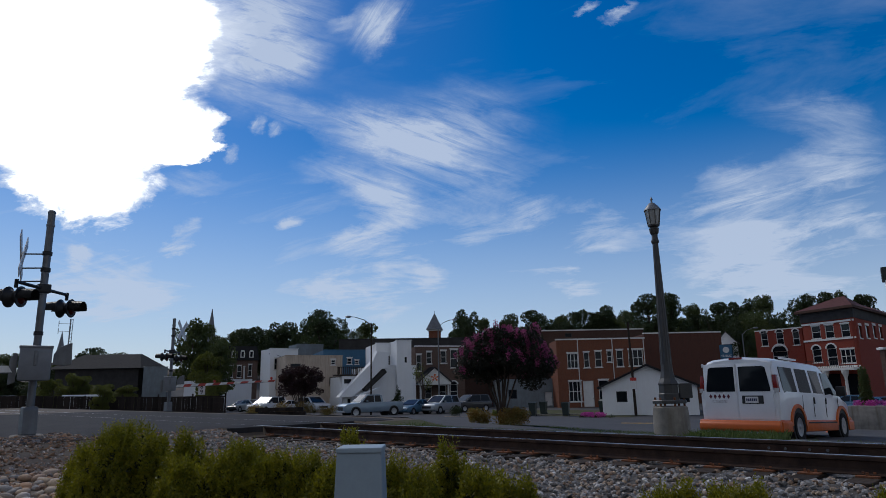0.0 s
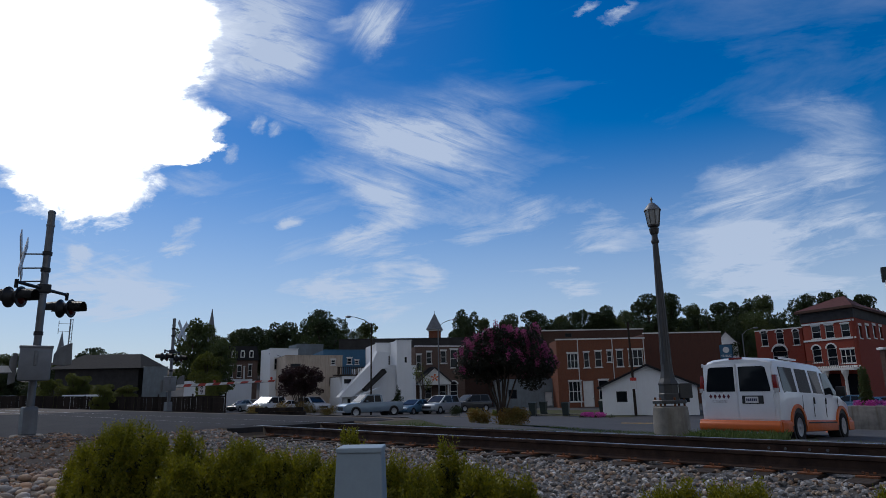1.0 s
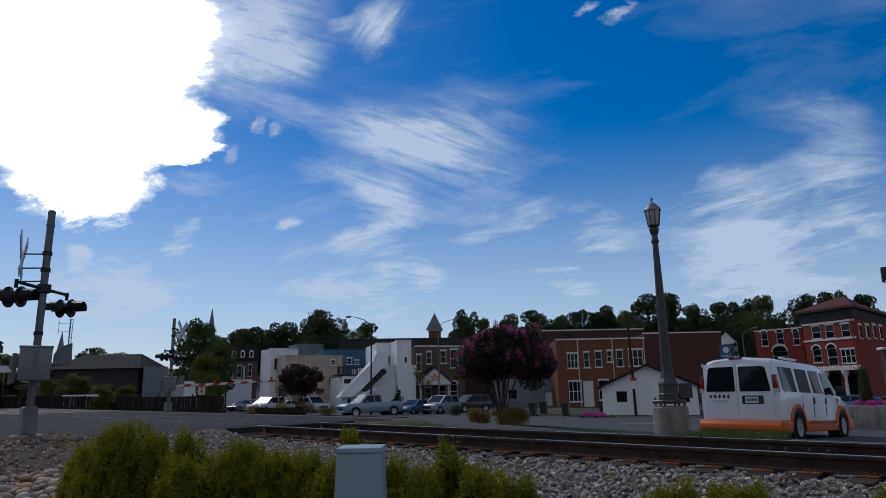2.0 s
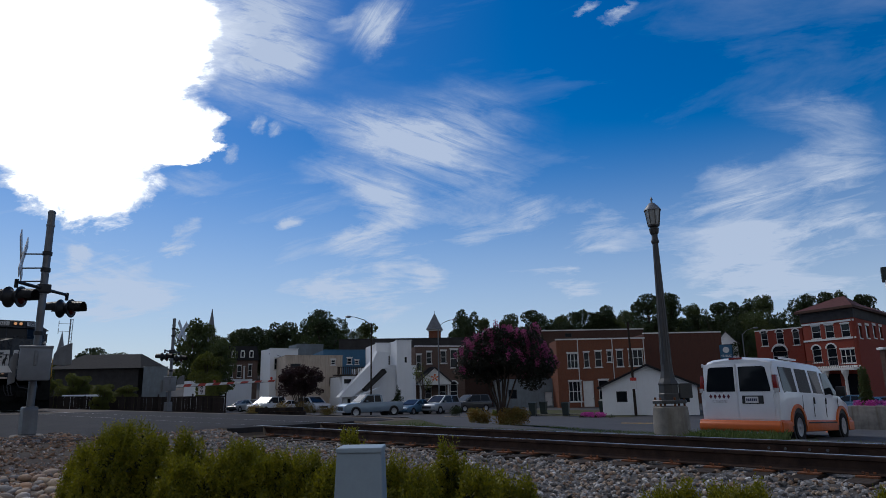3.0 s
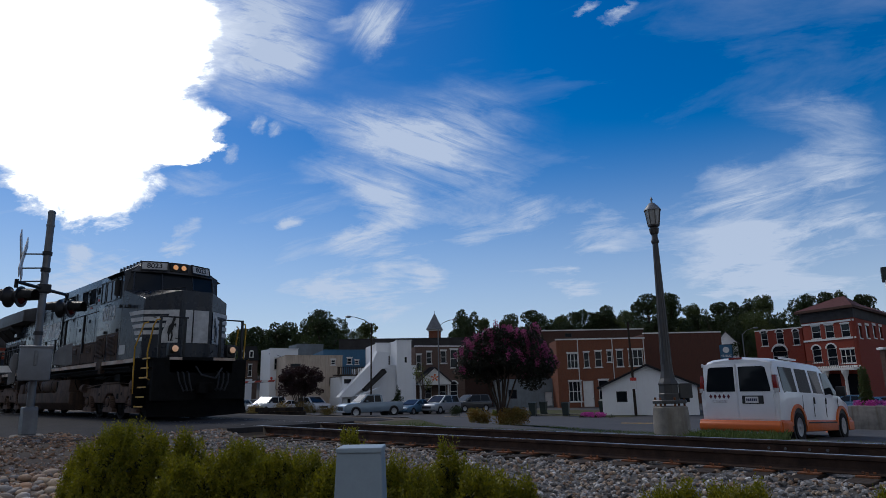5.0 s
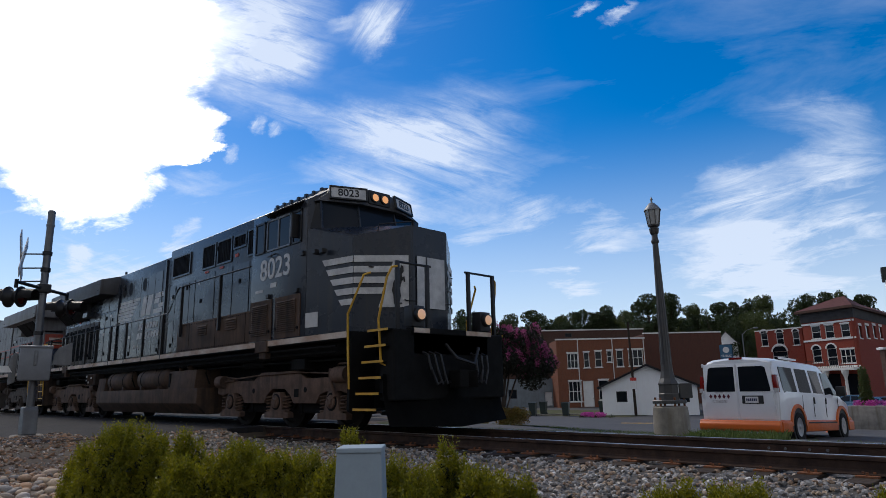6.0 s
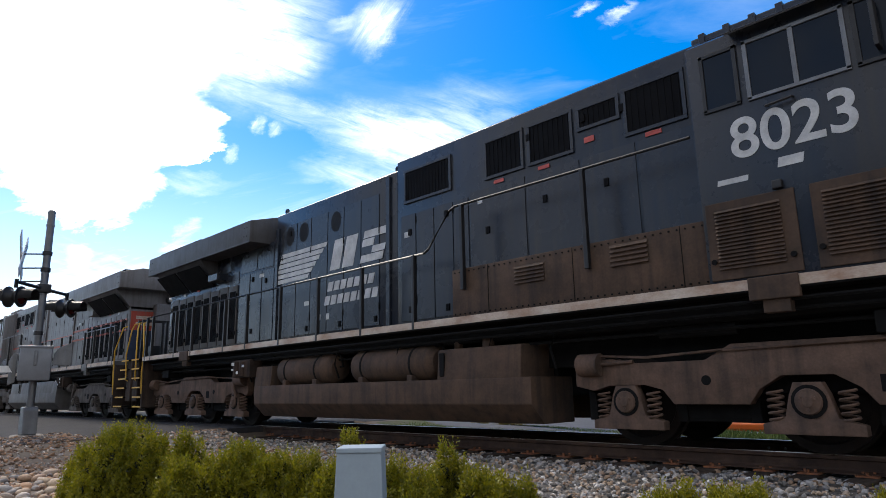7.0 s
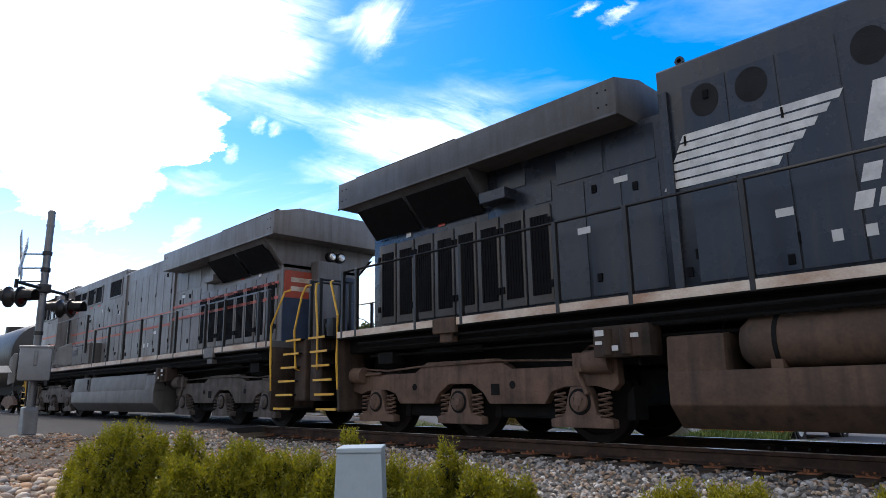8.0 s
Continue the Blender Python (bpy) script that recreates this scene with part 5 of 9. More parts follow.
def arborvitae(x, y, z, top, width, seed):
    """A dwarf arborvitae: upright lobes covered with small scaly sprays."""
    rng = np.random.default_rng(seed)
    bush = thing("arborvitae_bush", pose(x, y, z, rz=float(rng.uniform(0, 360))), "dense yellow-green dwarf arborvitae shrub", "shrub", "hedge of arborvitae shrubs")
    lobes = []
    n_l = 13
    for k in range(n_l):
        a = k * 2.4
        r = width * 0.5 * 0.72 * math.sqrt(k / n_l)
        h = top * (1.0 - 0.30 * (k / n_l) ** 1.5) * rng.uniform(0.86, 1.0)
        lobes.append((r * math.cos(a), r * math.sin(a), h, width * rng.uniform(0.15, 0.21)))
    # dark fill leaves, coloured as the shade between the lobes
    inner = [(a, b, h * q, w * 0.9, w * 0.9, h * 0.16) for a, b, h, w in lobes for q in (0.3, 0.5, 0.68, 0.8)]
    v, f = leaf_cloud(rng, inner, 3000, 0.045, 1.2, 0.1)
    part("shade_foliage", arrays_mesh("shade_foliage", v, f, ARBOR_SHADE), None, bush)
    m = int(4300 * width / 0.7)
    pick = rng.integers(n_l, size=m)
    L = np.array(lobes)[pick]
    u = rng.random(m) ** 0.52
    ang = rng.uniform(0, 6.28, m)
    hh = L[:, 2] * (0.18 + 0.80 * u)
    rad = L[:, 3] * np.sqrt(np.clip(1.05 - np.clip((u - 0.45) / 0.6, 0, 1) ** 1.7, 0.0, 1)) * rng.uniform(0.75, 1.1, m)
    base = np.stack([L[:, 0] + rad * np.cos(ang), L[:, 1] + rad * np.sin(ang), hh], 1)
    out = np.stack([np.cos(ang), np.sin(ang), np.zeros(m)], 1)
    d = out * (0.45 - 0.38 * u)[:, None] + np.array([0, 0, 1.15]) + rng.normal(scale=0.20, size=(m, 3))
    d /= np.linalg.norm(d, axis=1)[:, None]
    side = np.cross(d, rng.normal(size=(m, 3)))
    side /= np.linalg.norm(side, axis=1)[:, None]
    length = rng.uniform(0.045, 0.10, m)
    vs, fs = [], []
    K = 9
    for k in range(K):
        t = k / (K - 1)
        s_ = 1 if k % 2 else -1
        c = base + d * (length * t)[:, None]
        lv = d * 0.75 + side * (s_ * (1.0 - 0.55 * t)) + rng.normal(scale=0.25, size=(m, 3))
        lv /= np.linalg.norm(lv, axis=1)[:, None]
        nb = np.cross(lv, rng.normal(size=(m, 3)))
        nb /= np.linalg.norm(nb, axis=1)[:, None]
        ln_ = (0.025 * (1 - 0.45 * t) * rng.uniform(0.8, 1.3, m))[:, None]
        vs.append(np.stack([c, c + lv * ln_ * 0.55 + nb * ln_ * 0.24, c + lv * ln_, c + lv * ln_ * 0.55 - nb * ln_ * 0.24], 1).reshape(-1, 3))
    for k in range(K):
        i = (np.arange(m)[:, None] + k * m) * 4
        fs += [i + [[0, 1, 2]], i + [[0, 2, 3]]]
    part("sprays", arrays_mesh("sprays", np.concatenate(vs), np.concatenate(fs), ARBOR), None, bush)
    part("stem", Build().tube([(0, 0, -0.1), (0, 0.01, top * 0.3), (0.01, 0, top * 0.6)], 0.02, 6), BARK, bush)
    return bush


arborvitae(-4.95, 1.51, -0.58, 0.96, 0.47, 60)
arborvitae(-4.67, 1.60, -0.58, 1.11, 0.70, 61)
arborvitae(-4.43, 1.72, -0.58, 1.04, 0.49, 62)
arborvitae(-4.19, 1.81, -0.58, 1.05, 0.43, 63)
arborvitae(-3.67, 1.77, -0.58, 1.01, 0.54, 64)
arborvitae(-3.68, 1.62, -0.58, 0.98, 0.38, 65)
arborvitae(-3.63, 1.95, -0.58, 1.03, 0.55, 66)
arborvitae(-3.41, 2.03, -0.58, 1.01, 0.46, 67)
arborvitae(-3.21, 2.09, -0.58, 0.97, 0.38, 68)
arborvitae(-2.96, 2.07, -0.58, 0.95, 0.30, 69)
arborvitae(-3.27, 2.44, -0.58, 1.07, 0.32, 70)
arborvitae(-2.63, 2.24, -0.58, 0.99, 0.35, 71)
arborvitae(-2.48, 2.26, -0.58, 0.96, 0.31, 72)
arborvitae(-2.59, 2.57, -0.58, 1.00, 0.42, 73)
arborvitae(-2.36, 2.54, -0.58, 0.92, 0.32, 74)
arborvitae(-2.21, 2.54, -0.58, 0.89, 0.31, 75)
arborvitae(-2.06, 2.56, -0.58, 0.86, 0.24, 76)
arborvitae(-1.54, 2.94, -0.58, 0.85, 0.32, 77)
arborvitae(-1.47, 3.02, -0.58, 0.83, 0.26, 78)
arborvitae(-1.42, 3.36, -0.58, 0.85, 0.34, 79)
arborvitae(-1.33, 3.45, -0.58, 0.84, 0.25, 80)
arborvitae(-0.88, 3.92, -0.58, 0.79, 0.15, 81)


# ---- street furniture ----
def street_lantern():
    s = thing("street_lamp", pose(-6.14, 12.26, -0.362) @ Matrix.Diagonal((1, 1, 1.05, 1)), "dark ornamental lamp post on a concrete footing", "street lamp")
    part("footing", Build().lathe([(0.37, -0.1), (0.355, 0.0), (0.335, 0.5), (0.325, 0.62), (0.30, 0.64)], 32), CONCRETE, s, "stained round concrete footing", True)
    cl = Build().lathe([(0.33, 0.69), (0.335, 0.70), (0.335, 0.74), (0.32, 0.755)], 8)
    part("base_plate", cl, LAMP_PAINT, s)
    for k in range(6):
        t = k * math.tau / 6 + 0.3
        part("anchor_bolt", Build().cyl((0.27 * math.cos(t), 0.27 * math.sin(t), 0.6), (0.27 * math.cos(t), 0.27 * math.sin(t), 0.8), 0.022, seg=8), RUST, s)
    part("pole_base", Build().lathe([(0.205, 0.755), (0.205, 0.86), (0.19, 0.88), (0.19, 1.02), (0.2, 1.04), (0.19, 1.07), (0.145, 1.15), (0.12, 1.28), (0.112, 1.42)], 8), LAMP_PAINT, s, "octagonal cast lamp base")
    prof = []
    for k in range(24):
        prof.append((1.0 if k % 2 else 0.9))
    fl = Build()
    rings = []
    for z, r in ((1.40, 0.112), (2.2, 0.095), (3.0, 0.075), (3.75, 0.058)):
        rings.append([fl.bm.verts.new((r * q * math.cos(i * math.tau / 24), r * q * math.sin(i * math.tau / 24), z)) for i, q in enumerate(prof)])
    for a, b in zip(rings, rings[1:]):
        for i in range(24):
            fl.bm.faces.new((a[i], a[(i + 1) % 24], b[(i + 1) % 24], b[i]))
    part("pole", fl, LAMP_PAINT, s, "fluted tapering pole")
    part("neck", Build().lathe([(0.058, 3.74), (0.075, 3.76), (0.08, 3.80), (0.065, 3.83), (0.06, 3.92), (0.085, 3.95), (0.10, 4.05), (0.06, 4.07), (0.115, 4.09), (0.12, 4.12)], 16), LAMP_PAINT, s, "", True)
    lan = part("lantern", Build().lathe([(0.115, 4.12), (0.16, 4.40), (0.155, 4.41)], 8), LANTERN_GLASS, s, "frosted lantern glass")
    cg = Build()
    for k in range(8):
        t = k * math.tau / 8
        cg.tube([(0.118 * math.cos(t), 0.118 * math.sin(t), 4.11), (0.163 * math.cos(t), 0.163 * math.sin(t), 4.42)], 0.010, 5)
    part("cage", cg, LAMP_PAINT, lan)
    part("cap", Build().lathe([(0.175, 4.41), (0.17, 4.43), (0.12, 4.50), (0.06, 4.56), (0.02, 4.58), (0.02, 4.63), (0.03, 4.64), (0.005, 4.70)], 16), GALV_BOX, s, "pale metal lantern cap", True)
    part("outlet_box", Build().box(0.19, 0.42, -0.12, 0.02, 0.78, 1.05, 0.01), LAMP_PAINT, s, "dark outlet box", m=pose(0, 0, 0, rz=35))
    return s


LANTERN_GLASS = mat("lantern_glass", (0.35, 0.36, 0.36), 0.3, vary=0.1, bump=0)
street_lantern()


def signal_light(parent, at, face, hood=True):
    """A crossing flasher: round black background, a hood, a red lens."""
    m = Matrix.Translation(at) @ Matrix.Rotation(math.atan2(face[1], face[0]), 4, "Z") @ Matrix.Rotation(radians(90), 4, "Y")
    L = part("flasher", Build().lathe([(0.04, -0.15), (0.11, -0.13), (0.15, -0.05), (0.205, -0.02), (0.205, 0.0), (0.16, 0.005)], 24, m=m), BLACK_PAINT, parent, "black round flasher housing", True)
    part("lens", Build().lathe([(0.15, 0.0), (0.12, 0.03), (0.02, 0.045)], 20, m=m), LENS, L, "unlit dark red lens", True)
    hd = Build()
    n = 12
    a = [math.radians(-20 + 220 * i / n) for i in range(n + 1)]
    back = [m @ Vector((-0.165 * math.sin(t), 0.165 * math.cos(t), 0.0)) for t in a]
    frnt = [m @ Vector((-0.15 * math.sin(t), 0.15 * math.cos(t), 0.26)) for t in a]
    vb, vf = [hd.bm.verts.new(p) for p in back], [hd.bm.verts.new(p) for p in frnt]
    for i in range(n):
        hd.bm.faces.new((vb[i], vb[i + 1], vf[i + 1], vf[i]))
    bmesh.ops.solidify(hd.bm, geom=list(hd.bm.faces), thickness=0.006)
    part("hood", hd, BLACK_PAINT, L, "", True)


def gate_arm(parent, p0, p1, label):
    p0, p1 = Vector(p0), Vector(p1)
    n = 14
    arm = part("gate_arm", Build().cyl(p0 + Vector((0, 0, -0.07)), p1 + Vector((0, 0, -0.05)), 0.012, seg=6), GALV, parent, label)
    d = (p1 - p0)
    side = Vector((-d.y, d.x, 0)).normalized() * 0.02
    for k in range(n):
        a, b = p0 + d * (k / n), p0 + d * ((k + 1) / n)
        h = 0.13 - 0.05 * k / n
        sl = d.normalized() * 0.08
        q = [a - Vector((0, 0, h / 2)), b - Vector((0, 0, h / 2)), b + sl + Vector((0, 0, h / 2)), a + sl + Vector((0, 0, h / 2))]
        part("stripe", Build().hull([p - side for p in q], [p + side for p in q]), RED_REFLECT if k % 2 else WHITE_PAINT, arm)
    for k in (0.38, 0.97):
        c = p0 + d * k + Vector((0, 0, 0.13))
        part("arm_light", Build().cyl(c - side * 3, c + side * 3, 0.06, seg=12).box(c.x - 0.02, c.x + 0.02, c.y - 0.02, c.y + 0.02, c.z - 0.12, c.z), RED_PAINT, arm, "small red gate light")


RED_REFLECT = mat("red_reflective", (0.42, 0.06, 0.04), 0.5, vary=0.2, scale=8)


def crossing_signal(m, label, face, arm_to, height, near, sign_face):
    s = thing("crossing_signal", m, label, "crossing signal", "level crossing signals")
    part("foundation", Build().lathe([(0.45, -0.15), (0.42, 0.06), (0.34, 0.08)], 4, m=Matrix.Rotation(0.6, 4, "Z")), CONCRETE, s, "concrete foundation")
    part("pole_base", Build().prism([(-0.16, 0.08), (0.16, 0.08), (0.12, 0.55), (0.085, 0.62), (-0.085, 0.62), (-0.12, 0.55)], -0.13, 0.13, "y", 0.02), GALV, s, "cast junction base")
    part("pole", Build().cyl((0, 0, 0.1), (0, 0, height), 0.072, seg=20).cyl((0, 0, height), (0, 0, height + 0.02), 0.08, seg=20), GALV, s, "galvanised steel mast", True)
    fx, fy = face
    ax, ay = -fy, fx
    zc = 3.02
    part("crossarm", Build().tube([(-ax * 0.9, -ay * 0.9, zc), (ax * 0.9, ay * 0.9, zc)], 0.035, 8).box(-0.12, 0.12, -0.12, 0.12, zc - 0.09, zc + 0.09, 0.02), BLACK_PAINT, s, "black crossarm", True)
    for e in (-1, 1):
        for sgn in (-1, 1):
            at = (ax * 0.92 * e + fx * 0.13 * sgn, ay * 0.92 * e + fy * 0.13 * sgn, zc - 0.30)
            signal_light(s, at, (fx * sgn, fy * sgn))
            part("light_bracket", Build().cyl((ax * 0.92 * e, ay * 0.92 * e, zc - 0.12), (ax * 0.92 * e, ay * 0.92 * e, zc + 0.05), 0.035, seg=8), BLACK_PAINT, s)
    # crossbuck seen from its edge, on brackets
    zb = height - (0.98 if near else 0.55)
    bfx, bfy = sign_face
    for sgn in (-1, 1):
        o = Vector((bfx, bfy, 0)) * 0.44
        for turn in (-1, 1):
            b = Build().box(-0.61, 0.61, -0.008, 0.008, -0.115, 0.115)
            mm = Matrix.Translation(o * sgn + Vector((0, 0, zb))) @ Matrix.Rotation(math.atan2(bfx, -bfy), 4, "Z") @ Matrix.Rotation(radians(42 * turn), 4, "Y")
            if sgn == (-1 if near else 1):
                part("crossbuck_blade", b, WHITE_PAINT, s, "white crossbuck blade", m=mm @ Matrix.Translation((0, 0.02 * turn, 0)))
            else:
                b.bm.free()
    sg = -1 if near else 1
    for dz in (0.08, -0.22, -0.5):
        part("sign_bracket", Build().tube([(0, 0, zb + dz), (bfx * 0.43 * sg, bfy * 0.43 * sg, zb + dz - 0.03)], 0.016, 6), GALV, s)
    part("pole_clamp", Build().cyl((0, 0, zb - 0.3), (0, 0, zb - 0.22), 0.095, seg=14).cyl((0, 0, zb + 0.05), (0, 0, zb + 0.13), 0.095, seg=14).cyl((0, 0, 2.05), (0, 0, 2.13), 0.09, seg=14), BLACK_PAINT, s)
    part("finial_bell", Build().cyl((0, 0, height - 0.30), (0, 0, height - 0.26), 0.085, seg=16).cyl((0, 0, height + 0.02), (0, 0, height + 0.05), 0.06, seg=16), GALV, s)
    # gate mechanism
    view = Vector((-m.translation.x, -m.translation.y, 0)).normalized()
    bx = part("mechanism_box", Build().box(-0.28, 0.28, -0.20, 0.20, 1.13, 1.80, 0.045), GALV_BOX, s, "grey aluminium gate mechanism box", True, Matrix.Translation(view * 0.27) @ Matrix.Rotation(math.atan2(view.x, -view.y), 4, "Z"))
    part("latch", Build().box(-0.03, 0.03, -0.24, -0.20, 1.42, 1.72, 0.01).cyl((0, -0.25, 1.52), (0, -0.2, 1.52), 0.03, seg=10), GALV, bx)
    part("box_lid", Build().box(-0.295, 0.295, -0.215, 0.215, 1.76, 1.815, 0.02), GALV_BOX, bx)
    part("counterweight", Build().prism([(-0.43, 1.55), (-0.36, 1.68), (-0.30, 1.66), (-0.31, 1.1), (-0.43, 1.05)], 0.0, 0.12, "y", 0.01), GALV, bx)
    part("counterweight", Build().prism([(0.30, 1.45), (0.31, 1.66), (0.40, 1.80), (0.62, 1.90), (0.64, 1.45), (0.5, 1.42)], 0.0, 0.12, "y", 0.01), GALV, bx, "gate counterweight bracket")
    part("conduit", Build().tube([(-0.14, 0.0, 0.3), (-0.15, 0.02, 1.2)], 0.045, 8), GALV, s)
    part("meter_box", Build().box(-0.34, -0.16, -0.1, 0.1, 0.10, 0.62, 0.03), GALV, s)
    gate_arm(s, (view.x * 0.3 + arm_to[0] * 0.05, view.y * 0.3 + arm_to[1] * 0.05, 1.36), (arm_to[0], arm_to[1], arm_to[2]), "red and white striped gate arm, lowered")
    return s


near_signal = crossing_signal(pose(-15.35, 3.44, -0.09), "grey steel crossing signal mast with black flashers", (0.677, 0.736), (-2.2, -7.0, 1.30), 4.66, True, (0.30, 0.954))
far_signal = crossing_signal(pose(-32.09, 12.99, -0.25), "grey crossing signal mast with lowered striped gate", (0.677, 0.736), (2.03, 4.47, 1.56), 4.60, False, (0.72, 0.69))
plate_ = part("number_plate", Build().box(-0.02, 0.02, -0.16, 0.16, 0.98, 1.48, 0.005), WHITE_PAINT, far_signal, "small white plate hung on the gate", m=pose(0.62, 1.32, -0.05, rz=-25))
for k, ch in enumerate("89"):
    text_part(ch, 0.28, BLACK_PAINT, plate_, Matrix.Translation((0.022, 0, 1.36 - 0.25 * k)) @ Matrix.Rotation(radians(90), 4, "Z") @ Matrix.Rotation(radians(90), 4, "X"))


def cobra_lamp(x, y, z, h, arm, label, hang=1.5):
    s = thing("street_light", pose(x, y, z), label, "street light")
    part("pole", Build().cyl((0, 0, -0.1), (0, 0, h), 0.09, 0.055, 12), TIE_WOOD if hang > 2 else GALV, s)
    ax, ay = arm
    part("arm", Build().tube([(0, 0, h - 0.15), (ax * 0.35, ay * 0.35, h + 0.35), (ax * 0.8, ay * 0.8, h + 0.62), (ax, ay, h + 0.66)], 0.035, 7), GALV, s)
    part("lamp_head", Build().ball((ax * 1.12, ay * 1.12, h + 0.66), 0.3, 12, (1, 1, 0.35)), GALV_BOX, s, "grey lamp head", True)


cobra_lamp(-47.2, 37.3, -1.72, 8.5, (-1.3, -1.4), "tall brown street light pole with a curved arm", 2.5)
cobra_lamp(-72.2, 43.2, -1.72, 6.5, (-0.9, -1.1), "grey street light with curved arms")
cobra_lamp(-29.4, 78.1, -1.72, 8.1, (1.0, 1.2), "grey street light behind the van")
cobra_lamp(-50.6, 49.2, -1.72, 9.2, (1.0, 1.3), "slender grey street light by the brown brick house")
# a timber post with a small sign
post_ = thing("utility_post", pose(-27.3, 48.6, -1.76), "weathered timber post with a small red and white sign", "post")
part("pole", Build().cyl((0, 0, -0.2), (-0.1, 0, 7.6), 0.12, 0.08, 10), TIE_WOOD, post_)
part("sign", Build().box(-0.25, 0.25, -0.14, -0.12, 2.2, 3.1, 0.005), WHITE_PAINT, post_, "white sign", m=pose(0, 0, 0, rz=25))
part("sign_band", Build().box(-0.25, 0.25, -0.150, -0.142, 2.85, 3.1), RED_PAINT, post_, "red sign band", m=pose(0, 0, 0, rz=25))
bs = thing("blue_sign", pose(-24.7, 61.3, -1.72, rz=22), "blue roadside sign on a post", "sign")
part("panel", Build().box(-0.55, 0.55, -0.03, 0.03, 4.7, 6.0, 0.1), WALL_BLUE, bs, "blue sign panel")
text_part("PUBLIC", 0.27, WHITE_TRIM, bs, Matrix.Translation((0, -0.034, 4.95)) @ Matrix.Rotation(radians(90), 4, "X"), "lettering")
part("emblem", Build().cyl((0, -0.045, 5.5), (0, -0.032, 5.5), 0.28, seg=20), WHITE_TRIM, bs, "white round emblem")
part("post", Build().cyl((0, 0.05, -0.1), (0, 0.05, 4.7), 0.06, seg=10), BLACK_PAINT, bs)


def bin_(x, y, h, label):
    b = thing("wheeled_bin", pose(x, y, ground_z(x, y), rz=20), label, "bin", "wheeled bins")
    part("tub", Build().hull([(-0.22, -0.25, 0.08), (0.22, -0.25, 0.08), (0.22, 0.2, 0.08), (-0.22, 0.2, 0.08)], [(-0.3, -0.33, h), (0.3, -0.33, h), (0.3, 0.3, h), (-0.3, 0.3, h)]), BIN_GREEN, b)
    part("lid", Build().box(-0.32, 0.32, -0.36, 0.33, h, h + 0.07, 0.02), BIN_GREEN, b)
    for sx in (-0.24, 0.24):
        part("wheel", Build().cyl((sx - 0.03, 0.22, 0.1), (sx + 0.03, 0.22, 0.1), 0.1, seg=12), BLACK_PAINT, b)


BIN_GREEN = mat("bin_plastic", (0.018, 0.03, 0.026), 0.5, vary=0.2)
for x, y in ((-35.2, 45.4), (-32.6, 46.5), (-31.2, 50.0), (-36.4, 48.5)):
    bin_(x, y, 1.1, "dark green wheeled refuse bin")


def flower_bed(x, y, n, rx, label, seed):
    rng = np.random.default_rng(seed)
    b = thing("flower_bed", pose(x, y, ground_z(x, y)), label, "flowers")
    v, f = leaf_cloud(rng, [(rng.uniform(-rx, rx), rng.uniform(-0.6, 0.6), 0.25, 0.3, 0.3, 0.2) for _ in range(12)], n, 0.11, shell=0.2)
    part("petals", arrays_mesh("petals", v, f, PINK), None, b, "pink petals")
    v, f = leaf_cloud(rng, [(rng.uniform(-rx, rx), rng.uniform(-0.6, 0.6), 0.12, 0.3, 0.3, 0.15) for _ in range(12)], n // 2, 0.1, shell=0.2)
    part("leaves", arrays_mesh("leaves", v, f, OAK), None, b)


flower_bed(-29.0, 45.2, 900, 1.3, "bed of pink flowers by the kerb", 1)
# kerb before the lawn
kerb = thing("kerb", pose(-36.5, 46.0, -1.72, rz=29), "low concrete kerb along the lot", "kerb", kind="structure")
for i in range(14):
    part("kerb_stone", Build().box(i * 1.5 - 2, i * 1.5 - 0.515, -0.08, 0.08, -0.1, 0.16, 0.02), CONCRETE, kerb)
mark = thing("painted_marks", pose(0, 0, 0), "yellow and white painted lot markings", "road marking", kind="structure")


def paint_patch(pts, material):
    q = [(x, y, ground_z(x, y) + 0.034) for x, y in pts]
    part("stripe", Build().plate(q, 0.004), material, mark)


paint_patch([(-19.5, 33.0), (-16.8, 34.6), (-16.6, 34.3), (-19.3, 32.7)], YELLOW)
paint_patch([(-18.8, 31.8), (-16.2, 33.3), (-16.0, 33.0), (-18.6, 31.5)], YELLOW)
paint_patch([(-3.4, 19.0), (2.5, 22.0), (2.5, 21.88), (-3.4, 18.88)], WHITE_PAINT)
paint_patch([(-38.0, 37.5), (-34.5, 39.6), (-34.3, 39.3), (-37.8, 37.2)], YELLOW)


# planter with flowers, topiary and cone beyond the van
pl = thing("stone_planter", pose(-7.75, 30.53, -1.12, rz=-8), "rough stone planter overflowing with pink flowers", "planter")
part("wall", Build().box(0, 3.6, 0, 1.4, -0.1, 0.86, 0.04), CONCRETE, pl, "rough stone wall", True)
rng_p = np.random.default_rng(5)
v_, f_ = leaf_cloud(rng_p, [(rng_p.uniform(0.1, 3.5), rng_p.uniform(0.0, 1.2), 0.95, 0.22, 0.22, 0.14) for _ in range(26)], 2600, 0.07, shell=0.2)
part("blossom", arrays_mesh("blossom", v_, f_, PINK), None, pl, "pink petunias")
tp = thing("topiary", pose(-7.2, 31.5, -0.35), "tall narrow clipped evergreen", "shrub")
v_, f_ = leaf_cloud(rng_p, [(0, 0, 0.2 + 0.13 * k, 0.30 - 0.012 * k, 0.30 - 0.012 * k, 0.2) for k in range(11)], 3000, 0.07, shell=0.2)
part("foliage", arrays_mesh("foliage", v_, f_, OAK_LIGHT), None, tp)
tc = thing("traffic_cone", pose(-6.9, 25.5, -0.98), "orange traffic barrel with white bands", "traffic cone")
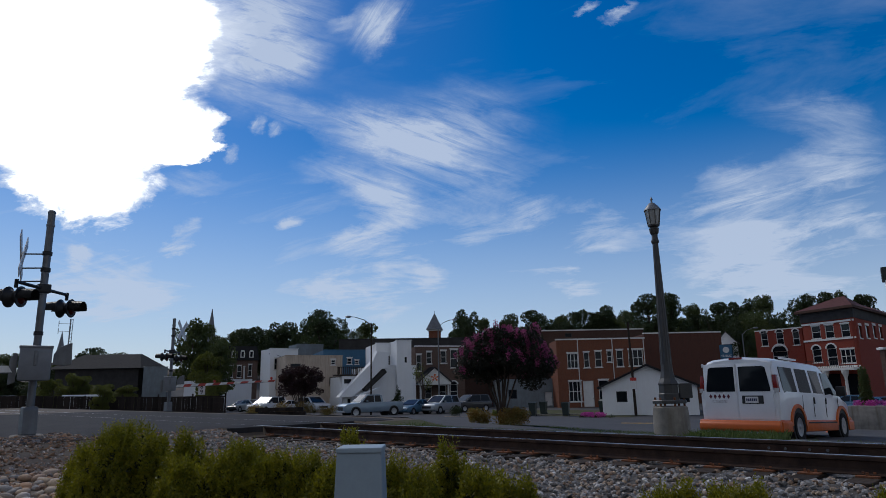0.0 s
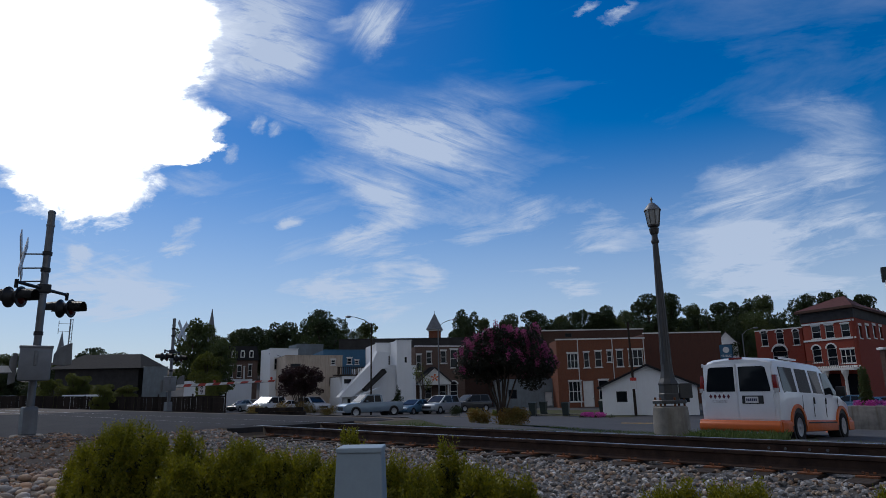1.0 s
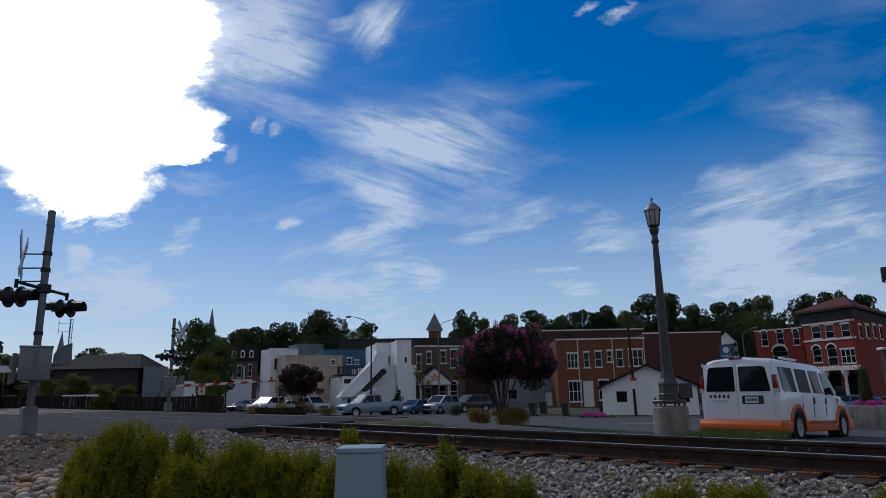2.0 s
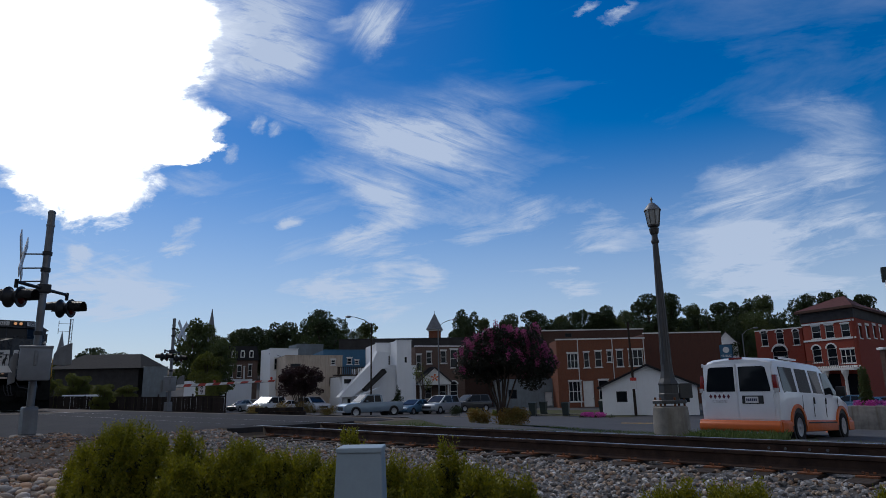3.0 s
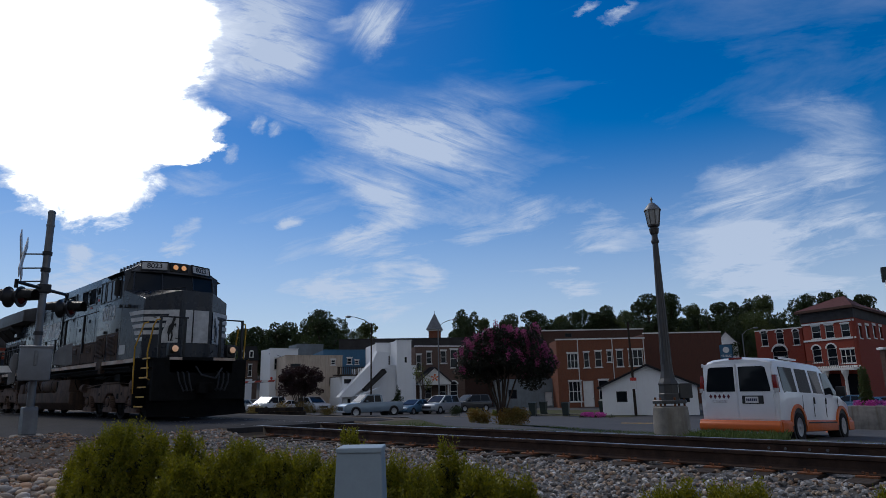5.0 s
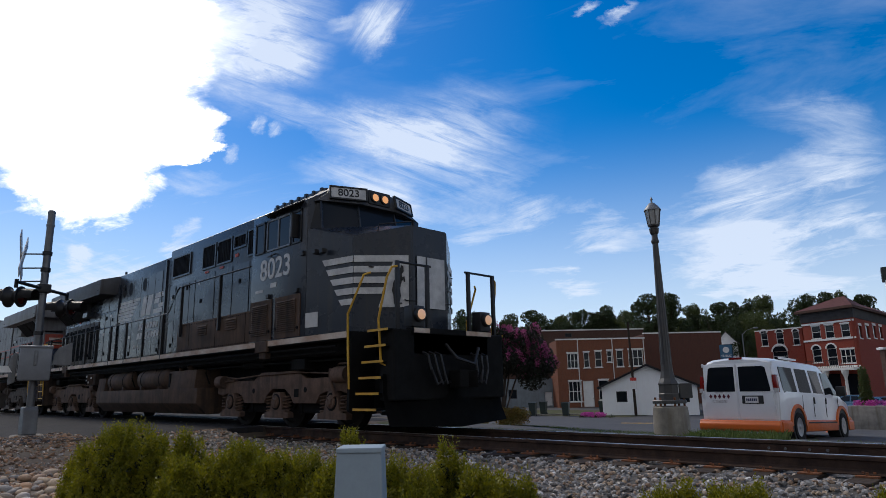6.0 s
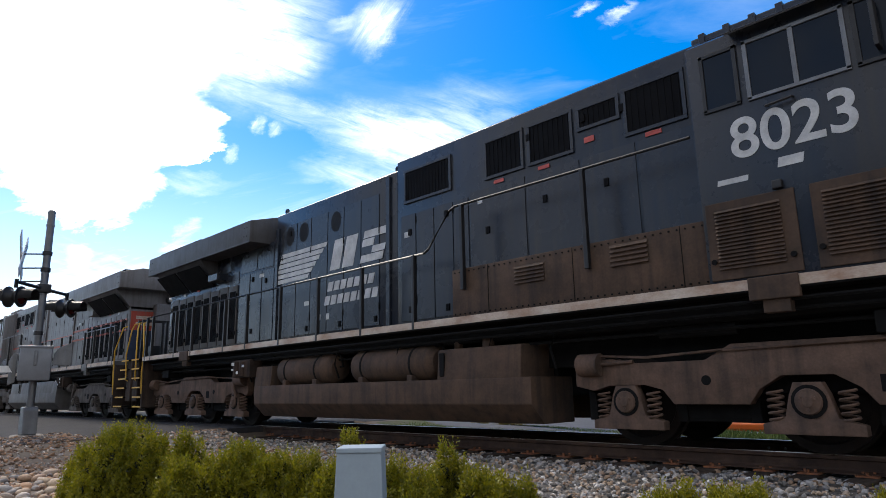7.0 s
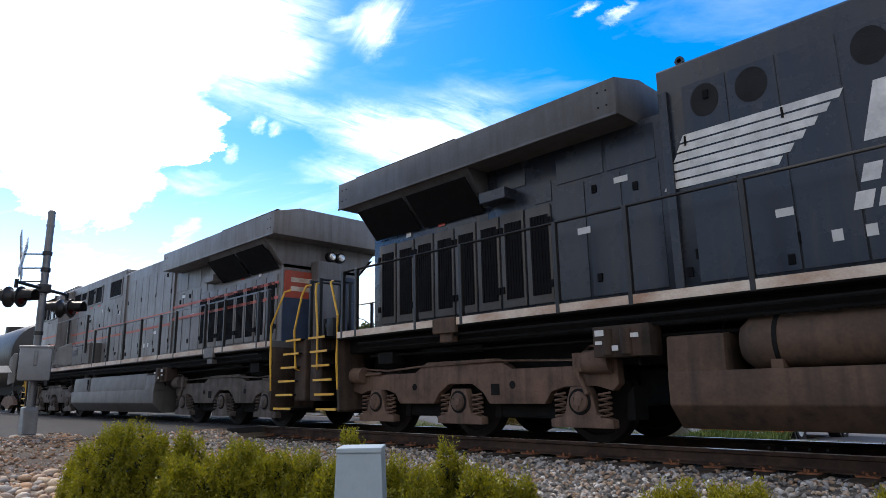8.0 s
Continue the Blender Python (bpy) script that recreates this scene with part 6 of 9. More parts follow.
part("barrel", Build().lathe([(0.3, 0), (0.28, 0.05), (0.24, 0.9), (0.2, 1.0)], 18), ORANGE, tc, "", True)
part("band", Build().lathe([(0.275, 0.62), (0.262, 0.75)], 18).lathe([(0.285, 0.3), (0.275, 0.42)], 18), WHITE_PAINT, tc)
# clock pillar and brick pier at the east edge
pr = thing("corner_pillar", pose(-4.38, 23.7, -0.98, rz=12), "pale pillar with a dark green capital", "pillar")
part("shaft", Build().box(-0.05, 0.75, 0, 0.6, 0, 4.75, 0.03), WALL_WHITE, pr)
part("moulding", Build().box(-0.09, 0.8, -0.05, 0.65, 4.05, 4.2, 0.02), WHITE_TRIM, pr)
part("capital", Build().box(-0.12, 0.83, -0.08, 0.68, 4.75, 5.15, 0.03), BIN_GREEN, pr, "dark green capital")
bp_ = thing("brick_pier", pose(-9.55, 47.6, -1.72, rz=40), "brown brick building corner with a pale sill", "building")
part("wall", Build().box(0, 6, 0, 0.5, -0.2, 4.3), BRICK_DARK, bp_)
part("sill", Build().box(-0.12, 6.1, -0.12, 0.6, 4.3, 4.45, 0.02), WHITE_TRIM, bp_)
part("downpipe", Build().cyl((0.9, -0.06, 0), (0.9, -0.06, 4.2), 0.06, seg=8), BLACK_PAINT, bp_)


PEDESTAL = mat("pedestal_paint", (0.30, 0.37, 0.42), 0.55, vary=0.1, scale=6, bump=0.03)
# the sheet-metal pedestal among the shrubs
pd = thing("utility_pedestal", pose(-2.297, 1.765, -0.62, rz=45), "pale grey sheet-metal utility pedestal", "utility box")
part("cover", Build().hull([(-0.135, -0.13, 0), (0.135, -0.13, 0), (0.135, 0.13, 0), (-0.135, 0.13, 0)], [(-0.092, -0.085, 1.085), (0.092, -0.085, 1.085), (0.092, 0.085, 1.085), (-0.092, 0.085, 1.085)]), PEDESTAL, pd, "folded pale grey cover")
part("cap", Build().box(-0.095, 0.095, -0.09, 0.09, 1.086, 1.108, 0.006), PEDESTAL, pd)


# ---- vehicles ----
def paint(name, colour, metal=0.0):
    return mat(name, colour, 0.32, metal=metal, vary=0.08, scale=2, bump=0, coat=0.6)


TYRE = mat("tyre", (0.016, 0.016, 0.017), 0.85, vary=0.2)
RIM = mat("alloy_rim", (0.42, 0.42, 0.43), 0.35, metal=0.8, vary=0.1, bump=0)
VAN_WHITE = paint("van_white", (0.80, 0.81, 0.83))
TAIL_RED = mat("tail_lamp_red", (0.22, 0.012, 0.01), 0.2, vary=0.1, bump=0)
LAMP_CLEAR = mat("head_lamp", (0.5, 0.5, 0.5), 0.15, vary=0.05, bump=0)
DARK_TRIM = mat("dark_plastic", (0.02, 0.02, 0.021), 0.6, vary=0.2)


def car_wheel(parent, x, y, r, w=0.22):
    s = 1 if y > 0 else -1
    m = Matrix.Translation((x, y, r)) @ Matrix.Rotation(radians(-90 * s), 4, "X")
    t = part("wheel", Build().lathe([(r * 0.62, -w / 2), (r * 0.93, -w / 2), (r, -w * 0.35), (r, w * 0.35), (r * 0.93, w / 2), (r * 0.64, w / 2), (r * 0.6, w * 0.3)], 28, m=m), TYRE, parent, "black tyre", True)
    rim = Build().lathe([(r * 0.15, 0.06 * w), (r * 0.2, w * 0.42), (r * 0.1, w * 0.5)], 12, m=m)
    for k in range(7):
        a = k * math.tau / 7
        for da in (-0.12, 0.12):
            p = [m @ Vector((r * q * math.cos(a + da * (1.2 - q)), r * q * math.sin(a + da * (1.2 - q)), w * 0.34)) for q in (0.15, 0.62)]
            rim.tube(p, r * 0.05, 5)
    rim.lathe([(r * 0.64, w * 0.28), (r * 0.67, w * 0.47), (r * 0.60, w * 0.44)], 24, m=m)
    rim.lathe([(r * 0.58, 0.0), (r * 0.58, 0.02)], 16, m=m)
    part("rim", rim, RIM, t, "alloy rim", True)


def skin(bm_rows):
    """A body from cross sections (lists of points, all of one length), closed at both ends."""
    b = Build()
    rows = [[b.bm.verts.new(p) for p in r] for r in bm_rows]
    n = len(rows[0])
    for a, c in zip(rows, rows[1:]):
        for i in range(n):
            b.bm.faces.new((a[i], a[(i + 1) % n], c[(i + 1) % n], c[i]))
    b.bm.faces.new(list(reversed(rows[0])))
    b.bm.faces.new(rows[-1])
    bmesh.ops.recalc_face_normals(b.bm, faces=b.bm.faces)
    return b


def van():
    """Long passenger van; x forward from its rear bumper, z from the ground."""
    v = thing("passenger_van", pose(-6.71, 16.95, -0.70, rz=88.6) @ pose(0, 0, 0, 0, 2.4, 0), "white passenger van with orange lower trim, parked", "van")

    def sec(x, w_low, w_mid, w_top, z0, zb, zt, crown):
        pts = [(-w_low, z0), (w_low, z0), (w_low + 0.01, 0.55), (w_mid, zb), (w_mid - 0.03, zb + 0.12), (w_top + 0.05, zt - 0.20), (w_top - 0.03, zt - 0.06), (w_top - 0.20, zt), (0, zt + crown), (-w_top + 0.20, zt), (-w_top + 0.03, zt - 0.06), (-w_top - 0.05, zt - 0.20), (-w_mid + 0.03, zb + 0.12), (-w_mid, zb)]
        pts.append((-w_low - 0.01, 0.55))
        return [(x, y, z) for y, z in pts]
    rows = [sec(0.10, 0.94, 0.97, 0.76, 0.36, 1.12, 1.98, 0.05), sec(0.16, 0.96, 0.99, 0.80, 0.42, 1.15, 2.03, 0.05), sec(0.6, 0.97, 1.0, 0.83, 0.4, 1.15, 2.06, 0.05), sec(3.6, 0.97, 1.0, 0.82, 0.4, 1.15, 2.06, 0.05),
            sec(3.9, 0.97, 1.0, 0.80, 0.4, 1.15, 2.0, 0.05), sec(4.75, 0.97, 0.98, 0.74, 0.4, 1.08, 1.35, 0.04), sec(4.9, 0.97, 0.97, 0.74, 0.4, 1.02, 1.25, 0.03), sec(5.45, 0.93, 0.93, 0.70, 0.4, 0.92, 1.08, 0.02), sec(5.6, 0.88, 0.86, 0.66, 0.42, 0.86, 1.0, 0.01)]
    b = skin(rows)
    bmesh.ops.bevel(b.bm, geom=[e for e in b.bm.edges if e.is_manifold and e.calc_face_angle(0) > 0.9], offset=0.03, segments=2, affect="EDGES")
    part("body", b, VAN_WHITE, v, "white van body", True)
    # wheel arches: dark discs on the uncut body paint the shaded recess
    for x in (1.17, 4.60):
        for s in (-1, 1):
            car_wheel(v, x, s * 0.90, 0.37, 0.26)
            part("arch_shade_disc", Build().cyl((x, s * 0.70, 0.40), (x, s * 1.004, 0.40), 0.45, seg=28), DARK_TRIM, v, "dark disc for the shaded wheel arch")
            n = 14
            a = [math.radians(180 * i / n) for i in range(n + 1)]
            o = [(x + 0.53 * math.cos(t), 0.40 + 0.53 * math.sin(t)) for t in a] + [(x + 0.44 * math.cos(t), 0.40 + 0.44 * math.sin(t)) for t in reversed(a)]
            part("arch_flare", Build().prism(o, min(s * 0.97, s * 1.03), max(s * 0.97, s * 1.03), "y"), ORANGE, v, "orange arch flare")
    # orange lower body
    for s in (-1, 1):
        for x0, x1 in ((0.05, 0.68), (1.68, 4.10), (5.1, 5.55)):
            part("side_skirt", Build().prism([(s * 0.95, 0.24), (s * 1.02, 0.26), (s * 1.03, 0.48), (s * 0.97, 0.54), (s * 0.9, 0.4)], x0, x1, "x", 0.012), ORANGE, v, "orange side skirt", True)
        part("rub_strip", Build().box(1.8, 4.0, min(s * 1.0, s * 1.035), max(s * 1.0, s * 1.035), 0.455, 0.49), DARK_TRIM, v)
    bump_ = Build().prism([(-0.02, 0.25), (-0.08, 0.30), (-0.08, 0.43), (-0.05, 0.46), (-0.03, 0.52), (0.14, 0.52), (0.14, 0.25)], -1.0, 1.0, "y", 0.03)
    part("rear_bumper", bump_, ORANGE, v, "orange rear bumper", True)
    part("front_bumper", Build().prism([(5.45, 0.32), (5.68, 0.36), (5.70, 0.56), (5.60, 0.62), (5.45, 0.62)], -0.95, 0.95, "y", 0.03), ORANGE, v, "orange front bumper", True)
    # rear doors
    for s in (-1, 1):
        d = part("rear_door", Build().box(0.075, 0.11, min(s * 0.015, s * 0.86), max(s * 0.015, s * 0.86), 0.54, 1.92, 0.025), VAN_WHITE, v, "white rear door", True)
        part("rear_window", Build().prism([(s * 0.06, 1.22), (s * 0.80, 1.22), (s * 0.80, 1.3), (s * 0.72, 1.80), (s * 0.66, 1.84), (s * 0.06, 1.84)], 0.066, 0.078, "x"), GLASS, d, "dark tinted rear window")
        part("tail_lamp", Build().prism([(s * 0.88, 1.20), (s * 0.985, 1.20), (s * 0.955, 1.62), (s * 0.86, 1.62)], 0.07, 0.2, "x", 0.01), TAIL_RED, v, "red tail lamp", True)
        part("reverse_lamp", Build().prism([(s * 0.885, 1.20), (s * 0.99, 1.20), (s * 0.985, 1.30), (s * 0.88, 1.30)], 0.062, 0.12, "x"), LAMP_CLEAR, v)
        for z in (0.8, 1.15, 1.85):
            part("hinge", Build().box(0.06, 0.1, s * 0.875 - 0.02, s * 0.875 + 0.02, z, z + 0.09, 0.006), VAN_WHITE, v)
    plate = part("plate_recess", Build().box(0.06, 0.08, -0.62, -0.10, 0.92, 1.12, 0.01), DARK_TRIM, v, "dark plate recess")
    part("plate", Build().box(0.052, 0.06, -0.50, -0.18, 0.94, 1.09, 0.003), WHITE_PAINT, plate, "number plate with plain bars")
    pb = Build()
    for k in range(6):
        y = -0.465 + k * 0.045
        pb.box(0.046, 0.051, y, y + 0.03, 0.985, 1.05)
    part("plate_bars", pb, HERITAGE_NAVY, plate)
    # a row of five dark red diamonds with plain bars
    for k in range(5):
        y = 0.70 - k * 0.115
        part("diamond", Build().prism([(y, 1.04), (y - 0.04, 1.10), (y, 1.16), (y + 0.04, 1.10)], 0.066, 0.0745, "x"), MAROON, v, "dark red diamond decal")
    part("decal_bar", Build().box(0.068, 0.0745, 0.38, 0.58, 1.185, 1.2).box(0.068, 0.0745, 0.28, 0.66, 0.985, 0.995).box(0.068, 0.0745, 0.28, 0.64, 0.955, 0.963), MAROON, v, "thin decal bars")
    # side glass
    for s in (-1, 1):
        for x0, x1, lean in ((0.42, 1.35, 0.0), (1.50, 2.38, 0.0), (2.52, 3.28, 0.0)):
            q = [(x0, s * 0.978, 1.14), (x1, s * 0.978, 1.14), (x1 - 0.04, s * 0.880, 1.83), (x0 + 0.04, s * 0.880, 1.83)]
            part("side_window", Build().plate(q, 0.03), GLASS, v, "dark tinted side window")
        q = [(3.42, s * 0.972, 1.20), (4.45, s * 0.965, 1.20), (4.05, s * 0.865, 1.80), (3.47, s * 0.885, 1.80)]
        part("front_window", Build().plate(q, 0.03), GLASS, v, "front door window")
        for x in (2.45, 3.36):
            part("door_handle", Build().box(x - 0.03, x + 0.03, min(s * 0.99, s * 1.02), max(s * 0.99, s * 1.02), 0.95, 1.12, 0.01), DARK_TRIM, v, "black door handle")
        for x in (1.62, 2.40, 3.34, 4.38):
            part("door_seam", Build().box(x - 0.005, x + 0.005, min(s * 0.99, s * 1.003), max(s * 0.99, s * 1.003), 0.62, 1.16), DARK_TRIM, v)
        part("mirror", Build().box(4.22, 4.34, min(s * 1.02, s * 1.26), max(s * 1.02, s * 1.26), 1.18, 1.46, 0.03), DARK_TRIM, v, "black door mirror", True)
        part("head_lamp", Build().box(5.56, 5.62, min(s * 0.55, s * 0.85), max(s * 0.55, s * 0.85), 0.72, 0.9, 0.02), LAMP_CLEAR, v)
    part("windshield", Build().plate([(4.77, -0.72, 1.34), (4.77, 0.72, 1.34), (4.0, 0.70, 1.96), (4.0, -0.70, 1.96)], 0.03), GLASS, v, "windshield")
    part("stop_lamp", Build().box(0.09, 0.16, -0.16, 0.16, 2.02, 2.075, 0.008), TAIL_RED, v, "high stop lamp")
    part("roof_vent", Build().box(1.2, 2.2, -0.75, -0.65, 2.08, 2.12, 0.01).box(1.2, 2.2, 0.65, 0.75, 2.08, 2.12, 0.01), VAN_WHITE, v)


MAROON = mat("maroon_decal", (0.10, 0.012, 0.025), 0.5, vary=0.1, bump=0)
HERITAGE_NAVY = mat("navy_ink", (0.02, 0.03, 0.09), 0.6, vary=0.1, bump=0)
van()


def car(m, label, colour, kind):
    c = thing("pickup_truck" if kind == "pickup" else "car", m, label, "pickup truck" if kind == "pickup" else "car", "parked cars")
    L, W, H, wb, r = {"pickup": (5.8, 2.0, 1.92, 3.75, 0.42), "suv": (4.8, 1.95, 1.80, 2.85, 0.37), "sedan": (4.7, 1.82, 1.45, 2.7, 0.33)}[kind]
    w = W / 2
    x_r, x_f = L / 2 - wb / 2 - 0.05, L / 2 + wb / 2 - 0.05
    belt = H * 0.60 if kind != "pickup" else 1.22
    if kind == "pickup":
        low = [(0.0, 0.5), (0.02, 1.22), (2.05, 1.24), (4.25, 1.22), (5.55, 1.12), (5.78, 0.95), (5.8, 0.45), (5.5, 0.36), (0.2, 0.42)]
        cabin = [(2.0, 1.2), (2.12, 1.84), (2.4, 1.91), (3.55, 1.90), (4.35, 1.24)]
    elif kind == "suv":
        low = [(0.0, 0.5), (0.02, 1.05), (3.6, 1.08), (4.6, 0.98), (4.78, 0.8), (4.8, 0.4), (4.5, 0.3), (0.2, 0.34)]
        cabin = [(0.08, 1.04), (0.35, 1.72), (0.7, 1.79), (2.6, 1.77), (3.7, 1.07)]
    else:
        low = [(0.0, 0.5), (0.05, 0.92), (0.9, 0.97), (3.5, 0.93), (4.5, 0.76), (4.68, 0.6), (4.7, 0.35), (4.4, 0.24), (0.2, 0.28)]
        cabin = [(0.55, 0.94), (1.35, 1.40), (1.8, 1.45), (2.4, 1.43), (3.45, 0.92)]
    part("body", Build().prism(low, -w, w, "y", 0.07), colour, c, "", True)
    cb = Build()
    inset = 0.16
    lo = [cb.bm.verts.new((x, s * (w - 0.06 - inset * (z - cabin[0][1]) / (H - cabin[0][1] + 0.01)), z)) for s in (-1, 1) for x, z in cabin]
    n = len(cabin)
    A, B_ = lo[:n], lo[n:]
    cb.bm.faces.new(A)
    cb.bm.faces.new(list(reversed(B_)))
    for i in range(n):
        cb.bm.faces.new((A[i], B_[i], B_[(i + 1) % n], A[(i + 1) % n]))
    part("cabin", cb, colour, c, smooth=False)
    zt = max(z for x, z in cabin)
    for s in (-1, 1):
        def wall_y(z):
            return s * (w - 0.06 - inset * (z - cabin[0][1]) / (H - cabin[0][1] + 0.01) + 0.006)
        za, zb = cabin[0][1] + 0.06, zt - 0.09
        xa, xb = cabin[0][0] + 0.12, cabin[-1][0] - 0.2
        xta, xtb = cabin[1][0] + 0.12, cabin[-2][0] - 0.02
        mid = (xta + xtb) / 2
        for p in ([(xa + 0.1, za), (mid - 0.05, za), (mid - 0.05, zb), (xta + 0.05, zb)], [(mid + 0.05, za), (xb - 0.1, za), (xtb, zb), (mid + 0.05, zb)]):
            part("side_window", Build().plate([(x, wall_y(z), z) for x, z in p], 0.012), GLASS, c, "dark side window")
        for x in (x_r, x_f):
            car_wheel(c, x, s * (w - 0.085), r, 0.22)
            # dark disc in place of the shade inside the uncut arch
            part("arch_shade_disc", Build().cyl((x, s * (w - 0.25), r), (x, s * (w + 0.002), r), r * 1.17, seg=22), DARK_TRIM, c)
        part("head_lamp", Build().box(L - 0.16, L - 0.02, min(s * w * 0.6, s * w * 0.95), max(s * w * 0.6, s * w * 0.95), belt * 0.66, belt * 0.78, 0.02), LAMP_CLEAR, c)
        part("tail_lamp", Build().box(0.0, 0.1, min(s * w * 0.7, s * w * 0.98), max(s * w * 0.7, s * w * 0.98), belt * 0.66, belt * 0.82, 0.02), TAIL_RED, c)
        part("mirror", Build().box(cabin[-1][0] - 0.75, cabin[-1][0] - 0.6, min(s * w, s * (w + 0.18)), max(s * w, s * (w + 0.18)), belt + 0.02, belt + 0.18, 0.03), colour, c)
    f0, f1 = cabin[-1], cabin[-2]
    part("windshield", Build().plate([(f0[0] - 0.08 + 0.02, -w + 0.2, f0[1] + 0.06), (f0[0] - 0.06, w - 0.2, f0[1] + 0.06), (f1[0] + 0.06, w - 0.3, f1[1] - 0.03), (f1[0] + 0.06, -w + 0.3, f1[1] - 0.03)], 0.03), GLASS, c, "windshield")
    part("grille", Build().box(L - 0.06, L + 0.012, -w * 0.55, w * 0.55, belt * 0.45, belt * 0.72, 0.02), DARK_TRIM, c)
    part("bumper", Build().box(L - 0.1, L + 0.03, -w * 0.95, w * 0.95, 0.38, 0.55, 0.03), colour if kind != "pickup" else RIM, c)
    if kind == "pickup":
        part("bed", Build().box(0.1, 1.95, -w + 0.12, w - 0.12, 1.16, 1.235), DARK_TRIM, c)
    return c


SILVER_BLUE = paint("silver_blue", (0.20, 0.26, 0.32), 0.3)
CAR_BLUE = paint("car_blue", (0.05, 0.12, 0.19), 0.3)
CAR_WHITE = paint("car_white", (0.55, 0.56, 0.57))
CAR_BLACK = paint("car_black", (0.012, 0.013, 0.016))
CAR_SILVER = paint("car_silver", (0.34, 0.36, 0.38), 0.4)
car(pose(-46.93, 40.31, ground_z(-46.9, 40.3) + 0.025, rz=-103.0), "silver-blue pickup truck parked in the lot", SILVER_BLUE, "pickup")
car(pose(-50.22, 47.11, ground_z(-50.2, 47.1) + 0.025, rz=-78.5), "dark blue sedan parked in the lot", CAR_BLUE, "sedan")
car(pose(-49.12, 49.86, ground_z(-49.1, 49.9) + 0.025, rz=-80.0), "pale silver sport utility vehicle parked facing out", CAR_SILVER, "suv")
car(pose(-48.59, 54.55, ground_z(-48.6, 54.5) + 0.025, rz=-99.7), "black sport utility vehicle parked in the lot", CAR_BLACK, "suv")
car(pose(-72.84, 38.26, ground_z(-72.8, 38.3) + 0.025, rz=3.6), "grey sedan parked behind the shrubs", CAR_SILVER, "sedan")
car(pose(-67.03, 39.92, ground_z(-67.0, 39.9) + 0.025, rz=-68.5), "white sport utility vehicle parked behind the shrubs", CAR_WHITE, "suv")
car(pose(-66.49, 41.75, ground_z(-66.5, 41.7) + 0.025, rz=-72.9), "white sedan parked behind the shrubs", CAR_WHITE, "sedan")
car(pose(-67.14, 42.98, ground_z(-67.1, 43.0) + 0.025, rz=-5.0), "white sport utility vehicle in front of the shed", CAR_WHITE, "suv")
car(pose(-82.95, 45.07, ground_z(-83.0, 45.1) + 0.025, rz=-62.3), "dark sedan parked by the fence", CAR_BLACK, "sedan")
car(pose(-78.95, 49.14, ground_z(-79.0, 49.1) + 0.025, rz=-61.8), "silver sedan parked near the building", CAR_SILVER, "sedan")
car(pose(-14.96, 55.25, ground_z(-15.0, 55.2) + 0.025, rz=-16.2), "blue car passing beyond the planter", CAR_BLUE, "sedan")
car(pose(-11.92, 48.30, ground_z(-11.9, 48.3) + 0.025, rz=-26.4), "blue car parked beyond the planter", CAR_BLUE, "sedan")
car(pose(-107.27, 24.09, ground_z(-107.3, 24.1) + 0.025, rz=-85.4), "white car parked far west", CAR_WHITE, "sedan")
car(pose(-99.22, 20.71, ground_z(-99.2, 20.7) + 0.025, rz=-82.2), "silver car parked far west", CAR_SILVER, "suv")


# ---- the train ----
LOCO_BLACK = mat("locomotive_black", (0.016, 0.022, 0.034), 0.26, vary=0.35, scale=1.6, fine=30, bump=0.03, tint=(0.023, 0.029, 0.041), stain=(0.038, 0.037, 0.037), spec=0.34)
LOCO_GREY = mat("locomotive_grey", (0.1568, 0.1568, 0.1634), 0.5, vary=0.35, scale=1.6, fine=30, bump=0.03, tint=(0.1235, 0.1121, 0.1064), stain=(0.0712, 0.0589, 0.0522))
RAD_GREY = mat("radiator_grey", (0.085, 0.086, 0.092), 0.55, vary=0.3, scale=2, fine=30, bump=0.03, tint=(0.062, 0.060, 0.060), stain=(0.05, 0.046, 0.043), spec=0.35)
DUST_BROWN = mat("brown_dust", (0.105, 0.066, 0.045), 0.75, vary=0.4, scale=2.2, fine=30, bump=0.06, tint=(0.058, 0.041, 0.031), stain=(0.030, 0.026, 0.024))
TRUCK_BROWN = mat("dusty_truck_steel", (0.155, 0.098, 0.071), 0.75, vary=0.45, scale=4, fine=40, bump=0.12, tint=(0.085, 0.058, 0.045), stain=(0.040, 0.032, 0.028))
TRUCK_GREY = mat("grey_truck_steel", (0.115, 0.098, 0.088), 0.75, vary=0.45, scale=4, fine=40, bump=0.12, tint=(0.065, 0.054, 0.048), stain=(0.030, 0.026, 0.024))
DOOR_DUST = mat("dusty_door_grey", (0.085, 0.082, 0.080), 0.6, vary=0.35, scale=2, fine=30, bump=0.04, tint=(0.060, 0.056, 0.053), stain=(0.095, 0.080, 0.068), spec=0.35)
DUST_DARK = mat("dusty_dark_steel", (0.055, 0.040, 0.032), 0.8, vary=0.45, scale=3, fine=40, bump=0.1, tint=(0.025, 0.019, 0.016), stain=(0.085, 0.055, 0.040))
# black paint; on parts below the deck its near-zero tone also carries shade
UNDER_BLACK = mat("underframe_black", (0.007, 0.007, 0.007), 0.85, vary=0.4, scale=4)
SOOT = mat("soot", (0.013, 0.014, 0.016), 0.7, vary=0.3, scale=5, spec=0.2)
SILL_WHITE = mat("sill_cream", (0.60, 0.52, 0.43), 0.65, vary=0.4, scale=3, tint=(0.34, 0.21, 0.14), stretch=(0.6, 1, 1))
TRIM_WHITE = mat("trim_white", (0.62, 0.62, 0.61), 0.6, vary=0.25, scale=5, tint=(0.40, 0.40, 0.40))
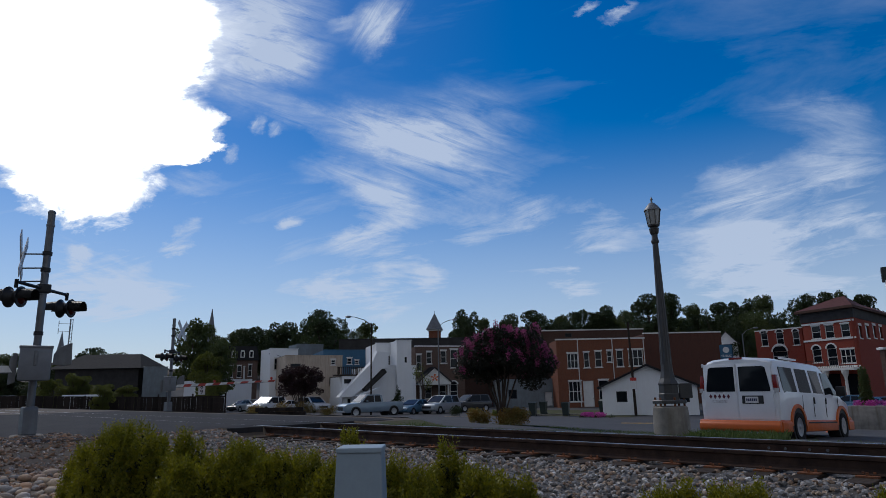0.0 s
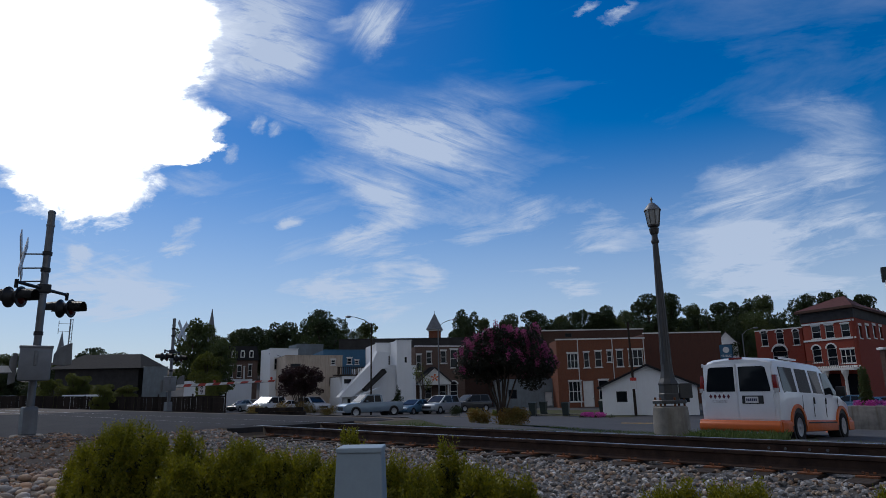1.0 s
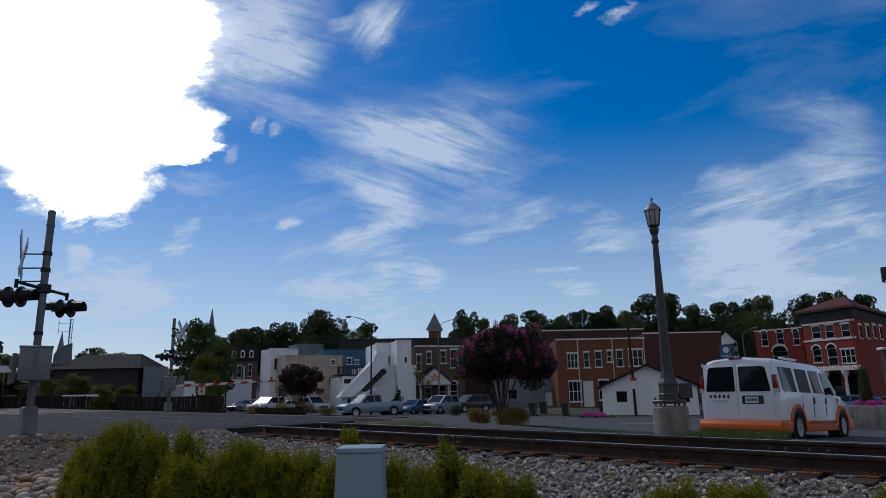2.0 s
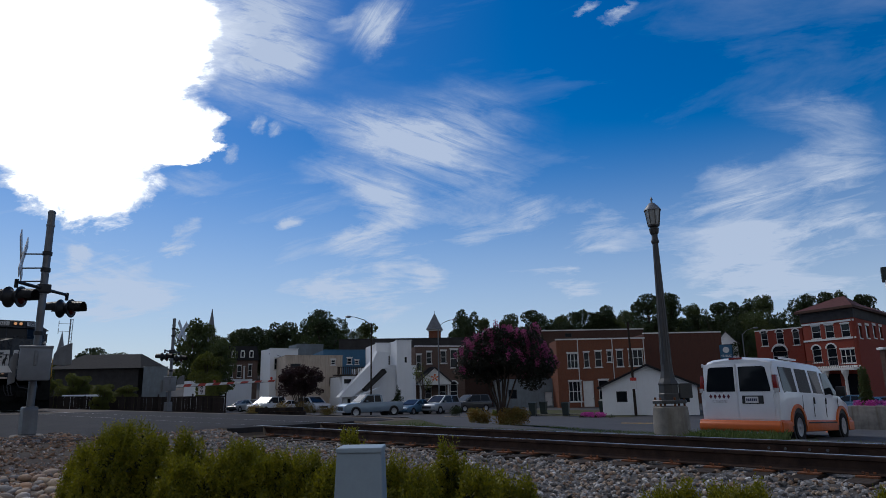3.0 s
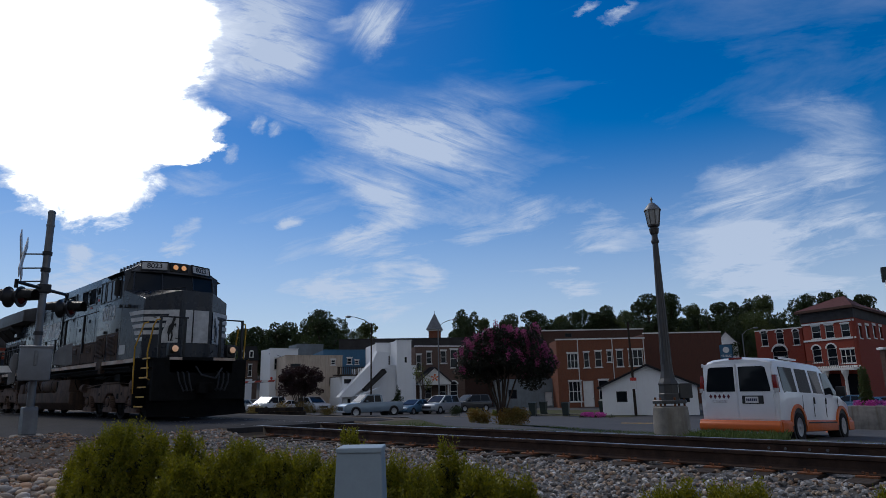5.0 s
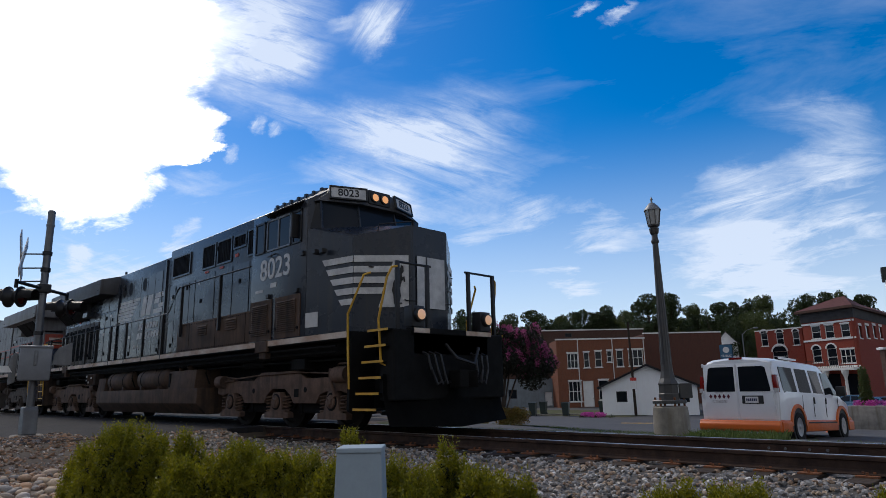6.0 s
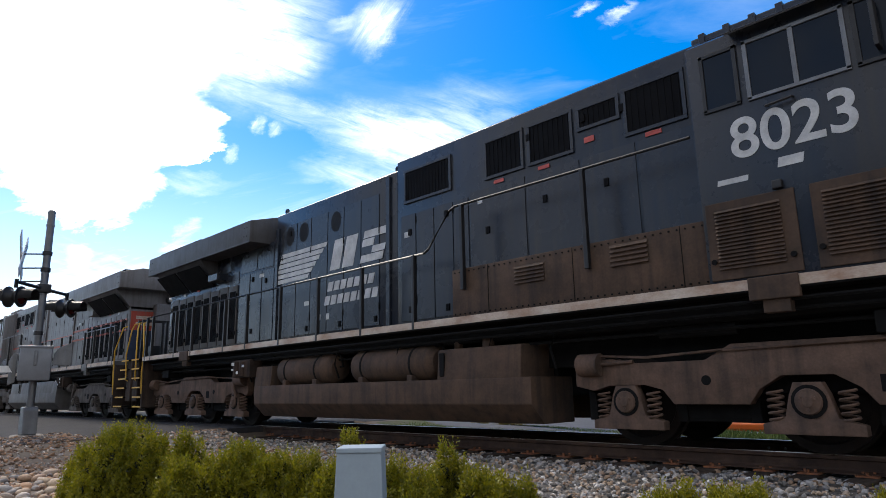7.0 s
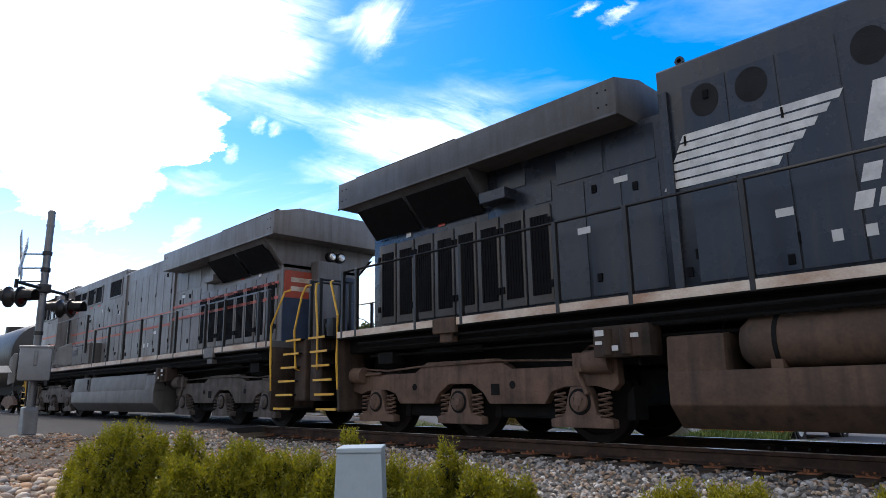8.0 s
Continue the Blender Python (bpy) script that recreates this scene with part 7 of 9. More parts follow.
GRILLE = mat("grille_black", (0.007, 0.007, 0.008), 0.7, vary=0.2, scale=6, spec=0.08)
CAB_GLASS = glass_mat("cab_glass", (0.012, 0.016, 0.022), 0.04)
WHEEL_STEEL = mat("wheel_steel", (0.016, 0.012, 0.010), 0.7, metal=0.2, vary=0.3, scale=6)
HEADLIGHT = mat("headlight_glow", (0.5, 0.36, 0.22), 0.3, emit=((1.0, 0.42, 0.13), 0.5), vary=0, bump=0)
DITCH_GLOW = mat("ditch_light_glow", (0.55, 0.46, 0.40), 0.25, emit=((1.0, 0.50, 0.20), 0.28), vary=0, bump=0)
CHROME = mat("lamp_chrome", (0.6, 0.6, 0.6), 0.25, metal=1.0, vary=0.1, bump=0)
STICKER = mat("sticker_white", (0.55, 0.55, 0.54), 0.6, vary=0.15)
STICKER_RED = mat("sticker_red", (0.50, 0.09, 0.07), 0.6, vary=0.15)
HERITAGE_RED = mat("heritage_red", (0.40, 0.055, 0.025), 0.5, vary=0.3, scale=3, stain=(0.2, 0.09, 0.06))
HERITAGE_BLUE = mat("heritage_blue", (0.02, 0.035, 0.075), 0.5, vary=0.3, scale=3)
DIRTY_GREY = mat("dirty_tank_grey", (0.1105, 0.102, 0.0978), 0.6, vary=0.35, scale=2, stain=(0.068, 0.0595, 0.051))

AXLES = (-2.10, -4.07, -6.07, -15.93, -18.07, -20.04)
WHEEL_R = 0.53


def wheelset():
    b = Build()
    for s in (-1, 1):
        prof = [(0.05, -0.09), (0.16, -0.10), (0.17, -0.06), (0.42, -0.04), (0.44, -0.075), (WHEEL_R, -0.07), (WHEEL_R + 0.003, 0.055), (0.56, 0.06), (0.555, 0.085), (0.44, 0.085), (0.42, 0.0), (0.17, 0.03), (0.05, 0.05)]
        m = Matrix.Translation((0, s * 0.74, 0)) @ Matrix.Rotation(radians(90 * s), 4, "X")
        b.lathe(prof, 36, m=m)
    b.cyl((0, -1.05, 0), (0, 1.05, 0), 0.085, seg=12)
    return mesh_of("wheelset", b, WHEEL_STEEL, True)


WHEELSET = wheelset()


def spring(b, x, y, z0, z1, r=0.075, turns=4, wire=0.017):
    pts = [(x + r * math.cos(a), y + r * math.sin(a), z0 + (z1 - z0) * a / (turns * math.tau)) for a in [i * math.tau / 10 for i in range(turns * 10 + 1)]]
    b.tube(pts, wire, 6)


def truck_frame(loco, axles, steel):
    """A three-axle truck: cast side frames with pockets, journal boxes, coil springs, brake cylinders."""
    a, c, d = axles
    mid = c
    # near-black blocks between the axles stand for the shade in those gaps
    truck = part("truck", Build().box(d - 0.5, a + 0.5, -0.55, 0.55, 0.45, 0.95, 0.03).box(d + 0.60, c - 0.60, -0.98, 0.98, 0.30, 0.92, 0.05).box(c + 0.60, a - 0.60, -0.98, 0.98, 0.30, 0.92, 0.05).box(mid - 0.6, mid + 0.6, -0.95, 0.95, 0.6, 1.15, 0.04), UNDER_BLACK, loco, "black bolster and gap-filling blocks of a six-wheel truck")
    for s in (-1, 1):
        y = s * 1.10
        top = [(d - 0.72, 1.04), (d - 0.15, 1.04), (d + 0.10, 0.98), (c - 1.02, 0.98), (c - 0.72, 1.14), (c + 0.72, 1.14), (c + 1.02, 0.98), (a - 0.10, 0.98), (a + 0.15, 1.04), (a + 0.55, 1.04)]
        low = [(a + 0.55, 0.74), (a + 0.46, 0.66), (a + 0.24, 0.72), (a - 0.24, 0.72), (a - 0.46, 0.66), (a - 0.58, 0.50), (c + 0.58, 0.50), (c + 0.46, 0.66), (c + 0.24, 0.79), (c - 0.24, 0.79), (c - 0.46, 0.66), (c - 0.58, 0.50), (d + 0.58, 0.50), (d + 0.46, 0.66), (d + 0.24, 0.72), (d - 0.24, 0.72), (d - 0.46, 0.66), (d - 0.72, 0.72)]
        fr = Build().prism(top + low, y - 0.075, y + 0.075, "y", 0.012)
        side = part("side_frame", fr, steel, loco, "dusty cast steel truck side frame", True)
        # near-black discs on the uncut frame paint the shade in two holes
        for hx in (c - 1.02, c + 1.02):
            part("hole_shade", Build().cyl((hx, y + s * 0.070, 0.76), (hx, y + s * 0.079, 0.76), 0.055, seg=14), UNDER_BLACK, side)
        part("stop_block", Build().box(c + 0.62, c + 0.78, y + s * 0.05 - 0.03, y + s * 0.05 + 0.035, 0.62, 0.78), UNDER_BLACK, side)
        for ax in (a, c, d):
            jb = Build()
            jb.prism([(ax - 0.46, 0.21), (ax + 0.46, 0.21), (ax + 0.46, 0.31), (ax + 0.24, 0.37), (ax + 0.18, 0.60), (ax + 0.13, 0.72), (ax - 0.13, 0.72), (ax - 0.18, 0.60), (ax - 0.24, 0.37), (ax - 0.46, 0.31)],
                     y + s * 0.045 - 0.07, y + s * 0.045 + 0.07, "y", 0.01)
            box_ = part("journal_box", jb, steel, loco, smooth=True)
            cap = Build().lathe([(0.125, 0), (0.13, 0.02), (0.12, 0.04), (0.06, 0.05), (0.05, 0.06), (0.02, 0.062)], 18,
                                m=Matrix.Translation((ax, y + s * 0.115, WHEEL_R)) @ Matrix.Rotation(radians(-90 * s), 4, "X"))
            part("bearing_cap", cap, steel, box_, "dusty bearing cap", True)
            part("bearing_ring", Build().lathe([(0.13, 0), (0.165, 0.004), (0.165, 0.012), (0.13, 0.014)], 20, m=Matrix.Translation((ax, y + s * 0.113, WHEEL_R)) @ Matrix.Rotation(radians(-90 * s), 4, "X")), UNDER_BLACK, box_, "black ring round the bearing cap", True)
            for dx in (-0.50, 0.50):
                part("brake_shoe", Build().prism([(ax + dx * 1.30, 0.30), (ax + dx * 1.06, 0.30), (ax + dx * 1.10, 0.62), (ax + dx * 1.30, 0.72)], y - s * 0.42, y - s * 0.10, "y", 0.012), UNDER_BLACK, loco, "black brake shoe")
            for k in range(3):
                t = k * math.tau / 3 + 0.5
                part("cap_bolt", Build().cyl((ax + 0.075 * math.cos(t), y + s * 0.15, WHEEL_R + 0.075 * math.sin(t)), (ax + 0.075 * math.cos(t), y + s * 0.178, WHEEL_R + 0.075 * math.sin(t)), 0.018, seg=6), steel, box_)
            for dx in (-0.33, 0.33):
                sp = Build()
                spring(sp, ax + dx, y + s * 0.05, 0.31, 0.64, 0.075, 5, 0.015)
                part("coil_spring", sp, steel, loco, smooth=True)
        for ax, k in ((d, -1), (a, 1)):
            bc = Build()
            if k == -1:
                bc.cyl((ax - 0.62, y + s * 0.10, 0.98), (ax - 0.32, y + s * 0.10, 0.98), 0.14, seg=16).cyl((ax - 0.32, y + s * 0.1, 0.98), (ax + 0.12, y + s * 0.1, 1.0), 0.022, seg=8)
            else:
                bc.cyl((ax + 0.12, y + s * 0.10, 1.02), (ax + 0.50, y + s * 0.10, 1.02), 0.15, seg=16).box(ax - 0.05, ax + 0.1, y + s * 0.1 - 0.06, y + s * 0.1 + 0.06, 0.9, 1.14, 0.01)
                bc.tube([(ax - 0.02, y + s * 0.14, 1.1), (ax + 0.02, y + s * 0.14, 0.85), (ax + 0.14, y + s * 0.14, 0.62)], 0.035)
            part("brake_cylinder", bc, steel, loco, "dusty brake cylinder", True)
        pipe = Build().tube([(d - 0.6, y + s * 0.09, 1.10), (d + 0.3, y + s * 0.09, 1.04), (c - 0.8, y + s * 0.09, 1.08), (c + 0.8, y + s * 0.09, 1.10), (a - 0.1, y + s * 0.09, 1.06), (a + 0.2, y + s * 0.09, 1.22), (a + 0.45, y + s * 0.09, 1.22)], 0.018, 6)
        part("air_pipe", pipe, steel, loco, smooth=True)
    for ax in (a, c, d):
        ws = part("wheelset", WHEELSET, None, loco, "steel wheelset", m=pose(ax, 0, WHEEL_R))
        WHEELS.append(ws)


WHEELS = []


def lettering_bars(loco, rows, material, y, name):
    """Plain bars of the size of lettering on both sides of the hood: x0, x1, z0, z1, slant."""
    for x0, x1, z0, z1, sl in rows:
        for s in (-1, 1):
            p = [(x0, z0), (x1, z0), (x1 + sl, z1), (x0 + sl, z1)]
            part(name, Build().prism(p, s * y, s * (y + 0.004), "y"), material, loco, "white plain lettering bar")


def louvre(b, x0, x1, y, s, z0, z1, n, depth=0.035):
    """Slanted slats between x0 and x1 on the side s."""
    h = (z1 - z0) / n
    for k in range(n):
        z = z0 + k * h
        b.prism([(s * y, z + h * 0.95), (s * (y + 0.004), z + h * 0.95), (s * (y + depth), z + h * 0.25), (s * (y + depth - 0.004), z + h * 0.15), (s * y, z + h * 0.45)], x0, x1, "x")


def vertical_bars(b, x0, x1, y, s, z0, z1, n):
    w = (x1 - x0) / n
    for k in range(n):
        b.box(x0 + w * k + w * 0.2, x0 + w * k + w * 0.75, min(s * y, s * (y + 0.03)), max(s * y, s * (y + 0.03)), z0, z1)


def locomotive(m, heritage):
    """A six-axle diesel locomotive. Local axes: x forward, z up from the rail head; ditch lights at x = 0."""
    if heritage:
        loco = thing("locomotive", m, "dusty grey and red diesel locomotive running long hood first", "locomotive", "coupled locomotives")
        body, hood_mat, under = LOCO_GREY, LOCO_GREY, DIRTY_GREY
    else:
        loco = thing("locomotive", m, "black diesel freight locomotive with white nose stripes", "locomotive", "coupled locomotives")
        body, hood_mat, under = LOCO_BLACK, LOCO_BLACK, DUST_BROWN
    HY = 1.04
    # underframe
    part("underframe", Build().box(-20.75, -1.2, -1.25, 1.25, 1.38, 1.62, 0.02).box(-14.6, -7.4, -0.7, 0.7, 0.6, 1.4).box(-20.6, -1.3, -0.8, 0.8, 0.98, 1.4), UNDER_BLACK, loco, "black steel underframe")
    part("walkway", Build().box(-20.75, -1.2, -1.54, 1.54, 1.62, 1.755, 0.008), UNDER_BLACK if not heritage else DIRTY_GREY, loco)
    for s in (-1, 1):
        part("sill_stripe", Build().box(-20.74, -1.21, min(s * 1.541, s * 1.55), max(s * 1.541, s * 1.55), 1.642, 1.75), SILL_WHITE, loco, "dirty cream sill stripe")
        for x in (-4.15, -18.0):
            pad = Build().box(x - 0.24, x + 0.24, min(s * 1.5, s * 1.575), max(s * 1.5, s * 1.575), 1.53, 1.76, 0.012).box(x - 0.13, x + 0.13, min(s * 1.4, s * 1.53), max(s * 1.4, s * 1.53), 1.40, 1.53, 0.01)
            part("jacking_pad", pad, under, loco)
    # long hood
    hood = Build()
    hood.prism([(-HY, 1.755), (HY, 1.755), (HY, 4.60), (HY - 0.03, 4.63), (-HY + 0.03, 4.63), (-HY, 4.60)], -14.6, -10.45, "x", 0.01)
    hood.prism([(-HY, 1.755), (HY, 1.755), (HY, 3.5), (-HY, 3.5)], -20.3, -17.5, "x", 0.01)
    hood.prism([(-HY, 1.755), (HY, 1.755), (HY, 4.06), (-HY, 4.06)], -17.5, -14.6, "x", 0.01)
    part("engine_hood", hood, hood_mat, loco, "" if heritage else "black engine hood with tall doors", True)
    part("inverter_hood", Build().prism([(-HY, 1.755), (HY, 1.755), (HY, 4.77), (HY - 0.03, 4.80), (-HY + 0.03, 4.80), (-HY, 4.77)], -10.45, -4.8, "x", 0.01), hood_mat, loco, "", True)
    # door seams, latches and hinges on the hood
    for s in (-1, 1):
        xs = [-14.3, -13.75, -13.2, -12.6, -12.05, -11.5, -10.95]
        for x0, x1 in zip(xs, xs[1:]):
            part("hood_door", Build().box(x0 + 0.012, x1 - 0.012, min(s * HY, s * (HY + 0.014)), max(s * HY, s * (HY + 0.014)), 1.86, 4.30, 0.004), hood_mat, loco)
        for x0, x1 in ((-10.35, -9.95), (-9.95, -9.5), (-9.5, -9.05), (-9.05, -8.7)):
            part("hood_door", Build().box(x0 + 0.012, x1 - 0.012, min(s * HY, s * (HY + 0.014)), max(s * HY, s * (HY + 0.014)), 1.86, 3.72, 0.004), hood_mat, loco)
        for x0, x1 in ((-8.68, -7.55), (-7.53, -6.6), (-6.58, -5.75), (-5.73, -4.95)):
            part("hood_door", Build().box(x0 + 0.012, x1 - 0.012, min(s * HY, s * (HY + 0.014)), max(s * HY, s * (HY + 0.014)), 2.5, 3.78, 0.004), hood_mat, loco)
        for xa, xb, za, zb in ((-10.72, -10.62, 1.76, 4.55), (-14.58, -14.47, 1.76, 4.3), (-4.98, -4.86, 2.5, 4.7)):
            part("hood_post", Build().box(xa, xb, min(s * HY, s * (HY + 0.05)), max(s * HY, s * (HY + 0.05)), za, zb, 0.006), hood_mat, loco)
        for x, z in [(-14.4, 2.0), (-13.3, 1.98), (-12.15, 1.98), (-11.05, 1.98), (-10.1, 2.05), (-10.1, 3.4), (-9.2, 2.0), (-9.2, 3.55), (-8.3, 3.1), (-7.2, 3.35), (-6.2, 3.35), (-14.0, 4.1), (-15.0, 3.2), (-15.6, 2.1), (-15.6, 3.3), (-6.5, 4.35), (-7.45, 4.35), (-5.9, 4.3)]:
            part("door_latch", Build().box(x - 0.035, x + 0.035, min(s * HY, s * (HY + 0.035)), max(s * HY, s * (HY + 0.035)), z - 0.055, z + 0.055, 0.006), GRILLE, loco)
        # intake grilles
        for x0, x1, z0, z1, n in ((-10.2, -9.12, 3.98, 4.50, 14), (-8.28, -7.6, 3.95, 4.5, 8), (-7.42, -6.72, 3.95, 4.5, 8), (-6.55, -5.98, 4.22, 4.48, 7), (-5.83, -5.08, 3.93, 4.5, 8)):
            g = part("grille", Build().box(x0, x1, min(s * HY, s * (HY + 0.012)), max(s * HY, s * (HY + 0.012)), z0, z1), GRILLE, loco, "black air intake grille")
            v = Build()
            vertical_bars(v, x0, x1, HY - 0.012, s, z0, z1, n)
            fr = v
            part("grille_mesh", fr, GRILLE, g)
            fb = Build()
            for a, b_, c, d in ((x0 - 0.05, x1 + 0.05, z1, z1 + 0.05), (x0 - 0.05, x1 + 0.05, z0 - 0.05, z0), (x0 - 0.05, x0, z0, z1), (x1, x1 + 0.05, z0, z1)):
                fb.box(a, b_, min(s * HY, s * (HY + 0.03)), max(s * HY, s * (HY + 0.03)), c, d, 0.004)
            part("grille_frame", fb, hood_mat, g)
        # brown control cabinet under the raised walkway
        cab_low = Build().box(-8.72, -4.8, min(s * HY, s * 1.44), max(s * HY, s * 1.44), 1.755, 2.48, 0.012)
        low = part("equipment_cabinet", cab_low, under, loco, "dust-brown equipment cabinet along the walkway", True)
        for x0, x1, z0, z1 in ((-7.5, -7.0, 2.1, 2.36), (-6.0, -5.5, 2.12, 2.40)):
            lv = Build()
            louvre(lv, x0, x1, 1.44, s, z0, z1, 5, 0.03)
            part("louvre", lv, under, low)
        rv = Build()
        for i in range(40):
            x = -8.66 + i * 0.098
            for z in (2.43, 1.8):
                rv.cyl((x, s * 1.44, z), (x, s * 1.452, z), 0.012, seg=6)
        for x in (-8.0, -6.55, -5.1):
            rv.box(x - 0.004, x + 0.004, min(s * 1.44, s * 1.446), max(s * 1.44, s * 1.446), 1.76, 2.47)
        part("cabinet_rivets", rv, UNDER_BLACK, low)
        # narrow louvred doors below the radiators
        for k in range(8):
            x0 = -20.15 + k * 0.48
            part("radiator_door", Build().box(x0 + 0.02, x0 + 0.46, min(s * HY, s * (HY + 0.03)), max(s * HY, s * (HY + 0.03)), 1.86, 3.28 - 0.02 * (k % 2), 0.01), DOOR_DUST if not heritage else hood_mat, loco, "grey dusty door below the radiators", True)
        for x0, x1 in ((-16.25, -15.75), (-15.72, -15.2), (-15.18, -14.66)):
            part("hood_door", Build().box(x0 + 0.012, x1 - 0.012, min(s * HY, s * (HY + 0.014)), max(s * HY, s * (HY + 0.014)), 1.86, 3.45, 0.004), hood_mat, loco)
        for k in range(8):
            x0 = -20.15 + k * 0.48
            lg = Build().box(x0 + 0.10, x0 + 0.42, min(s * (HY + 0.028), s * (HY + 0.034)), max(s * (HY + 0.028), s * (HY + 0.034)), 1.98, 3.12)
            screen = part("louvred_screen", lg, GRILLE, loco, "dark louvred screen")
            for j in range(6):
                xs = x0 + 0.105 + 0.052 * j
                part("slat", Build().box(xs + 0.012, xs + 0.036, min(s * (HY + 0.03), s * (HY + 0.042)), max(s * (HY + 0.03), s * (HY + 0.042)), 1.98, 3.12), GRILLE, screen)
            sgn = -1 if k % 2 else 1
            xl = x0 + 0.24 - 0.20 * sgn
            for z in (2.12, 3.02):
                part("door_latch", Build().box(xl - 0.03, xl + 0.03, min(s * (HY + 0.03), s * (HY + 0.055)), max(s * (HY + 0.03), s * (HY + 0.055)), z - 0.05, z + 0.05, 0.006), GRILLE, loco)
        # hinges of the hood doors
        for x in (-14.3, -13.2, -12.05, -10.95, -9.95, -9.05):
            for z in (2.2, 3.6):
                part("door_hinge", Build().cyl((x, s * (HY + 0.018), z - 0.06), (x, s * (HY + 0.018), z + 0.06), 0.014, seg=6), GRILLE, loco)
        for x0, x1, z0, z1 in ((-17.3, -16.75, 3.64, 3.9), (-16.6, -16.3, 3.3, 3.6), (-16.2, -15.45, 3.5, 3.98), (-15.4, -14.7, 3.5, 3.98)):
            part("hood_panel", Build().box(x0, x1, min(s * HY, s * (HY + 0.012)), max(s * HY, s * (HY + 0.012)), z0, z1, 0.004), hood_mat, loco)
        # stickers
        for x, z, w, h in ((-15.9, 2.72, 0.2, 0.09), (-15.3, 3.3, 0.2, 0.08), (-12.9, 2.1, 0.1, 0.12), (-12.6, 2.1, 0.1, 0.12), (-13.4, 2.45, 0.18, 0.09), (-10.25, 3.32, 0.14, 0.1), (-19.4, 3.32, 0.12, 0.09), (-8.5, 3.55, 0.1, 0.1)):
            part("sticker", Build().box(x, x + w, min(s * (HY + 0.012), s * (HY + 0.018)), max(s * (HY + 0.012), s * (HY + 0.018)), z, z + h), STICKER, loco, "small white notice")
        for x, z, w, h in ((-8.15, 3.80, 0.2, 0.055), (-7.3, 3.80, 0.2, 0.055), (-5.6, 3.80, 0.22, 0.06), (-6.5, 3.98, 0.16, 0.08), (-18.6, 3.36, 0.16, 0.06)):
            part("warning_sticker", Build().box(x, x + w, min(s * (HY + 0.012), s * (HY + 0.018)), max(s * (HY + 0.012), s * (HY + 0.018)), z, z + h), STICKER_RED, loco, "small red warning notice")
    # radiator compartment with overhanging wings
    rad = Build().prism([(-1.56, 4.02), (-1.56, 4.50), (-0.9, 4.68), (0.9, 4.68), (1.56, 4.50), (1.56, 4.02)], -20.74, -14.9, "x", 0.012)
    rad.prism([(-1.0, 3.42), (-1.5, 4.018), (1.5, 4.018), (1.0, 3.42)], -20.3, -17.5, "x")
    part("radiator_housing", rad, RAD_GREY if not heritage else LOCO_GREY, loco, "grey radiator housing with overhanging wings", True)
    part("radiator_roof", Build().box(-20.5, -17.9, -1.35, 1.35, 4.54, 4.64, 0.02), GRILLE, loco)
    for s in (-1, 1):
        for x0, x1 in ((-20.2, -19.0), (-18.9, -17.55)):
            q = [(x0, s * 1.045, 3.43), (x1, s * 1.045, 3.43), (x1, s * 1.48, 3.90), (x0, s * 1.48, 3.90)]
            q = [(x, y + s * 0.03, z - 0.03) for x, y, z in q]
            part("radiator_screen", Build().plate(q, 0.02), GRILLE, loco, "black radiator screen")
        part("junction_box", Build().box(-17.45, -16.95, min(s * 1.0, s * 1.3), max(s * 1.0, s * 1.3), 3.45, 3.62, 0.01), hood_mat, loco)
        # the fascia's folded lip and rivets
        rv = Build()
        for x in (-20.62, -20.5, -15.15, -15.03):
            for z in (4.16, 4.36):
                rv.cyl((x, s * 1.56, z), (x, s * 1.568, z), 0.014, seg=6)
        part("fascia_rivets", rv, UNDER_BLACK, loco)
        part("fascia_lip", Build().box(-20.74, -14.9, min(s * 1.545, s * 1.572), max(s * 1.545, s * 1.572), 4.0, 4.035, 0.006), RAD_GREY if not heritage else LOCO_GREY, loco)
    roof = Build().box(-13.9, -13.2, -0.5, 0.5, 4.62, 4.74, 0.02).box(-12.4, -11.2, -0.45, 0.45, 4.62, 4.70, 0.02)
    roof.box(-9.8, -9.2, -0.6, 0.6, 4.79, 4.86, 0.01).box(-8, -5.4, -0.4, 0.4, 4.79, 4.84, 0.01)
    for x in (-10.5, -14.3):
        for s in (-1, 1):
            roof.lathe([(0.06, -0.02), (0.06, 0.02), (0.03, 0.02), (0.03, -0.02)], 10, m=Matrix.Translation((x, s * 0.98, 4.68)) @ Matrix.Rotation(radians(90), 4, "X"))
    part("roof_hatch", roof, hood_mat, loco, smooth=True)
    if not heritage:
        for s in (-1, 1):
            for x, r in ((-14.02, 0.17), (-13.48, 0.18), (-12.32, 0.17)):
                pts = [(x + r * math.cos(a * math.tau / 24), 4.04 + 0.21 * math.sin(a * math.tau / 24)) for a in range(24)]
                part("soot_patch", Build().prism(pts, min(s * (HY + 0.0142), s * (HY + 0.0155)), max(s * (HY + 0.0142), s * (HY + 0.0155)), "y"), SOOT, loco, "faint round patch of soot")
    # cab
    cab = Build().prism([(-1.5, 1.755), (1.5, 1.755), (1.5, 4.50), (0.95, 4.82), (-0.95, 4.82), (-1.5, 4.50)], -4.8, -2.62, "x", 0.012)
    cooler = Build().box(-4.95, -2.85, -0.93, 0.93, 4.81, 4.92, 0.02)
    for k in range(7):
        cooler.box(-4.85 + k * 0.3, -4.77 + k * 0.3, -0.95, 0.95, 4.815, 4.95, 0.008)
    part("roof_cooler", cooler, hood_mat, loco, "ribbed cooling unit on the cab roof")
    part("cab", cab, body, loco, "" if heritage else "black wide-nosed cab", True)
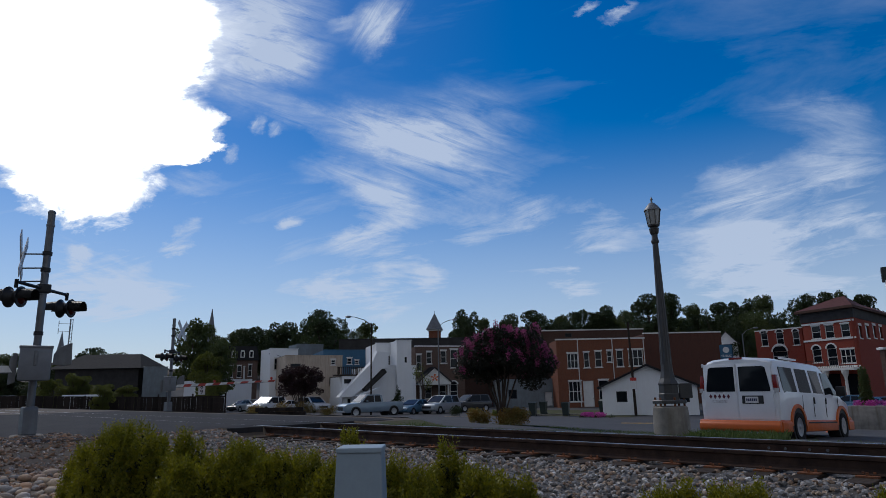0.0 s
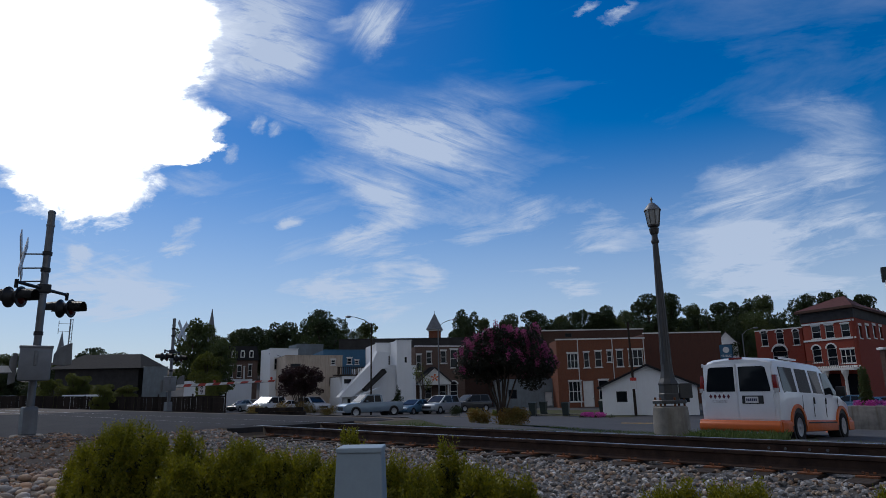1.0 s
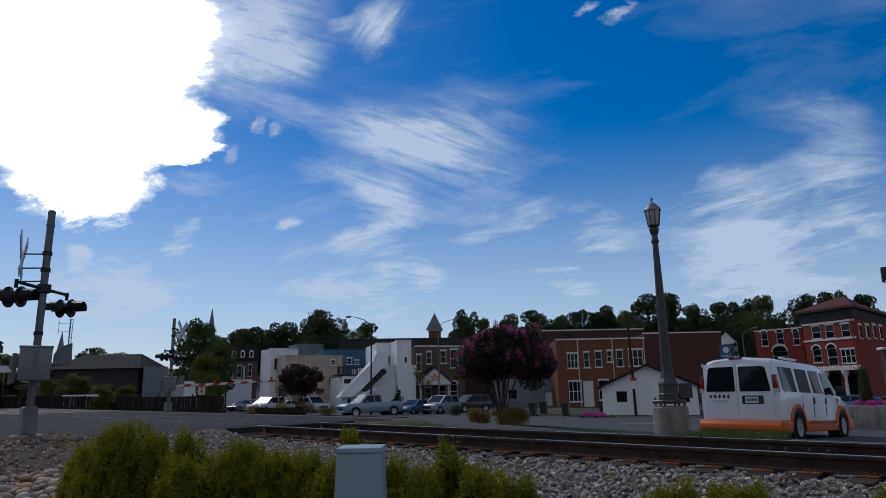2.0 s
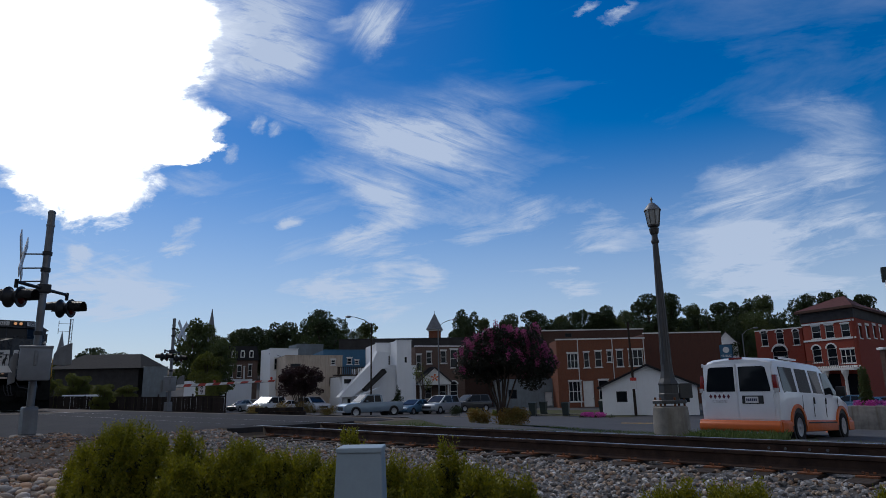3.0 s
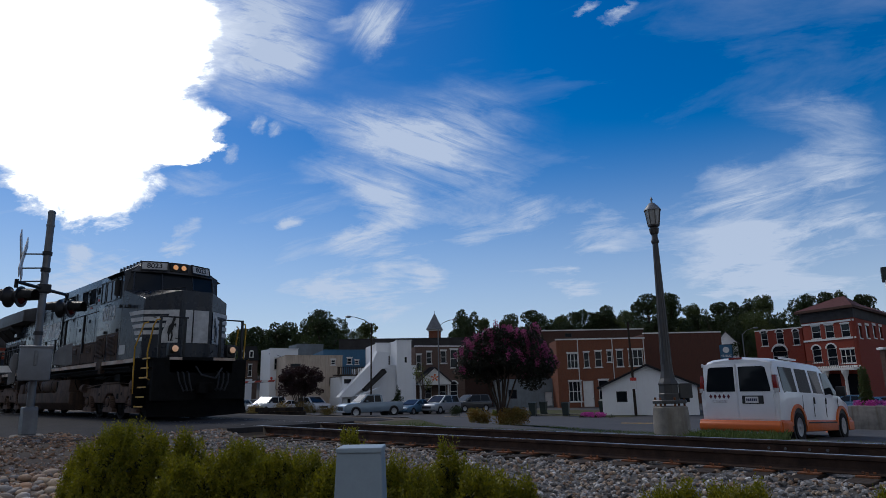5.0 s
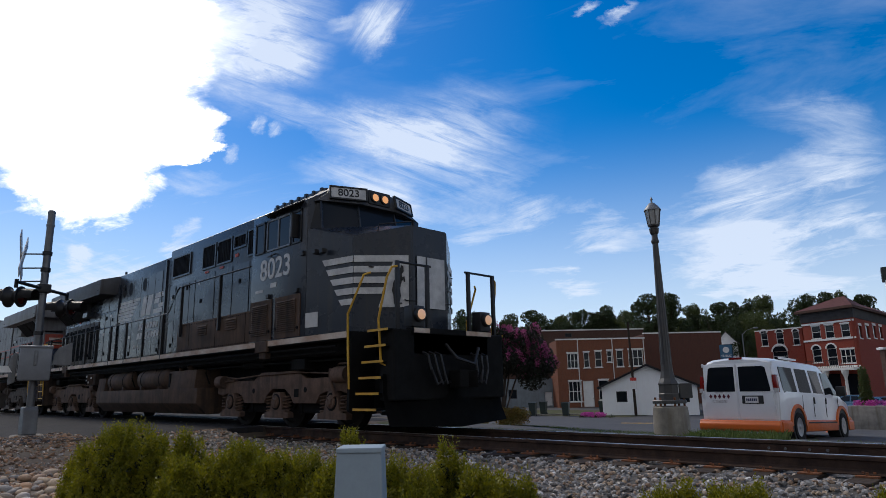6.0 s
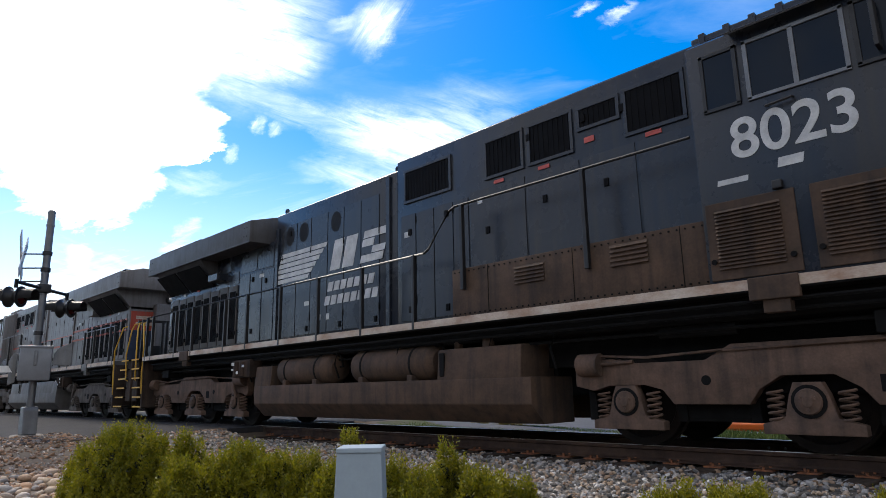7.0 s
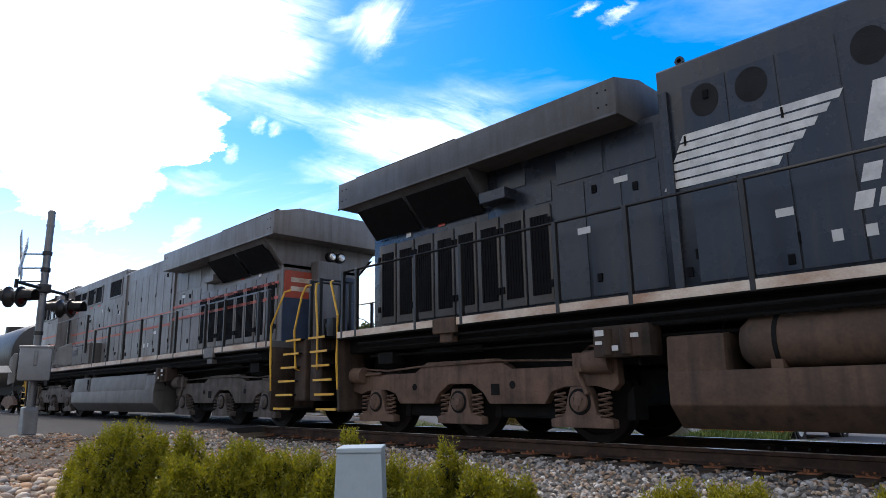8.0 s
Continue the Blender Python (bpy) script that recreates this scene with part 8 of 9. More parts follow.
    nose_low = [(-2.63, -1.5), (-1.40, -1.28), (-0.68, -0.45), (-0.68, 0.45), (-1.40, 1.28), (-2.63, 1.5)]
    nz = [3.90, 3.55, 3.76, 3.76, 3.55, 3.90]
    nose = Build().hull([(x, y, 1.755) for x, y in nose_low], [(x, y, z) for (x, y), z in zip(nose_low, nz)])
    bmesh.ops.bevel(nose.bm, geom=list(nose.bm.edges), offset=0.02, segments=2, affect="EDGES")
    part("nose", nose, body, loco, "" if heritage else "black wide nose with angled faces", True)
    # windshield band and number-board brow
    ws_low = [(-2.62, -1.46), (-2.40, -1.30), (-2.18, -0.5), (-2.18, 0.5), (-2.40, 1.30), (-2.62, 1.46)]
    part("windshield", Build().hull([(x, y, 3.82) for x, y in ws_low], [(x - 0.16, y * 0.96, 4.52) for x, y in ws_low]), CAB_GLASS, loco, "dark sloping cab windshield")
    frames = Build()
    for (x, y) in ws_low[1:5]:
        frames.tube([(x + 0.01, y, 3.8), (x - 0.15, y * 0.96, 4.53)], 0.03 if abs(y) > 1 else 0.022)
    frames.hull([(x + 0.03, y * 1.01, 3.60) for x, y in ws_low], [(x + 0.02, y * 1.01, 3.88) for x, y in ws_low])
    part("windshield_frame", frames, body, loco, smooth=True)
    brow = Build().hull([(-2.9, -1.46, 4.49), (-2.52, -1.32, 4.49), (-2.20, -0.52, 4.49), (-2.20, 0.52, 4.49), (-2.52, 1.32, 4.49), (-2.9, 1.46, 4.49)],
                        [(-2.95, -1.0, 4.83), (-2.62, -0.95, 4.83), (-2.34, -0.48, 4.86), (-2.34, 0.48, 4.86), (-2.62, 0.95, 4.83), (-2.95, 1.0, 4.83)])
    part("cab_brow", brow, RAD_GREY if not heritage else LOCO_GREY, loco, "grey cab brow over the windshield", True)
    part("cab_roof", Build().prism([(-0.98, 4.81), (-0.9, 4.88), (0.9, 4.88), (0.98, 4.81)], -4.75, -2.7, "x").box(-4.4, -3.6, -0.45, 0.45, 4.87, 4.96, 0.03), hood_mat, loco, smooth=True)
    ant = Build()
    for x, y in ((-3.3, 0.2), (-2.9, -0.3), (-4.6, -0.6)):
        ant.lathe([(0.05, 0), (0.04, 0.06), (0.015, 0.08)], 10, at=(x, y, 4.87))
    part("antenna", ant, BLACK_PAINT, loco)
    for s in (-1, 1):
        # number boards, angled to the side
        mb = Matrix.Translation((-2.30, s * 0.74, 4.685)) @ Matrix.Rotation(radians(90 + s * 22), 4, "Z") @ Matrix.Rotation(radians(78), 4, "X")
        board = part("number_board", Build().box(-0.37, 0.37, -0.12, 0.12, -0.02, 0.02, 0.02), TRIM_WHITE, loco, "lit white number board", True, mb)
        rim = Build()
        for a, b_, c, d in ((-0.40, 0.40, 0.12, 0.15), (-0.40, 0.40, -0.15, -0.12), (-0.40, -0.37, -0.12, 0.12), (0.37, 0.40, -0.12, 0.12)):
            rim.box(a, b_, c, d, -0.02, 0.035)
        part("board_rim", rim, BLACK_PAINT, board)
        if not heritage:
            text_part("8023", 0.23, BLACK_PAINT, board, pose(0, 0, 0.022))
        # side windows: a fixed quarter, a sliding pair, a front light
        for x0, x1 in ((-4.62, -4.28), (-4.14, -3.24), (-3.12, -2.84)):
            w = part("cab_window", Build().box(x0, x1, min(s * 1.50, s * 1.506), max(s * 1.50, s * 1.506), 3.68, 4.32), CAB_GLASS, loco, "dark cab side window")
            fr = Build()
            for a, b_, c, d in ((x0 - 0.035, x1 + 0.035, 4.30, 4.345), (x0 - 0.035, x1 + 0.035, 3.65, 3.69), (x0 - 0.035, x0 + 0.01, 3.66, 4.34), (x1 - 0.01, x1 + 0.035, 3.66, 4.34)):
                fr.box(a, b_, min(s * 1.5, s * 1.525), max(s * 1.5, s * 1.525), c, d, 0.004)
            if x1 - x0 > 0.8:
                fr.box((x0 + x1) / 2 - 0.025, (x0 + x1) / 2 + 0.025, min(s * 1.5, s * 1.525), max(s * 1.5, s * 1.525), 3.68, 4.32, 0.004)
            part("window_frame", fr, GALV if x1 - x0 > 0.8 else BLACK_PAINT, w)
        shade_ = Build().plate([(-4.3, s * 1.47, 4.52), (-2.75, s * 1.47, 4.52), (-2.75, s * 1.66, 4.42), (-4.3, s * 1.66, 4.42)], 0.015)
        part("sun_visor", shade_, RAD_GREY, loco, "grey sun visor over the cab window")
        mir = Build().box(-2.98, -2.94, min(s * 1.5, s * 1.66), max(s * 1.5, s * 1.66), 3.75, 4.25, 0.008)
        part("mirror", mir, BLACK_PAINT, loco, "folding mirror")
        part("grab_iron", Build().tube([(-4.0, s * 1.5, 3.55), (-4.0, s * 1.57, 3.52), (-3.75, s * 1.57, 3.54), (-3.75, s * 1.5, 3.56)], 0.014, 6), BLACK_PAINT, loco)
        # louvred cab cabinet doors
        for x0, x1 in ((-4.76, -3.86), (-3.72, -2.78)):
            d = part("cabinet_door", Build().box(x0, x1, min(s * 1.5, s * 1.522), max(s * 1.5, s * 1.522), 1.78, 2.62, 0.008), under, loco, "dust-brown louvred door")
            lv = Build()
            louvre(lv, x0 + 0.1, x1 - 0.14, 1.522, s, 1.88, 2.53, 16, 0.028)
            part("louvre", lv, under, d)
            part("latch", Build().cyl((x0 + 0.05, s * 1.52, 1.98), (x0 + 0.05, s * 1.545, 1.98), 0.03, seg=8).cyl((x1 - 0.07, s * 1.52, 1.95), (x1 - 0.07, s * 1.545, 1.95), 0.03, seg=8), UNDER_BLACK, d)
        part("notice_plate", Build().plate([(-2.60, s * 1.503, 1.92), (-2.27, s * 1.445, 1.92), (-2.27, s * 1.445, 2.2), (-2.60, s * 1.503, 2.2)], 0.008), STICKER, loco, "white notice plate")
        for x, z in ((-2.30, 3.36), (-2.05, 3.34), (-2.72, 3.40), (-4.0, 2.68), (-2.9, 2.68)):
            part("cab_fitting", Build().box(x - 0.05, x + 0.05, s * 1.5 - 0.06, s * 1.5 + 0.05, z - 0.045, z + 0.045, 0.012), BLACK_PAINT, loco)
        # handrails along the walkway
        rail = Build().tube([(-20.62, s * 1.5, 2.83), (-9.28, s * 1.5, 2.83), (-9.18, s * 1.5, 2.88), (-8.70, s * 1.5, 3.40), (-8.58, s * 1.5, 3.45), (-4.85, s * 1.5, 3.45)], 0.02, 8)
        part("handrail", rail, BLACK_PAINT if not heritage else GALV, loco, "black steel walkway handrail", True)
        for x in (-20.6, -20.2, -18.66, -17.66, -15.95, -14.92, -13.55, -12.2, -10.85, -9.5):
            part("handrail_post", Build().box(x - 0.03, x + 0.03, min(s * 1.49, s * 1.555), max(s * 1.49, s * 1.555), 1.63, 2.83, 0.008), BLACK_PAINT, loco)
        for x in (-8.45, -6.3):
            part("handrail_post", Build().box(x - 0.03, x + 0.03, min(s * 1.45, s * 1.52), max(s * 1.45, s * 1.52), 2.15, 3.45, 0.008), BLACK_PAINT, loco)
        # step wells at both ends
        for x0, sx in ((-1.2, 1), (-20.75, -1)):
            well = Build().prism([(x0, 1.62), (x0 - sx * 0.05, 0.40), (x0 + sx * 0.02, 0.36), (x0 + sx * 0.08, 1.62)], min(s * 0.95, s * 1.5), max(s * 0.95, s * 1.5), "y")
            well.box(min(x0, x0 + sx * 0.7), max(x0, x0 + sx * 0.7), min(s * 0.9, s * 0.95), max(s * 0.9, s * 0.95), 0.4, 1.75)
            part("step_well", well, UNDER_BLACK if sx > 0 and not heritage else DUST_DARK, loco)
            for k in range(6):
                z = 0.42 + k * 0.262
                stp = part("step", Build().box(min(x0 + sx * (0.09 + k * 0.08), x0 + sx * (0.72 + k * 0.06)), max(x0 + sx * (0.09 + k * 0.08), x0 + sx * (0.72 + k * 0.06)), min(s * 1.0, s * 1.46), max(s * 1.0, s * 1.46), z - 0.03, z, 0.004), UNDER_BLACK, loco)
                part("step_edge", Build().box(min(x0 + sx * (0.09 + k * 0.08), x0 + sx * (0.72 + k * 0.06)), max(x0 + sx * (0.09 + k * 0.08), x0 + sx * (0.72 + k * 0.06)), min(s * 1.46, s * 1.475), max(s * 1.46, s * 1.475), z - 0.035, z + 0.005), YELLOW, stp, "yellow step edge")
            g = [(x0 + sx * 0.02, s * 1.5, 0.75), (x0 + sx * 0.02, s * 1.53, 1.3), (x0 + sx * 0.0, s * 1.53, 2.05), (x0 + sx * 0.35, s * 1.45, 2.72), (x0 + sx * 0.42, s * 1.35, 2.76)]
            part("grab_rail", Build().tube(g, 0.022, 8), YELLOW, loco, "yellow grab rail", True)
            g = [(x0 + sx * 1.0, s * 1.25, 1.04), (x0 + sx * 0.79, s * 1.42, 1.16), (x0 + sx * 0.76, s * 1.45, 1.9), (x0 + sx * 0.92, s * 1.40, 2.6), (x0 + sx * 0.98, s * 1.34, 2.78), (x0 + sx * 1.02, s * 1.25, 2.80)]
            part("grab_rail", Build().tube(g, 0.022, 8), YELLOW, loco, "yellow grab rail", True)
            # end platform rails
            xe = x0 + sx * 1.0
            er = Build().tube([(xe, s * 1.25, 2.88), (xe, s * 0.45, 2.88)], 0.022, 8)
            for yy in (1.2, 0.5):
                er.box(xe - 0.03, xe + 0.03, min(s * yy, s * (yy + 0.07)), max(s * yy, s * (yy + 0.07)), 1.72, 2.9, 0.008)
            part("end_rail", er, BLACK_PAINT, loco, "black end platform railing", True)
    # pilots, plow and couplers
    for x0, sx, front in ((-1.2, 1, True), (-20.75, -1, False)):
        p = Build().box(min(x0, x0 + sx * 1.08), max(x0, x0 + sx * 1.08), -0.95, 0.95, 1.3, 1.70, 0.02).box(min(x0 + sx * 0.7, x0 + sx * 1.08), max(x0 + sx * 0.7, x0 + sx * 1.08), -1.38, 1.38, 0.55, 1.72, 0.03)
        pil = part("pilot", p, UNDER_BLACK if front and not heritage else DUST_DARK, loco, "black pilot plate" if front and not heritage else "dusty brown-black pilot plate")
        part("pilot_step", Build().box(min(x0 + sx * 0.95, x0 + sx * 1.14), max(x0 + sx * 0.95, x0 + sx * 1.14), -1.0, 1.0, 1.66, 1.76, 0.01), UNDER_BLACK, pil)
        for y0, y1 in ((-0.98, -0.62), (0.30, 0.98)):
            part("edge_patch", Build().box(min(x0 + sx * 1.14, x0 + sx * 1.145), max(x0 + sx * 1.14, x0 + sx * 1.145), y0, y1, 1.67, 1.75), SILL_WHITE, pil, "worn pale platform edge")
        xf = x0 + sx * 1.1
        xp = xf - sx * 0.22
        plow = Build()
        n = 9
        prof = [(0.0, 0.98), (0.0, 0.7), (0.06, 0.4), (0.18, 0.14)]
        rows_ = []
        for d, z in prof:
            rows_.append([plow.bm.verts.new((xp + sx * (d + 0.22 * (1 - abs(i / (n - 1) * 2 - 1))), -1.45 + 2.9 * i / (n - 1), z - 0.06 * (1 - abs(i / (n - 1) * 2 - 1)))) for i in range(n)])
        for a, b_ in zip(rows_, rows_[1:]):
            for i in range(n - 1):
                plow.bm.faces.new((a[i], a[i + 1], b_[i + 1], b_[i]))
        bmesh.ops.solidify(plow.bm, geom=list(plow.bm.faces), thickness=0.03)
        if front:
            part("snow_plow", plow, UNDER_BLACK, pil, "black snow plow", True)
        else:
            plow.bm.free()
        cp = Build().box(min(xf - sx * 0.1, xf + sx * 0.14), max(xf - sx * 0.1, xf + sx * 0.14), -0.1, 0.1, 0.78, 1.0, 0.02)
        cp.prism([(xf + sx * 0.08, -0.2), (xf + sx * 0.36, -0.22), (xf + sx * 0.40, -0.05), (xf + sx * 0.26, -0.02), (xf + sx * 0.26, 0.1), (xf + sx * 0.43, 0.16), (xf + sx * 0.18, 0.24), (xf + sx * 0.08, 0.15)], 0.74, 1.04, "z", 0.015)
        part("coupler", cp, UNDER_BLACK, loco, "dark knuckle coupler")
        for yy in (-0.75, -0.6, -0.45, 0.45, 0.6, 0.75):
            hs = Build().tube([(xf, yy, 1.35), (xf + sx * 0.12, yy, 1.3), (xf + sx * 0.17, yy * 0.95, 1.05), (xf + sx * 0.2, yy * 0.8, 0.8), (xf + sx * 0.22, yy * 0.7, 0.85)], 0.026, 7)
            part("air_hose", hs, BLACK_PAINT, loco, "black air hose", True)
        hs = Build().tube([(xf, -0.2, 1.5), (xf + sx * 0.18, -0.1, 1.25), (xf + sx * 0.22, 0.3, 1.15), (xf + sx * 0.1, 0.55, 1.45)], 0.03, 7)
        part("jumper_cable", hs, BLACK_PAINT, loco, "black jumper cable", True)
        for s in (-1, 1):
            hz_ = 1.98
            xd = x0 + sx * 1.12
            d = part("ditch_light", Build().box(min(xd, xd - sx * 0.22), max(xd, xd - sx * 0.22), s * 0.86 - 0.14, s * 0.86 + 0.14, 1.77, 2.14, 0.02).lathe([(0.125, 0), (0.125, 0.07), (0.11, 0.08)], 18, m=Matrix.Translation((xd, s * 0.86, hz_)) @ Matrix.Rotation(radians(90 * sx), 4, "Y")), BLACK_PAINT, loco, "round ditch light in a black housing", True)
            part("lens", Build().lathe([(0.10, 0), (0.09, 0.03), (0.05, 0.045), (0.01, 0.05)], 16, m=Matrix.Translation((xd + sx * 0.055, s * 0.86, hz_)) @ Matrix.Rotation(radians(90 * sx), 4, "Y")), DITCH_GLOW if front and not heritage else CHROME, d, "glowing lens" if front and not heritage else "unlit lens", True)
    # headlights in the brow and on the hood end
    for y in (-0.13, 0.13):
        h = part("headlight", Build().lathe([(0.12, 0), (0.12, 0.1), (0.10, 0.11)], 18, m=Matrix.Translation((-2.28, y, 4.70)) @ Matrix.Rotation(radians(86), 4, "Y")), BLACK_PAINT, loco, "", True)
        part("lens", Build().lathe([(0.095, 0), (0.08, 0.025), (0.01, 0.04)], 16, m=Matrix.Translation((-2.19, y, 4.695)) @ Matrix.Rotation(radians(86), 4, "Y")), HEADLIGHT if not heritage else CHROME, h, "glowing warm lens" if not heritage else "unlit lens", True)
        h = part("rear_headlight", Build().lathe([(0.12, 0), (0.12, 0.12), (0.10, 0.13)], 18, m=Matrix.Translation((-20.30, y - 0.3, 3.78)) @ Matrix.Rotation(radians(-90), 4, "Y")), BLACK_PAINT, loco, "", True)
        part("lens", Build().lathe([(0.095, 0), (0.08, 0.025), (0.01, 0.04)], 16, m=Matrix.Translation((-20.42, y - 0.3, 3.78)) @ Matrix.Rotation(radians(-90), 4, "Y")), CHROME, h, "unlit lens", True)
    part("headlight_housing", Build().box(-2.36, -2.2, -0.29, 0.29, 4.55, 4.85, 0.02), BLACK_PAINT, loco)
    # wipers, nose grab irons
    wp = Build()
    for y in (-0.95, -0.25, 0.25, 0.95):
        xw = -2.28 + 0.26 * (0.3 - abs(y)) if abs(y) > 0.5 else -2.17
        wp.tube([(xw + 0.05, y, 3.9), (xw, y + 0.2, 4.02), (xw - 0.03, y + 0.42, 4.0)], 0.012, 6)
    part("wiper", wp, BLACK_PAINT, loco)
    gi = Build()
    for s in (-1, 1):
        for t, z in ((0.25, 2.98), (0.7, 2.62), (0.72, 2.3), (0.85, 2.35)):
            x, y = -1.40 + t * 0.72, s * (1.28 - t * 0.83)
            gi.tube([(x, y, z), (x + 0.07, y, z - 0.03), (x + 0.12, y - s * 0.22, z - 0.03), (x + 0.06, y - s * 0.22, z)], 0.013, 6)
    gi.tube([(-1.15, -0.9, 3.64), (-1.1, -0.9, 3.78), (-0.85, -0.3, 3.88), (-0.85, -0.3, 3.74)], 0.014, 6)
    part("nose_grab_iron", gi, BLACK_PAINT, loco, smooth=True)
    # fuel tank with air reservoirs
    for s in (-1, 1):
        tk = Build().prism([(s * 0.5, 0.24), (s * 1.20, 0.24), (s * 1.46, 0.50), (s * 1.46, 0.86), (s * 0.5, 0.86)], -14.6, -7.3, "x", 0.02)
        tk.prism([(s * 0.5, 0.80), (s * 1.46, 0.80), (s * 1.42, 1.30), (s * 0.5, 1.36)], -9.08, -7.47, "x", 0.03)
        tk.prism([(s * 0.5, 0.80), (s * 1.46, 0.80), (s * 1.42, 1.25), (s * 0.5, 1.30)], -14.6, -13.95, "x", 0.03)
        if heritage:
            tk.prism([(s * 0.5, 0.80), (s * 1.46, 0.80), (s * 1.42, 1.30), (s * 0.5, 1.36)], -14.0, -9.2, "x", 0.03)
        t = part("fuel_tank", tk, under, loco, "dust-brown fuel tank" if not heritage else "dirty grey fuel tank", True)
        if not heritage:
            for x0, x1 in ((-13.85, -11.9), (-11.38, -9.22)):
                e = 0.12
                rprof = [(0.05, 0), (0.2, 0.03), (0.27, e), (0.285, e + 0.03), (0.285, x1 - x0 - e - 0.03), (0.27, x1 - x0 - e), (0.2, x1 - x0 - 0.03), (0.05, x1 - x0)]
                part("air_reservoir", Build().lathe(rprof, 24, m=Matrix.Translation((x0, s * 1.17, 1.13)) @ Matrix.Rotation(radians(90), 4, "Y")), under, t, "brown cylindrical air reservoir", True)
                for x in (x0 + 0.4, x1 - 0.5):
                    part("bracket", Build().box(x - 0.06, x + 0.06, min(s * 1.1, s * 1.44), max(s * 1.1, s * 1.44), 0.84, 0.95, 0.01), under, t)
                    part("strap", Build().lathe([(0.288, 0), (0.292, 0.005), (0.292, 0.045), (0.288, 0.05)], 24, m=Matrix.Translation((x - 0.02, s * 1.17, 1.13)) @ Matrix.Rotation(radians(90), 4, "Y")), UNDER_BLACK, t)
                part("feed_pipe", Build().tube([(x1 - 0.02, s * 1.2, 1.16), (x1 + 0.09, s * 1.2, 1.16), (x1 + 0.09, s * 1.25, 1.36), (x1 + 0.02, s * 1.3, 1.42)], 0.02, 7), UNDER_BLACK, t)
        gl = Build().box(-9.02, -8.92, min(s * 1.43, s * 1.46), max(s * 1.43, s * 1.46), 0.9, 1.25, 0.01)
        part("filler_cap", Build().lathe([(0.09, 0), (0.09, 0.12), (0.06, 0.14)], 14, at=(-8.2, s * 1.25, 1.30)), under, t, "round fuel filler cap", True)
        part("vent_cap", Build().lathe([(0.07, 0), (0.07, 0.1), (0.04, 0.12)], 12, at=(-8.85, s * 1.2, 1.30)), under, t, smooth=True)
        part("fuel_gauge", gl, UNDER_BLACK, t)
        pp = Build()
        for z, y in ((1.52, 1.48), (1.43, 1.40), (1.30, 1.2)):
            pp.tube([(-20.2, s * y, z), (-14.7, s * y, z - 0.02), (-9.0, s * y, z), (-4.9, s * y, z + 0.01), (-1.6, s * y, z)], 0.022, 6)
        for x in (-14.9, -13.9, -11.7, -10.0, -8.0, -6.9):
            pp.tube([(x, s * 1.40, 1.45), (x - 0.1, s * 1.40, 1.2), (x - 0.1, s * 1.3, 0.95)], 0.018, 6)
        part("pipework", pp, UNDER_BLACK, loco, "dark piping under the walkway", True)
        part("brake_valve", Build().box(-15.5, -14.75, min(s * 1.2, s * 1.5), max(s * 1.2, s * 1.5), 1.05, 1.42, 0.02).cyl((-15.3, s * 1.5, 1.08), (-15.3, s * 1.5, 1.38), 0.07, seg=12).cyl((-15.05, s * 1.5, 1.08), (-15.05, s * 1.5, 1.38), 0.07, seg=12), DUST_DARK, loco, "dusty air brake valve", True)
        for x, z, w, h in ((-15.42, 1.30, 0.12, 0.07), (-15.42, 1.20, 0.09, 0.04), (-15.2, 1.12, 0.08, 0.06), (-14.95, 1.26, 0.10, 0.05)):
            part("valve_tag", Build().box(x, x + w, min(s * 1.572, s * 1.578), max(s * 1.572, s * 1.578), z, z + h), STICKER, loco, "small white tag")
        for x0, x1, r in ((-18.9, -17.6, 0.07), (-5.6, -4.7, 0.08)):
            part("air_cylinder", Build().cyl((x0, s * 1.12, 1.32), (x1, s * 1.12, 1.32), r, seg=10), UNDER_BLACK, loco, "dark air cylinder", True)
        part("junction_box", Build().box(-19.9, -19.5, min(s, s * 1.3), max(s, s * 1.3), 1.15, 1.35, 0.02), UNDER_BLACK, loco)
        part("junction_box", Build().box(-3.4, -2.9, min(s, s * 1.3), max(s, s * 1.3), 1.15, 1.36, 0.02), UNDER_BLACK, loco)
    WH = len(WHEELS)
    truck_frame(loco, AXLES[:3], TRUCK_GREY if heritage else TRUCK_BROWN)
    truck_frame(loco, AXLES[3:], TRUCK_GREY if heritage else TRUCK_BROWN)
    # decoration
    if not heritage:
        deco = Build()
        P = [Vector((-2.63, -1.5)), Vector((-1.40, -1.28)), Vector((-0.68, -0.45))]
        for k, (z0, z1) in enumerate(((3.05, 3.17), (2.85, 2.97), (2.65, 2.77), (2.45, 2.57), (2.26, 2.37))):
            x_start = -2.17 + k * 0.11
            t0 = (x_start + 2.63) / 1.23
            for s in (-1, 1):
                a = P[0].lerp(P[1], t0)
                a2 = P[0].lerp(P[1], t0 + 0.06)
                off = Vector((0.012, -0.024))
                q = [(a.x + off.x * 0.3, s * -(a.y + off.y), z1), (P[1].x + 0.02, s * -(P[1].y + off.y * 0.7), z1), (P[1].x + 0.02, s * -(P[1].y + off.y * 0.7), z0), (a2.x + off.x * 0.3, s * -(a2.y + off.y), z0)]
                deco.plate(q, 0.004)
                if k < 4:
                    c = P[1].lerp(P[2], 0.715 - 0.068 * k)
                    c2 = P[1].lerp(P[2], 0.675 - 0.068 * k)
                    q = [(P[1].x + 0.03, s * -(P[1].y - 0.008), z1), (c.x + 0.024, s * -(c.y - 0.01), z1), (c2.x + 0.024, s * -(c2.y - 0.01), z0), (P[1].x + 0.03, s * -(P[1].y - 0.008), z0)]
                    deco.plate(q, 0.004)
